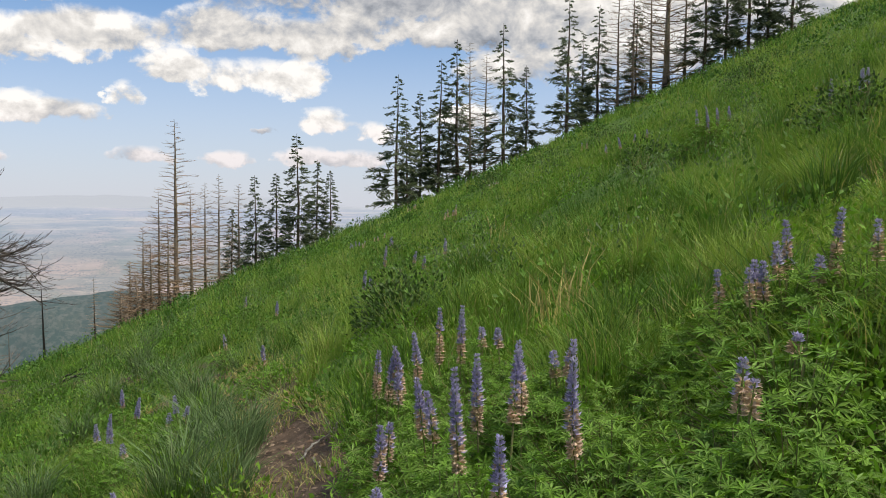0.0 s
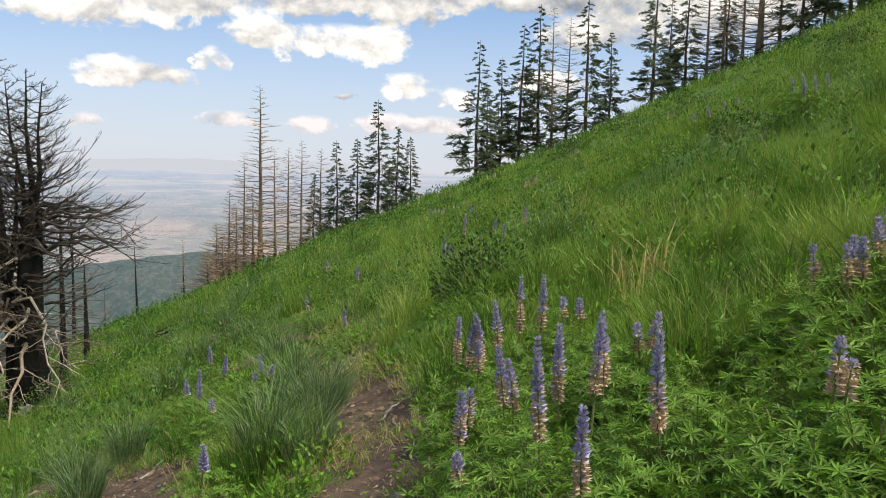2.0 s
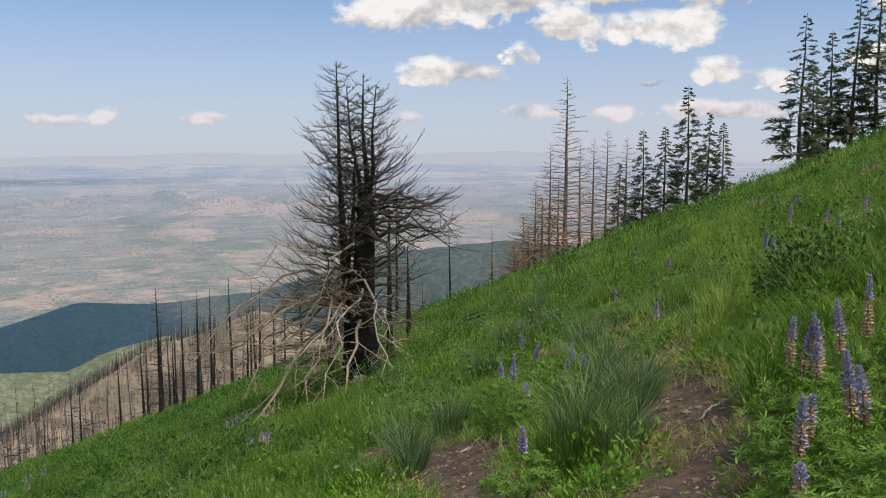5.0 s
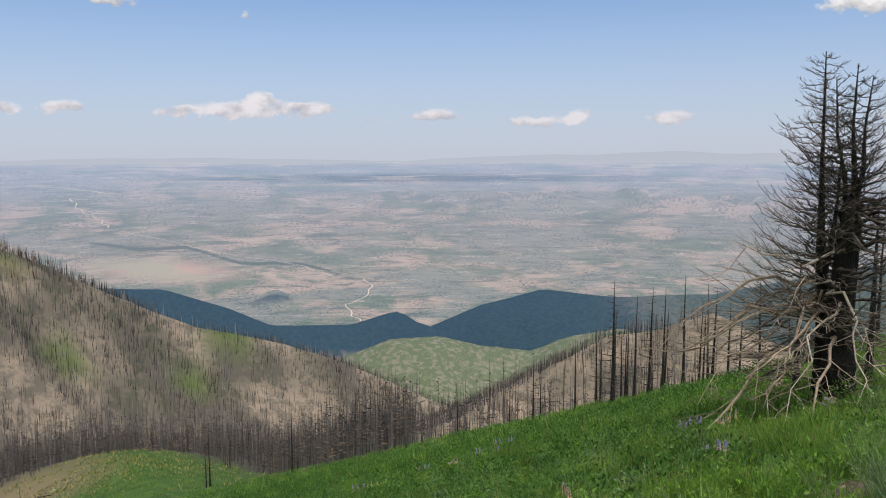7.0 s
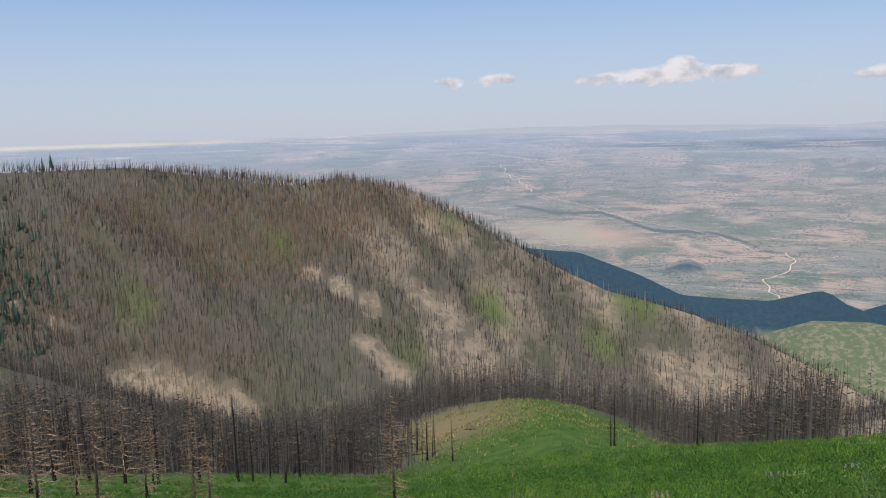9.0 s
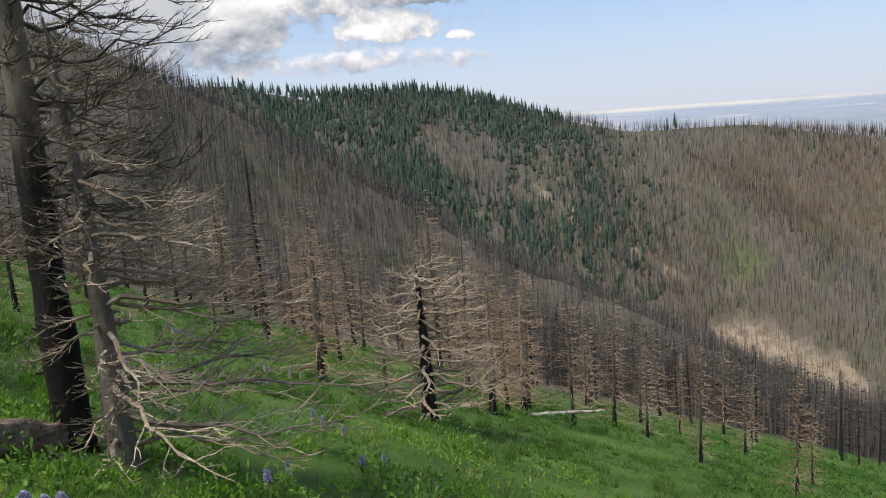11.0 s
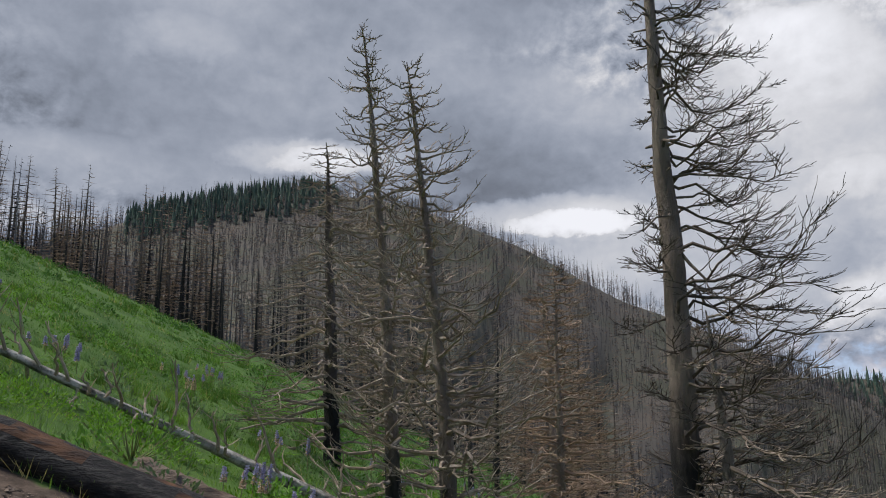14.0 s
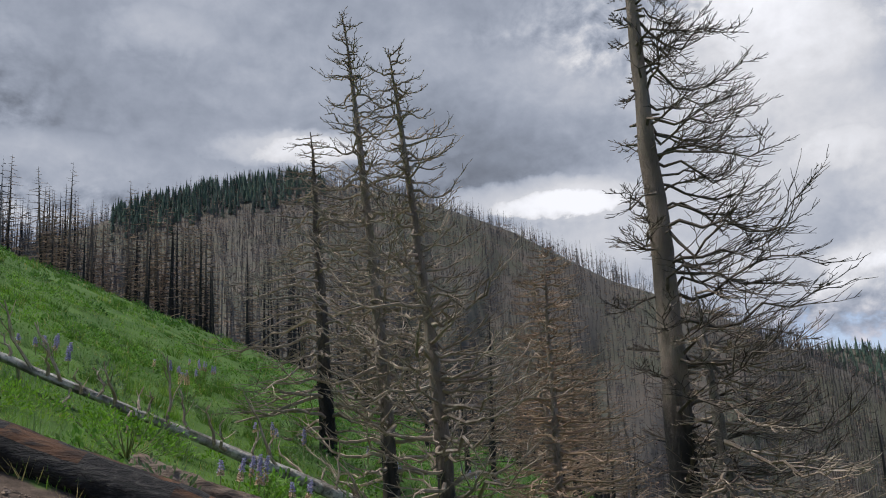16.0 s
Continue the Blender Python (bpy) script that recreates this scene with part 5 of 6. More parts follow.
far_wood("burnt_forest", 34000, place_low, [FAR_TRUNK, FAR_GREY, FAR_GREY, FAR_BROWN, FAR_TRUNK], "dense dark burnt stand below the meadow", 3.4, 9.2, 3, 0.17, 11)


def far_conifers(name, n, place, seed, label, hmin=7, hmax=11):
    rng = np.random.default_rng(seed)
    x, y = place(rng, n)
    m = len(x)
    z = land(x, y, False)
    h, r = rng.uniform(hmin, hmax, m), rng.uniform(0.12, 0.17, m)
    V, T, off = [], [], 0
    for lo, hi, k in ((0.05, 0.55, 1.0), (0.3, 0.8, 0.72), (0.58, 1.0, 0.42)):
        a = rng.uniform(0, 6.28, (m, 1)) + np.arange(6) * 1.047
        w = (h * r * k)[:, None] * rng.uniform(0.6, 1.25, (m, 6))
        ring = np.stack([x[:, None] + np.cos(a) * w, y[:, None] + np.sin(a) * w, (z + h * lo)[:, None] + rng.uniform(-0.06, 0.06, (m, 6)) * h[:, None]], -1)
        top = np.stack([x, y, z + h * hi], -1)[:, None]
        V.append(np.concatenate([ring, top], 1).reshape(-1, 3))
        b = off + np.arange(m)[:, None] * 7
        T += [np.concatenate([b + [i, (i + 1) % 6, 6]]) for i in range(6)]
        off += m * 7
    return tagged(new(name, mesh_of(name, np.concatenate(V), None, np.concatenate(T), [FAR_NEEDLES])), label, "conifer forest", kind="stuff")


def place_green_far(rng, n):
    az, r = rng.uniform(113, 150, n), rng.uniform(430, 750, n)
    x, y = -np.sin(np.radians(az)) * r, np.cos(np.radians(az)) * r
    ok = rng.random(n) < np.clip((az - 112) / 14, 0, 1) * np.clip(fbm(x, y, 60, 71) * 3.4 - 1.15, 0, 1)
    return x[ok], y[ok]


def place_green_peak(rng, n):
    az, r = rng.uniform(178, 192.5, n), rng.uniform(278, 338, n)
    x, y = -np.sin(np.radians(az)) * r, np.cos(np.radians(az)) * r
    ok = rng.random(n) < np.clip((r - 278) / 30, 0, 1) * np.clip((az - 177) / 6, 0, 1)
    return x[ok], y[ok]


far_conifers("conifer_forest", 15000, place_green_far, 5, "surviving dark green conifers on the far ridge", 7, 12)
far_conifers("conifer_forest", 1300, place_green_peak, 6, "surviving dark green conifers on the summit", 5, 8)

# ---- grass ----


def tuft_blades(rng, x, y, per, h, w, spread, lean, segs=2):
    """Blades of grass in tufts at x, y: verts, quads, tris. h, w, spread, lean for each tuft."""
    m = len(x)
    h, w, spread, lean = (np.broadcast_to(v, m) for v in (h, w, spread, lean))
    a = rng.uniform(0, 6.283, (m, per))
    rr = np.sqrt(rng.random((m, per))) * spread[:, None]
    bx, by = x[:, None] + np.cos(a) * rr, y[:, None] + np.sin(a) * rr
    bz = land(bx, by) - 0.02
    hh = h[:, None] * rng.uniform(0.55, 1.15, (m, per))
    da = a + rng.normal(0, 0.9, (m, per))
    ln = lean[:, None] * hh * rng.uniform(0.2, 1.3, (m, per))
    ox, oy = np.cos(da) * ln - 0.04 * hh, np.sin(da) * ln          # the slope lets them hang a little downhill
    ww = w[:, None] * rng.uniform(0.6, 1.3, (m, per)) / 2
    fa = rng.uniform(0, 3.1416, (m, per))
    sx, sy = np.cos(fa) * ww, np.sin(fa) * ww
    B = np.stack([bx, by, bz], -1)
    S = np.stack([sx, sy, 0 * sx], -1)
    T = B + np.stack([ox, oy, hh * 0.93], -1)
    if segs == 1:
        v = np.stack([B - S, B + S, T], 2).reshape(-1, 3)
        return v, None, np.arange(len(v)).reshape(-1, 3)
    M = B + np.stack([ox * 0.32, oy * 0.32, hh * 0.6], -1)
    v = np.stack([B - S, B + S, M + S * 0.8, M - S * 0.8, T], 2).reshape(-1, 3)
    k = np.arange(m * per)[:, None] * 5
    return v, k + [0, 1, 2, 3], k + [3, 2, 4]


def scatter(rng, n, lo, hi, a0=-34, a1=208, power=0.5):
    az = np.radians(rng.uniform(a0, a1, n))
    r = (lo ** (1 / power) + (hi ** (1 / power) - lo ** (1 / power)) * rng.random(n)) ** power
    return -np.sin(az) * r, np.cos(az) * r


def grass_field(name, seed, n, lo, hi, per, h, w, spread, lean, segs, mat, label, power=0.5, thin=0.0, cut=0.3):
    rng = np.random.default_rng(seed)
    x, y = scatter(rng, n, lo, hi, power=power)
    patch = fbm(x, y, 2.2, 77)
    ok = (dirt_at(x, y) < cut) & (meadow_at(x, y) > 0.4) & (patch > thin) & (knoll_at(x, y) < 0.45)
    x, y, patch = x[ok], y[ok], patch[ok]
    tall = np.clip(0.15 + 1.6 * patch + rng.normal(0, 0.15, len(x)), 0.4, 1.5) * (0.55 + 0.9 * vnoise(x, y, 0.5 + 0.02 * lo, 7)) * (1 - 0.45 * sig(-2 - y))
    v, q, t = tuft_blades(rng, x, y, per, h * tall, w, spread, lean, segs)
    tint = np.repeat(np.clip(patch + 0.05 - 0.45 * sig(-2 - y) - 0.3 * sig((-x - 5) / 1.5) + rng.normal(0, 0.22, len(x)), 0, 1), len(v) // len(x))
    return tagged(new(name, mesh_of(name, v, q, t, [mat], attrs={"tuft": tint})), label, "grass", kind="stuff")


def tussocks(name, seed, n, lo, hi, per, h, w, spread, lean, mat, label, power=0.6, segs=1):
    """Bunch grass in domed tussocks that stand apart, some of them hidden under their neighbours' blades."""
    rng = np.random.default_rng(seed)
    x, y = scatter(rng, n, lo, hi, power=power)
    ok = (dirt_at(x, y) < 0.12) & (meadow_at(x, y) > 0.5) & (knoll_at(x, y) < 0.3)
    ok &= (y > 0) | (np.hypot(x, y) > 10) & (rng.random(n) < 0.6)
    x, y = x[ok], y[ok]
    size = np.where(y < -4, 0.62, 1.0) * rng.uniform(0.6, 1.35, len(x)) * (0.7 + 0.6 * fbm(x, y, 5.0, 123))
    v, q, t = tuft_blades(rng, x, y, per, h * size, w, spread * size, lean * rng.uniform(0.7, 1.3, len(x)), segs)
    tint = np.repeat(np.clip(0.58 - 0.5 * sig(-2 - y) - 0.3 * sig((-x - 5) / 1.5) + rng.normal(0, 0.3, len(x)), 0, 1), len(v) // len(x))
    return tagged(new(name, mesh_of(name, v, q, t, [mat], attrs={"tuft": tint})), label, "grass", kind="stuff")


tussocks("grass", 31, 640, 2.6, 9.0, 260, 0.34, 0.0055, 0.17, 0.55, GRASS, "domed tussocks of fine green bunch grass", segs=2)
tussocks("grass", 32, 1700, 8.0, 22.0, 130, 0.37, 0.009, 0.2, 0.5, GRASS, "domed tussocks of green bunch grass on the slope", 0.65)
tussocks("grass", 33, 2900, 20.0, 70.0, 48, 0.45, 0.028, 0.28, 0.5, GRASS, "domed tussocks of green grass far up and down the slope", 0.75)
grass_field("grass", 1, 4300, 0.9, 6.0, 24, 0.16, 0.006, 0.09, 0.9, 2, GRASS, "long green bunch grass close to the path")
grass_field("grass", 2, 13500, 5.5, 16.0, 16, 0.14, 0.008, 0.12, 0.8, 1, GRASS, "long green bunch grass on the slope", power=0.6)
grass_field("grass", 3, 18000, 15.0, 36.0, 13, 0.17, 0.02, 0.22, 0.7, 1, GRASS, "green meadow grass higher on the slope", power=0.7)
grass_field("grass", 4, 11000, 34.0, 135.0, 8, 0.36, 0.075, 0.5, 0.5, 1, GRASS, "green meadow grass far down and up the slope", power=0.85)
grass_field("grass", 7, 420, 5.0, 22.0, 55, 0.36, 0.009, 0.12, 0.6, 1, GRASS_BLUE, "bluish bunch grass tufts scattered on the slope", power=0.7)
def path_edge_grass():
    """Straw and short green tufts that creep in over the edges of the path."""
    rng = np.random.default_rng(71)
    x, y = rng.uniform(-4, 0.4, 9000), rng.uniform(1.4, 10, 9000)
    v = dirt_at(x, y)
    ok = (v > 0.08) & (v < 0.75)
    x, y = x[ok][:620], y[ok][:620]
    for name, k, mat, h, label in (("dry_grass", 0, GRASS_DRY, 0.11, "flattened straw along the footpath"), ("grass", 1, GRASS, 0.10, "short green grass creeping over the footpath")):
        px, py = x[k::2], y[k::2]
        p, q, t = tuft_blades(rng, px, py, 14, h * rng.uniform(0.6, 1.6, len(px)), 0.005, 0.07, 1.3, 2)
        tagged(new(name, mesh_of(name, p, q, t, [mat], attrs={"tuft": np.full(len(p), 0.7)})), label, "grass", kind="stuff")


path_edge_grass()
grass_field("dry_grass", 5, 420, 1.5, 14.0, 14, 0.22, 0.008, 0.08, 0.8, 1, GRASS_DRY, "pale dry grass between the green tufts", power=0.6, cut=0.9)


def grass_tuft(x, y, h, seed, mat=GRASS_BLUE, label="dense bluish-green bunch grass tuft", per=170, w=0.008, spread=0.10, lean=0.6):
    rng = np.random.default_rng(seed)
    v, q, t = tuft_blades(rng, np.array([x]), np.array([y]), per, h, w, spread, lean, 2)
    z = ground_z(x, y)
    ob = tagged(new("grass_tuft", mesh_of("grass_tuft", v - np.array([x, y, z]), q, t, [mat])), label, "grass", "bunch grass tufts")
    ob.location = (x, y, z)


for i, (x, y, h) in enumerate(((-1.58, 4.76, .62), (-1.39, 5.29, .5), (-1.85, 6.32, .55), (-3.32, 6.41, .5), (-3.58, 6.04, .45), (-3.92, 11.16, .6), (-1.24, 4.6, .35), (-1.75, 5.6, .45), (-3.2, 5.5, .42), (-1.4, 5.8, .45), (-5.2, 13.8, .7), (-6.0, 16.5, .7), (-2.6, 8.4, .6), (-4.2, 9.2, .55), (-4.6, 11.0, .6))):
    grass_tuft(x, y, h, 300 + i, per=260, w=0.007, spread=0.12, lean=0.75)
for i, (x, y, h) in enumerate(((-0.25, 5.6, .45), (0.1, 6.4, .5), (-0.45, 5.0, .42), (0.95, 4.4, .5), (1.25, 4.1, .45), (1.5, 3.6, .5), (0.8, 3.9, .4), (1.75, 2.7, .5), (1.6, 2.3, .5), (2.6, 5.5, .55), (3.3, 6.4, .55), (2.2, 7.2, .5), (1.2, 7.8, .5), (4.6, 7.4, .6), (3.9, 9.5, .6), (0.3, 9.0, .5), (-0.6, 8.6, .5))):
    grass_tuft(x, y, h, 340 + i, GRASS, "thick green bunch grass tuft on the bank", 190, 0.007, 0.14, 0.65)
for i, (x, y, h) in enumerate(((0.75, 5.34, .5), (0.66, 5.6, .5), (0.9, 5.5, .55), (0.74, 10.96, .6))):
    grass_tuft(x, y, h, 380 + i, GRASS_DRY, "stiff straw-coloured dry grass stalks", 16, 0.012, 0.09, 0.45)

# ---- leafy plants ----


def leafy(rng, r, h, n, leaf, width):
    """Leaves over a low dome, from inside it outward."""
    d = norm(rng.normal(0, 1, (n, 3)))
    d[:, 2] = np.abs(d[:, 2])
    k = rng.uniform(0.35, 1.0, (n, 1)) ** 0.5
    lump = 0.75 + 0.5 * vnoise(d[:, 0] * 3, d[:, 1] * 3, 1.0, int(rng.integers(0, 99)))[:, None]
    c = d * k * lump * np.array([r, r, h])
    out = norm(d + rng.normal(0, 0.5, (n, 3)) + np.array([0, 0, 0.25]))
    return c, out, leaf * rng.uniform(0.6, 1.3, n), width * rng.uniform(0.7, 1.3, n)


def palmate(hp, rng, C, D, size, slot=0):
    """Lupine leaves: eight narrow leaflets in a shallow cup round the end of a leaf stalk."""
    N = norm(D * 0.8 + np.array([0, 0, 0.7]) + rng.normal(0, 0.25, D.shape))
    A = norm(np.cross(N, np.array([0.0, 0.31, 0.95])))
    B = np.cross(N, A)
    turn = rng.uniform(0, 6.28, len(C))
    for i in range(8):
        a = (turn + i * 0.785 + rng.normal(0, 0.08, len(C)))[:, None]
        L = norm(A * np.cos(a) + B * np.sin(a) + N * rng.uniform(0.05, 0.4, (len(C), 1)) - np.array([0, 0, 0.1]))
        hp.leaves(C, L, size * rng.uniform(0.85, 1.1, len(C)), size * 0.21, slot, fold=0.06, up=N)


def foliage_mesh(seed, r, h, n, size):
    rng = np.random.default_rng(seed)
    hp = Heap()
    c, out, ln, _ = leafy(rng, r, h, n, size, 0)
    palmate(hp, rng, c, out, ln)
    k = n // 3
    base = c[:k] * np.array([0.15, 0.15, 0.0])
    P = np.stack([base, (base + c[:k]) / 2 + np.array([0, 0, 0.03]), c[:k]], 1)
    hp.tubes(P, np.full((k, 3), 0.0025), 3, 1)
    return hp.mesh("foliage", [LUPINE_LEAF, STEM])


def spike_mesh(seed, length, faded):
    """A flower spike: whorls of florets up a stalk, the lowest share of them withered, buds at the tip."""
    rng = np.random.default_rng(seed)
    hp = Heap()
    bend = rng.normal(0, 0.06, 2)
    top = lambda f: np.stack([bend[0] * f ** 2 * length, bend[1] * f ** 2 * length, f * length], -1)
    s = np.linspace(-0.9, 1, 7)
    line = top(np.maximum(s, 0)) + np.stack([0 * s, 0 * s, np.minimum(s, 0) * length], -1)
    line[:, 2] = np.maximum(line[:, 2], -0.4)
    hp.tubes(line[None], np.linspace(0.005, 0.002, 7)[None], 5, 2)
    tiers, per = max(int(length / 0.0165), 5), 8
    tier = np.repeat(np.arange(tiers), per)
    f = np.clip((tier + rng.normal(0, 0.13, tiers * per)) / tiers, 0, 1)
    a = np.tile(np.arange(per) * 2 * np.pi / per, tiers) + tier * 0.45 + rng.normal(0, 0.15, tiers * per)
    dead = f + rng.normal(0, 0.17, len(f)) < faded
    keep = rng.random(len(f)) > np.where(dead, 0.3, 0.06)
    f, a, dead = f[keep], a[keep], dead[keep]
    size = 0.031 * (1.0 - 0.62 * f ** 1.6) * rng.uniform(0.8, 1.2, len(f)) * np.where(dead, 0.85, 1.0)
    out = np.stack([np.cos(a), np.sin(a), np.where(dead, -0.05, 0.2 + 1.1 * f ** 2)], -1)
    for mask, slot in ((~dead, 0), (dead, 1)):
        if not mask.any():
            continue
        o, sz = norm(out[mask]), size[mask]
        c = top(f[mask]) + o * 0.006
        hp.leaves(c, o + np.array([0, 0, 0.55]), sz, sz * 0.62, slot, 0.2)        # banner
        hp.leaves(c, o - np.array([0, 0, 0.1]), sz * 1.05, sz * 0.5, slot, -0.12)  # wings
        hp.leaves(c, o + np.array([0, 0, 0.2]), sz * 0.8, sz * 0.45, slot, up=norm(np.cross(o, np.array([0, 0, 1.0]))))        # keel
    return hp.mesh("flower_spike", [PETAL, FADED, STEM])


SPIKES = {}
FOLIAGE = [foliage_mesh(400 + i, *q) for i, q in enumerate(((0.40, 0.42, 520, 0.044), (0.30, 0.36, 230, 0.044), (0.46, 0.46, 600, 0.045), (0.24, 0.3, 80, 0.048)))]


def lupine(x, y, spikes, foliage, faded=0.35, lift=0.3, label="lupine with violet-blue flower spikes fading to tan below", scale=1.0):
    """spikes: offsets from the plant's foot and lengths."""
    z = ground_z(x, y)
    e = stand_up("lupine", pose(x, y, z), label, "wildflower", "lupines")
    leaf = part("foliage", FOLIAGE[foliage], e)
    leaf.scale, leaf.rotation_euler = (scale,) * 3, (0, 0, rw.uniform(0, 6.28))
    for dx, dy, ln in spikes:
        key = (round(ln * 20), int(faded * 5 + rw.random()), rw.randrange(3))
        if key not in SPIKES:
            SPIKES[key] = spike_mesh(500 + len(SPIKES), max(key[0], 1) / 20, key[1] / 5)
        sp = part("flower_spike", SPIKES[key], e)
        sp.location = (dx, dy, ground_z(x + dx, y + dy) - z + lift)
        sp.rotation_euler = (rw.gauss(0, 0.07), rw.gauss(0, 0.07), rw.uniform(0, 6.28))


def lupine_group(places, foliage, faded, lift, scale=1.0, near=0.42, label="lupine with violet-blue flower spikes fading to tan below"):
    left = list(places)
    while left:
        x, y, _ = left[0]
        mine = [p for p in left if math.hypot(p[0] - x, p[1] - y) < near]
        left = [p for p in left if p not in mine]
        cx, cy = sum(p[0] for p in mine) / len(mine), sum(p[1] for p in mine) / len(mine)
        lupine(cx, cy, [(px - cx, py - cy, ln) for px, py, ln in mine], foliage, faded, lift, label, scale)


MAIN = [(-0.34, 4.22, 0.25), (-0.27, 4.07, 0.27), (-0.2, 4.08, 0.25), (-0.12, 4.19, 0.23), (-0.07, 3.22, 0.26), (-0.03, 3.1, 0.21), (-0.01, 4.33, 0.28), (0.1, 4.19, 0.28), (0.06, 2.62, 0.35), (0.14, 3.02, 0.32), (0.22, 4.33, 0.11),
        (0.3, 4.19, 0.11), (0.27, 2.96, 0.3), (0.31, 3.05, 0.27), (0.4, 2.37, 0.31), (0.52, 3.27, 0.17), (0.48, 3.35, 0.09), (-0.23, 2.96, 0.2), (-0.21, 3.13, 0.15), (-0.2, 2.57, 0.12), (0.16, 2.12, 0.25), (-0.21, 3.92, 0.16)]
lupine_group(MAIN, 0, 0.45, 0.36, 0.9)
lupine_group([(0.81, 2.16, 0.14), (0.82, 2.11, 0.08)], 1, 0.75, 0.38, label="lupine gone over to tan seed heads with few violet flowers")
lupine_group([(1.12, 3.24, 0.16), (1.19, 3.1, 0.14), (1.24, 3.18, 0.17), (1.25, 3.12, 0.17), (1.37, 3.27, 0.16), (1.43, 3.34, 0.21), (1.43, 3.05, 0.1), (1.49, 3.06, 0.26), (1.07, 2.43, 0.07), (1.62, 3.0, .16)], 2, 0.5, 0.40, 1.0)
for i, (x, y) in enumerate(((-0.12, 3.5), (0.28, 2.59), (0.53, 2.44), (0.14, 3.71), (0.45, 3.35), (0.6, 2.96), (0.31, 2.15), (0.01, 2.45), (1.05, 3.3), (0.95, 2.95), (0.78, 2.09), (0.9, 2.02), (0.68, 1.9), (1.2, 2.6))):
    lupine(x, y, [], (0, 1, 0, 2)[i % 4], label="leafy lupine without flowers beside flowering ones", scale=rw.uniform(0.75, 0.95))
lupine_group([(-3.53, 8.83, 0.21), (-2.87, 7.51, 0.21), (-2.8, 6.73, 0.24), (-3.09, 7.14, 0.13), (-2.24, 6.74, 0.14), (-1.97, 6.15, 0.12), (-2.13, 6.23, 0.12), (-2.28, 5.71, 0.09), (-1.7, 4.1, 0.13)], 1, 0.1, 0.3, 0.9, label="lupine with small blue-violet flower spikes")
lupine_group([(-0.82, 11.46, 0.28), (-0.37, 10.51, 0.22), (-0.22, 9.71, 0.17), (0.03, 10.2, 0.2), (-0.98, 10.11, 0.25), (-0.87, 9.83, 0.17), (-1.72, 7.72, 0.2), (-2.33, 11.31, 0.18), (-2.81, 10.41, 0.19), (-3.62, 14.8, .2)], 1, 0.3, 0.3, 1.0, 0.6, "lupine with dull violet spikes on the slope")
lupine_group([(3.68, 11.79, .3), (3.52, 10.84, .34), (4.0, 11.42, .2), (3.8, 11.3, .25), (4.05, 8.55, .23), (4.26, 8.32, .26), (4.22, 8.14, .23), (4.4, 8.6, .2)], 2, 0.25, 0.32, 1.1, 0.8, "lupine with dull violet spikes on the slope")
lupine_group([(-0.98, -3.7, .12), (-1.11, -3.73, .12), (-1.24, -3.76, .08), (-1.44, -3.75, .06), (-1.5, -3.72, .06), (-1.59, -3.77, .06), (-0.84, -3.48, .05), (-3.14, -4.43, .09), (-3.43, -4.6, .09), (-4.53, -5.04, .1), (-4.95, -5.2, .1), (-1.05, -6.28, .13), (-1.26, -6.82, .12), (-1.35, -6.94, .12), (-1.41, -5.96, .09)], 3, 0.0, 0.2, 0.9, 0.35, "small lupine with blue flower spikes below the logs")
rl = random.Random(12)
for k in range(50):
    az, d = (rl.uniform(-25, 20), rl.uniform(12, 32)) if k < 8 else (rl.uniform(35, 90), rl.uniform(6.5, 24)) if k < 34 else (rl.uniform(140, 200), rl.uniform(6.5, 22))
    x, y = on_heading(az, d)
    if dirt_at(np.array([x]), np.array([y]))[0] > 0.2:
        continue
    lupine(x, y, [(rl.gauss(0, 0.16), rl.gauss(0, 0.16), rl.uniform(0.08, 0.2)) for _ in range(rl.randint(3, 7))], rl.choice((1, 3, 3)), rl.choice((0.1, 0.3, 0.8)), 0.28, "lupine with pale dull violet spikes in the meadow", rl.uniform(0.8, 1.2))


def knoll_grass():
    rng = np.random.default_rng(66)
    x, y = rng.normal(-112, 14, 1500), rng.normal(11, 12, 1500)
    ok = meadow_at(x, y) > 0.5
    v, q, t = tuft_blades(rng, x[ok], y[ok], 9, rng.uniform(0.2, 0.5, ok.sum()), 0.09, 0.5, 0.7, 1)
    tagged(new("dry_grass", mesh_of("dry_grass", v, q, t, [GRASS_DRY, GRASS], rng.integers(0, 2, len(t)))), "dry and green grass on the knoll below", "grass", kind="stuff")


knoll_grass()


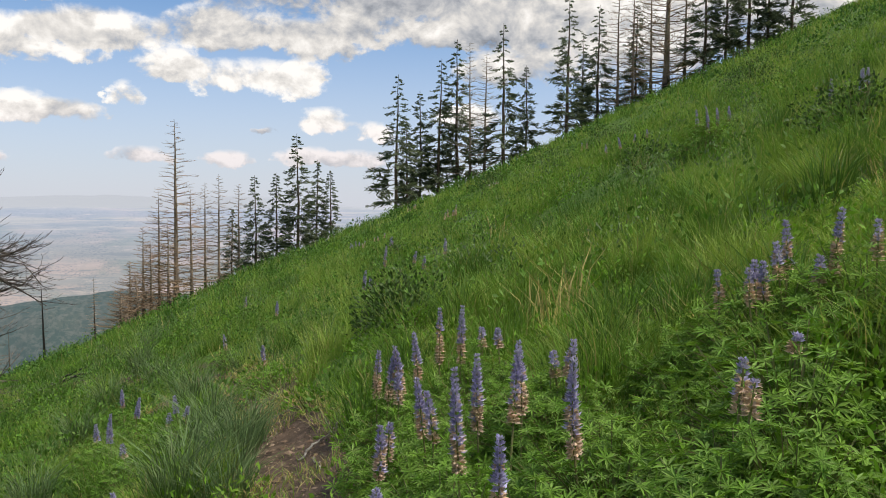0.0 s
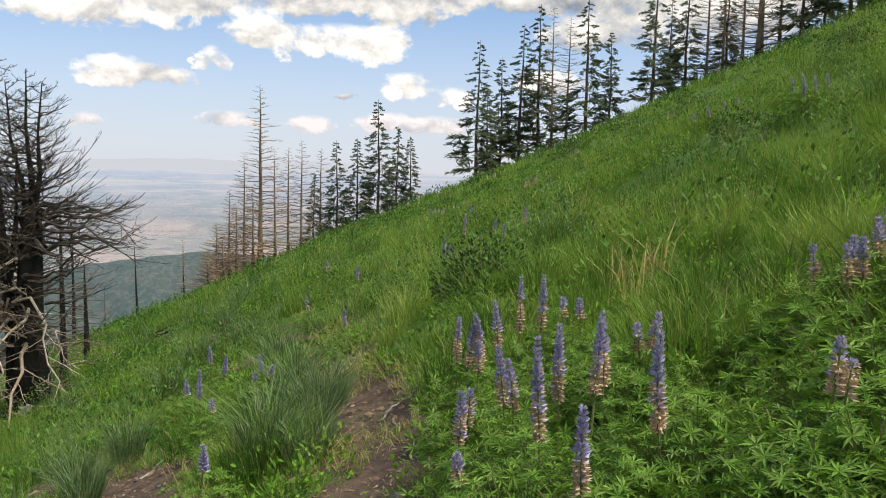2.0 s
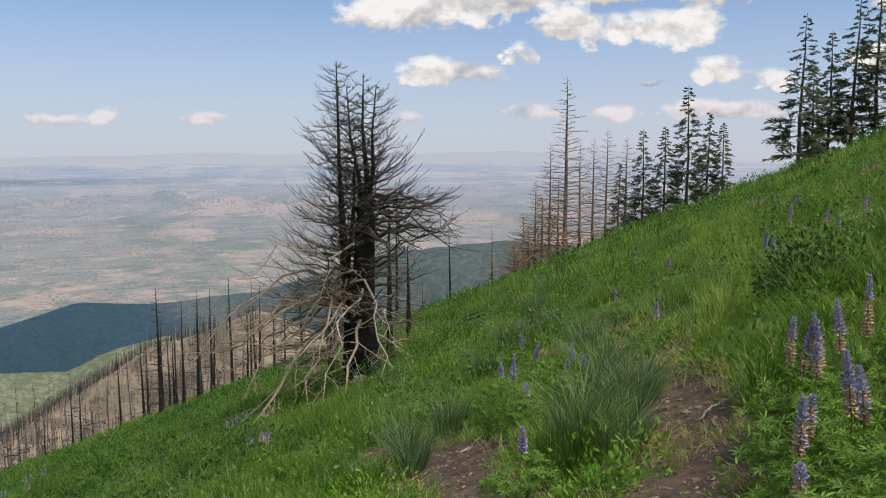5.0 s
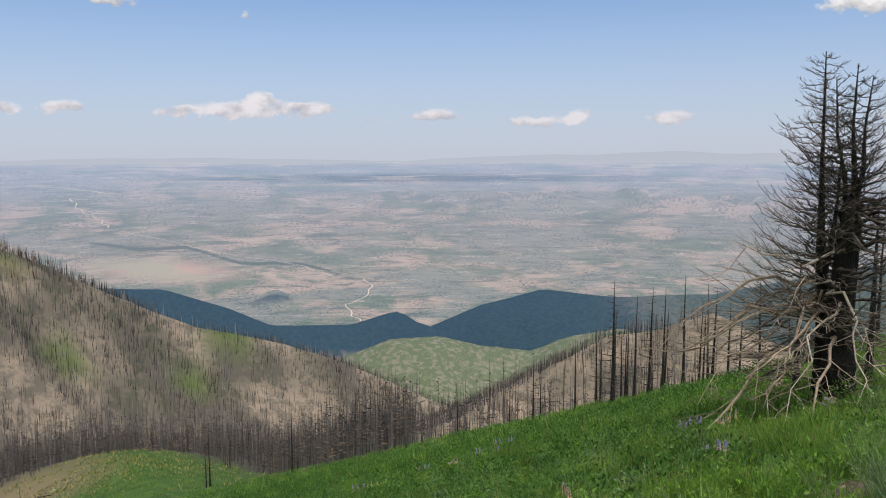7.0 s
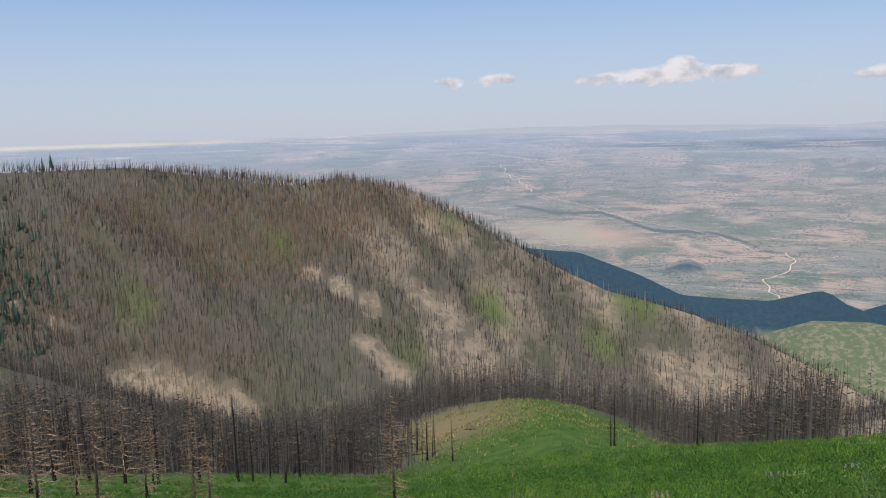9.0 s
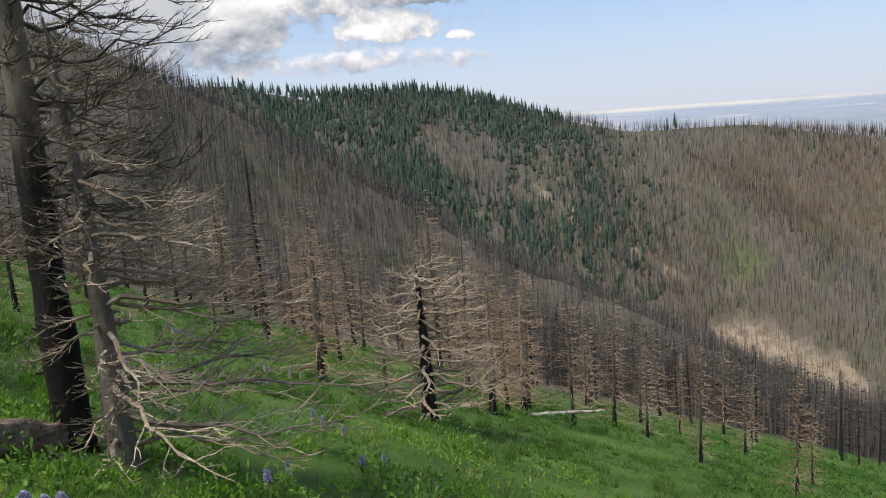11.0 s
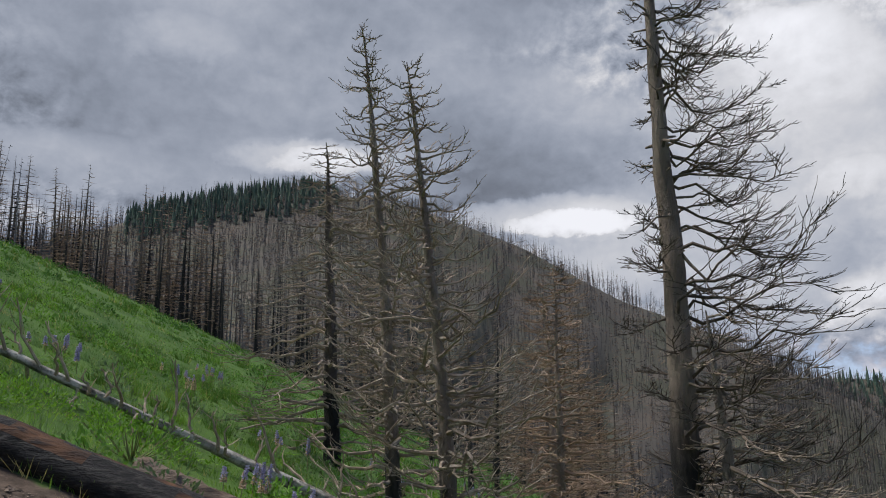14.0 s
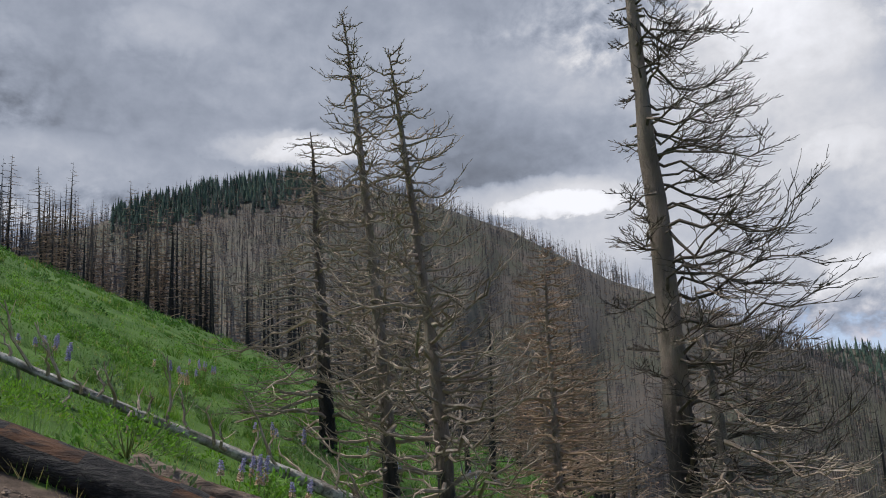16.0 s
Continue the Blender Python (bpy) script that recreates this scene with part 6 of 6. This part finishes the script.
def leaf_field(name, seed, n, lo, hi, r, h, leaves, leaf, width, mat, label, power=0.6, keep=0.5, cut=0.35, a0=-34, a1=208):
    rng = np.random.default_rng(seed)
    x, y = scatter(rng, n, lo, hi, a0, a1, power)
    ok = (dirt_at(x, y) < cut) & (meadow_at(x, y) > 0.5) & (fbm(x, y, 3.0, 91 + seed) > keep + 0.12 * (y < -2))
    x, y = x[ok], y[ok]
    m = len(x)
    d = norm(rng.normal(0, 1, (m, leaves, 3)))
    d[..., 2] = np.abs(d[..., 2])
    lump = 0.75 + 0.5 * vnoise(d[..., 0] * 3 + 9.1 * np.arange(m)[:, None], d[..., 1] * 3, 1.0, seed)[..., None]
    size = rng.uniform(0.6, 1.4, (m, 1, 1)) * np.where(y < -2, 0.7, 1.0)[:, None, None]
    c = d * rng.uniform(0.35, 1.0, (m, leaves, 1)) ** 0.5 * lump * size * np.array([r, r, h])
    out = norm(d + rng.normal(0, 0.5, d.shape) + np.array([0, 0, 0.25])).reshape(-1, 3)
    c = (c + np.stack([x, y, 0 * x], -1)[:, None]).reshape(-1, 3)
    c[:, 2] += land(c[:, 0], c[:, 1])
    hp = Heap()
    hp.leaves(c, out, leaf * rng.uniform(0.6, 1.3, len(c)), width * rng.uniform(0.7, 1.3, len(c)), up=norm(rng.normal(0, 1, out.shape)))
    return tagged(new(name, hp.mesh(name, [mat])), label, "plants", kind="stuff")


leaf_field("leafy_plants", 1, 1300, 1.3, 9.0, 0.21, 0.25, 95, 0.045, 0.016, FORB, "bright green leafy herbs between the grass", keep=0.36)
leaf_field("leafy_plants", 2, 1600, 7.0, 30.0, 0.34, 0.4, 80, 0.055, 0.022, FORB, "bright green leafy herbs on the slope", keep=0.46)
leaf_field("leafy_plants", 3, 1100, 25.0, 90.0, 0.5, 0.45, 60, 0.12, 0.06, HERB, "low green bushes on the far meadow", 0.8, 0.5)
leaf_field("leafy_plants", 4, 1300, 5.0, 26.0, 0.38, 0.42, 90, 0.062, 0.027, HERB, "low mid-green herbs in rounded clumps on the slope", 0.65, 0.45)
leaf_field("leafy_plants", 6, 1300, 7.0, 34.0, 0.34, 0.36, 76, 0.052, 0.022, DARK_HERB, "dark green low bushes in the meadow", 0.7, 0.40)
leaf_field("leafy_plants", 7, 900, 26.0, 74.0, 0.6, 0.5, 80, 0.13, 0.06, DARK_HERB, "dark green low bushes far off in the meadow", 0.8, 0.4)
leaf_field("leafy_plants", 8, 2500, 9.0, 45.0, 0.36, 0.32, 46, 0.09, 0.04, DARK_HERB, "dark green herbs covering the lower meadow", 0.75, 0.3, a0=38, a1=112)
leaf_field("leafy_plants", 9, 420, 5.0, 26.0, 0.3, 0.4, 110, 0.06, 0.02, SAGE, "grey-green bushy herbs in the meadow", 0.7, 0.4)
leaf_field("leafy_plants", 5, 700, 20.0, 70.0, 0.5, 0.42, 80, 0.10, 0.045, HERB, "low mid-green bushes in rounded clumps farther off", 0.75, 0.5)


def shrub(x, y, r, h, seed, mat, label, n=420, leaf=0.05, width=0.026):
    rng = np.random.default_rng(seed)
    e = stand_up("shrub", pose(x, y, ground_z(x, y) - 0.03), label, "shrub", "shrubs")
    hp = Heap()
    c, out, ln, w = leafy(rng, r, h, n, leaf, width)
    hp.leaves(c, out, ln, w, up=norm(rng.normal(0, 1, out.shape)))
    part("foliage", hp.mesh("foliage", [mat]), e)
    st = Heap()
    k = 26
    P = np.stack([c[:k] * 0.05, c[:k] * np.array([0.5, 0.5, 0.4]), c[:k]], 1)
    st.tubes(P, np.linspace(0.008, 0.003, 3)[None] * np.ones((k, 1)), 4)
    tagged(part("stem", st.mesh("stem", [STEM]), e), kind="stuff")


for i, (x, y, r, h, n) in enumerate(((-0.31, 7.35, .55, .66, 1500), (3.9, 7.75, .6, .6, 900), (4.5, 7.3, .5, .5, 500), (3.0, 12.1, .45, .5, 400), (3.4, 26.4, .8, .8, 1100), (1.7, 28.0, .6, .7, 900), (4.6, 22.0, .8, .7, 1100), (6.8, 18.0, .8, .7, 1100), (9.5, 24, .9, .8, 1100))):
    shrub(x, y, r, h, 600 + i, SHRUB_LEAF, "dense dark green leafy bush in the meadow", n)
for i, (x, y, r, h, n) in enumerate(((0.27, -6.75, .4, .35, 700), (-1.15, -6.5, .45, .4, 700), (1.3, -7.3, .45, .4, 600), (-1.44, 7.22, .4, .35, 500), (-2.3, 7.0, .4, .35, 500), (-1.05, 6.3, .22, .2, 260), (1.45, 2.85, .4, .4, 600), (-1.2, 3.55, .14, .1, 160), (0.9, -5.0, .2, .16, 200), (-0.2, -3.75, .3, .2, 400), (-1.2, -3.75, .4, .2, 500))):
    shrub(x, y, r, h, 640 + i, FORB, "bright green leafy plant with feathery leaves", n, 0.045, 0.016)
for i, (x, y) in enumerate(((-2.15, -7.8), (-2.78, -8.05), (-3.4, -8.4), (-1.7, -7.4))):
    shrub(x, y, .3, .34, 680 + i, GRASS_BLUE, "grey-green bushy plant with dull lilac tips", 420, 0.05, 0.014)
shrub(-0.88, -5.37, .55, .55, 630, LUPINE_LEAF, "round bright green bush between charred logs", 6500, 0.036, 0.017)
shrub(-1.13, -5.52, .45, .45, 631, LUPINE_LEAF, "round bright green bush between charred logs", 3600, 0.036, 0.017)
# a yellow-flowered weed by the burnt trunk
shrub(-3.0, -5.35, .16, .26, 690, FORB, "small weed with yellow flowers beside a trunk", 160, 0.05, 0.022)

# ---- fallen timber ----


def log(name, a, b, d0, d1, mats, label, seed, rough=0.08, splits=0, sides=22, slot_top=True):
    """A fallen trunk from a to b, lumpy and cracked; the upper side may show bare wood."""
    rng = np.random.default_rng(seed)
    a, b = np.array(a, float), np.array(b, float)
    n = 40
    t = np.linspace(0, 1, n)
    line = a + (b - a) * t[:, None] + np.cumsum(rng.normal(0, 0.004, (n, 3)), 0)
    ax = norm(b - a)
    side = norm(np.cross(ax, [0, 0, 1.0]))
    up = np.cross(side, ax)
    ang = np.arange(sides) * 2 * np.pi / sides
    rad = (d0 + (d1 - d0) * t)[:, None] / 2 * np.ones((n, sides))
    groove = 1 + rough * (vnoise(np.arange(sides)[None] * 1.7 + 0 * t[:, None], t[:, None] * 6, 1.0, seed) - 0.5) * 2 + rough * 0.6 * rng.normal(0, 1, (n, sides)) * 0.4
    crack = np.where(vnoise(np.arange(sides)[None] * 1.3 + 0 * t[:, None], t[:, None] * 3.5 + 0 * rad, 1.0, seed + 5) > 0.66, 1 - 1.6 * rough, 1.0)
    rad = rad * groove * crack
    v = line[:, None] + rad[..., None] * (np.cos(ang)[None, :, None] * side + np.sin(ang)[None, :, None] * up)
    i, j = np.meshgrid(np.arange(n - 1), np.arange(sides), indexing="ij")
    j2 = (j + 1) % sides
    q = np.stack([i * sides + j, (i + 1) * sides + j, (i + 1) * sides + j2, i * sides + j2], -1).reshape(-1, 4)
    top = (np.sin(ang[j] + 0.2) > 0.6) & (vnoise(i * 0.35, j * 0.6, 1.0, seed + 3) > 0.48)
    slots = np.where(top.ravel() & slot_top, 1, 0)
    v = np.concatenate([v.reshape(-1, 3), line[:1] - ax * 0.01, line[-1:] + ax * 0.02])
    k = np.arange(sides)
    tris = np.concatenate([np.stack([np.full(sides, n * sides), k, (k + 1) % sides], 1), np.stack([np.full(sides, n * sides + 1), (n - 1) * sides + (k + 1) % sides, (n - 1) * sides + k], 1)])
    mid = (a + b) / 2
    ob = tagged(new(name, mesh_of(name, v - mid, q, tris, mats, np.concatenate([slots, np.zeros(2 * sides, int)]), smooth=True)), label, "log", "fallen logs")
    ob.location = mid
    return ob


def on_ground(x, y, up):
    return (x, y, ground_z(x, y) + up)


CHAR = plain("charred_wood", (0.016, 0.015, 0.015), (0.03, 0.028, 0.027), (0.075, 0.065, 0.06), 3.0, 24.0, 0.7, 1.0, 0.03, stretch=(0.5, 1.6, 1.6))
STUMP_WOOD = plain("burnt_stump_wood", (0.022, 0.02, 0.02), (0.07, 0.064, 0.06), (0.15, 0.135, 0.125), 5.0, 22.0, 0.85, 1.0, 0.03, stretch=(1.6, 1.6, 0.5))
CHAR_LOG = plain("charred_log", (0.018, 0.016, 0.016), (0.17, 0.085, 0.045), (0.035, 0.03, 0.028), 2.2, 15.0, 0.85, 1.0, 0.03, stretch=(0.35, 1.8, 1.8))
BROWN_LOG = plain("weathered_log", (0.13, 0.085, 0.06), (0.24, 0.19, 0.15), (0.035, 0.028, 0.025), 3.0, 16.0, 0.9, 1.0, 0.03, stretch=(0.35, 1.8, 1.8))
log("fallen_log", on_ground(2.9, -5.95, .1), on_ground(-0.55, -5.6, .1), 0.27, 0.33, [CHAR, CHAR_LOG], "thick fallen log, charred black with rusty bare wood above", 5)
log("fallen_log", on_ground(1.1, -6.4, .14), on_ground(-0.85, -6.15, .1), 0.2, 0.24, [BROWN_LOG, BROWN_LOG], "cracked brown fallen log behind a charred one", 6, 0.2)
log("fallen_log", on_ground(-1.13, -5.06, .13), on_ground(-2.35, -5.66, .1), 0.3, 0.19, [BROWN_LOG, BROWN_LOG], "short split log, brown above and charred beneath", 7, 0.16)
birch = log("fallen_log", (-1.5, -8.35, ground_z(-1.5, -8.35) + 0.1), (4.6, -8.75, ground_z(4.6, -8.75) + 0.22), 0.13, 0.055, [LOG_BARK, LOG_BARK], "long pale grey fallen trunk with upright dead branches", 8, 0.14)
rb = np.random.default_rng(9)
for k in range(44):
    f = 0.08 + 0.9 * (k + rb.random()) / 44
    p0 = np.array([-1.5 + 6.1 * f, -8.35 - 0.4 * f, 0.0])
    p0[2] = ground_z(-1.5, -8.35) + 0.1 + f * (ground_z(4.6, -8.75) + 0.12 - ground_z(-1.5, -8.35))
    d = norm(np.array([rb.normal(0.25, 0.35), rb.normal(0.1, 0.5), 0.9 if k % 4 else -0.4]))
    L = rb.uniform(0.2, 0.8) * (1 if d[2] > 0 else 0.5)
    t = np.linspace(0, 1, 7)
    line = p0 + d * L * t[:, None] + np.cumsum(rb.normal(0, 0.018, (7, 3)), 0) * (t > 0)[:, None]
    hp = Heap()
    hp.tubes(line[None], np.linspace(0.019, 0.006, 7)[None], 5)
    Q, QL = twigs_on(rb, line[None], np.array([L]), 4, 0.35, 0.8, 3)
    hp.tubes(Q, np.full((len(Q), 1), 0.006) * np.linspace(1, 0.5, 3)[None], 3)
    br = hp.mesh("dead_branch", [TWIG])
    part("dead_branch", br, birch).matrix_parent_inverse = Matrix.Translation(birch.location).inverted()

# more logs and sticks on the slope
for i, (az, d, turn, ln, dia) in enumerate(((26.3, 19.5, 20, 1.6, .09), (27.0, 20.3, 60, 1.2, .06), (25.6, 21, -10, 1.4, .05), (122, 25.5, 100, 2.6, .15), (150, 12, 40, 1.8, .12), (146, 15, 10, 2.2, .1), (86, 110, 20, 4, .2), (88, 114, 60, 5, .2), (90, 108, 35, 4, .2), (84, 117, 80, 4, .2), (92, 105, 15, 5, .22), (85, 112, 130, 4, .2))):
    x, y = on_heading(az, d)
    c, s = math.cos(radians(turn)) * ln / 2, math.sin(radians(turn)) * ln / 2
    log("fallen_log", on_ground(x - c, y - s, dia * 0.4), on_ground(x + c, y + s, dia * (0.4 if i != 3 else 6)), dia, dia * 0.6, [LOG_BARK if i % 2 else CHAR, LOG_BARK], "weathered fallen trunk lying in the grass", 20 + i, sides=8)


def stump(x, y):
    """A burnt stump: a hollow jagged shell with roots running off."""
    rng = np.random.default_rng(31)
    e = stand_up("burnt_stump", pose(x, y, ground_z(x, y)), "low charred stump with jagged rim and spreading roots", "stump")
    sides, n = 26, 8
    ang = np.arange(sides) * 2 * np.pi / sides
    peak = 0.12 + 0.10 * np.exp(-((ang - 1.9) / 0.5) ** 2) + 0.09 * np.exp(-((ang - 1.5) / 0.3) ** 2) + 0.1 * np.exp(-((ang - 4.4) / 0.25) ** 2) + 0.08 * np.exp(-((ang - 5.6) / 0.2) ** 2) + rng.uniform(0, 0.09, sides)
    rows = []
    for k in range(n):
        t = k / (n - 1)
        rad = (0.17 + 0.13 * (1 - t) ** 2) * (1 + 0.15 * np.sin(ang * 5 + 1) + 0.05 * rng.normal(0, 1, sides))
        rows.append(np.stack([np.cos(ang) * rad, np.sin(ang) * rad, -0.1 + (peak + 0.1) * t], 1))
    for k in range(4):
        t = 1 - k / 3
        rad = (0.11 - 0.03 * (1 - t)) * (1 + 0.12 * np.sin(ang * 5 + 1))
        rows.append(np.stack([np.cos(ang) * rad, np.sin(ang) * rad, -0.02 + (peak * 0.96 + 0.02) * t], 1))
    v = np.concatenate(rows)
    i, j = np.meshgrid(np.arange(len(rows) - 1), np.arange(sides), indexing="ij")
    j2 = (j + 1) % sides
    q = np.stack([i * sides + j, i * sides + j2, (i + 1) * sides + j2, (i + 1) * sides + j], -1).reshape(-1, 4)
    part("shell", mesh_of("shell", v, q, None, [STUMP_WOOD]), e)
    for a, L, r in ((-1.9, 0.5, .05), (2.4, 0.85, .06), (0.3, 0.5, .065), (-2.6, 0.4, .05), (1.3, 0.45, .045), (0.8, 0.4, .05), (3.0, 0.5, .05)):
        t = np.linspace(0, 1, 9)
        w = a + 0.5 * np.sin(t * 3 + a) * t
        px, py = 0.2 * math.cos(a) + np.cos(w) * L * t, 0.2 * math.sin(a) + np.sin(w) * L * t
        pz = land(x + px, y + py) - ground_z(x, y) + 0.11 * (1 - t) ** 2 - 0.01
        hp = Heap()
        hp.tubes(np.stack([px, py, pz], 1)[None], (r * (1 - t) ** 0.7 + 0.012)[None], 8)
        hp.v[0] = hp.v[0] + rng.normal(0, 0.16 * r, hp.v[0].shape)
        part("root", hp.mesh("root", [STUMP_WOOD]), e)


stump(-0.69, -4.91)
stump_two = log("fallen_branch", on_ground(-0.15, -4.75, .02), on_ground(-0.62, -4.55, .03), 0.03, 0.02, [LOG_BARK, LOG_BARK], "pale broken stick on the bare earth", 41, sides=8)
for i, (x, y, a, L) in enumerate(((0.1, -4.6, 0.4, .5), (0.3, -5.0, 2.2, .4), (-0.3, -4.4, 1.0, .35), (0.5, -4.8, 0.1, .45), (-0.9, -4.4, 2.7, .3), (-0.9, 5.0, 0.7, .3), (-0.7, 4.6, 2.0, .25), (-2.9, 5.7, 1.2, .35))):
    log("fallen_branch", on_ground(x, y, .012), on_ground(x + L * math.cos(a), y + L * math.sin(a), .02), 0.018, 0.01, [LOG_BARK, LOG_BARK], "thin pale stick lying on bare earth", 50 + i, sides=6)


def chips():
    """Bark crumbs, stones and bits of wood strewn over the bare earth."""
    rng = np.random.default_rng(55)
    x = np.concatenate([rng.uniform(-4.5, 0.3, 15000), rng.uniform(-1.6, 1.6, 9500)])
    y = np.concatenate([rng.uniform(1.2, 9, 15000), rng.uniform(-5.5, -3.6, 9500)])
    ok = dirt_at(x, y) > 0.25
    x, y = x[ok], y[ok]
    n = len(x)
    z = land(x, y)
    s = rng.uniform(0.006, 0.022, n) * rng.uniform(0.6, 1.5, n) * np.where(rng.random(n) < 0.05, 2.6, 1)
    a = rng.uniform(0, 6.28, n)
    off = np.array([[1, 0, 0], [-1, 0, 0], [0, 0.35, 0], [0, -0.35, 0], [0.1, 0, 0.4]])
    ca, sa = np.cos(a)[:, None], np.sin(a)[:, None]
    v = np.stack([x[:, None] + s[:, None] * (off[:, 0] * ca - off[:, 1] * sa), y[:, None] + s[:, None] * (off[:, 0] * sa + off[:, 1] * ca), z[:, None] + s[:, None] * off[:, 2] + 0.002], -1)
    b = np.arange(n)[:, None] * 5
    t = np.concatenate([b + q for q in ([0, 2, 4], [2, 1, 4], [1, 3, 4], [3, 0, 4])])
    tagged(new("wood_chips", mesh_of("wood_chips", v.reshape(-1, 3), None, t, [CHIPS])), "brown bark crumbs and chips strewn on bare earth", "debris", kind="stuff")


chips()


def boulder(x, y, r, seed, label, mat=ROCK, sink=0.3):
    rng = np.random.default_rng(seed)
    bm = bmesh.new()
    bmesh.ops.create_icosphere(bm, subdivisions=3, radius=1)
    for v in bm.verts:
        k = 0.8 + 0.45 * noise.noise(v.co * 1.3 + Vector((seed, 0, 0))) + 0.12 * noise.noise(v.co * 4 + Vector((0, seed, 0)))
        v.co = Vector((v.co.x * r * k, v.co.y * r * 0.8 * k, v.co.z * r * 0.62 * k))
    me = bpy.data.meshes.new("rock")
    bm.to_mesh(me)
    bm.free()
    me.materials.append(mat)
    ob = tagged(new("rock", me), label, "rock")
    ob.location = (x, y, ground_z(x, y) + r * (0.3 - sink * 0.5))


boulder(-8.72, 13.3, 0.2, 3, "pinkish grey rock at the foot of a charred tree")
boulder(1.22, 4.75, 0.13, 4, "dark mound of dug earth on the grassy bank", SOIL, 0.8)
boulder(1.05, 5.0, 0.12, 5, "dark mound of dug earth on the grassy bank", SOIL, 0.8)
boulder(0.72, 5.25, 0.1, 6, "dark mound of dug earth on the grassy bank", SOIL, 0.8)
boulder(-1.6, 5.6, 0.05, 7, "small grey stone beside the footpath")
boulder(-0.55, 3.6, 0.045, 8, "small grey stone beside the footpath")
boulder(0.35, -4.5, 0.05, 9, "small grey stone on bare earth")
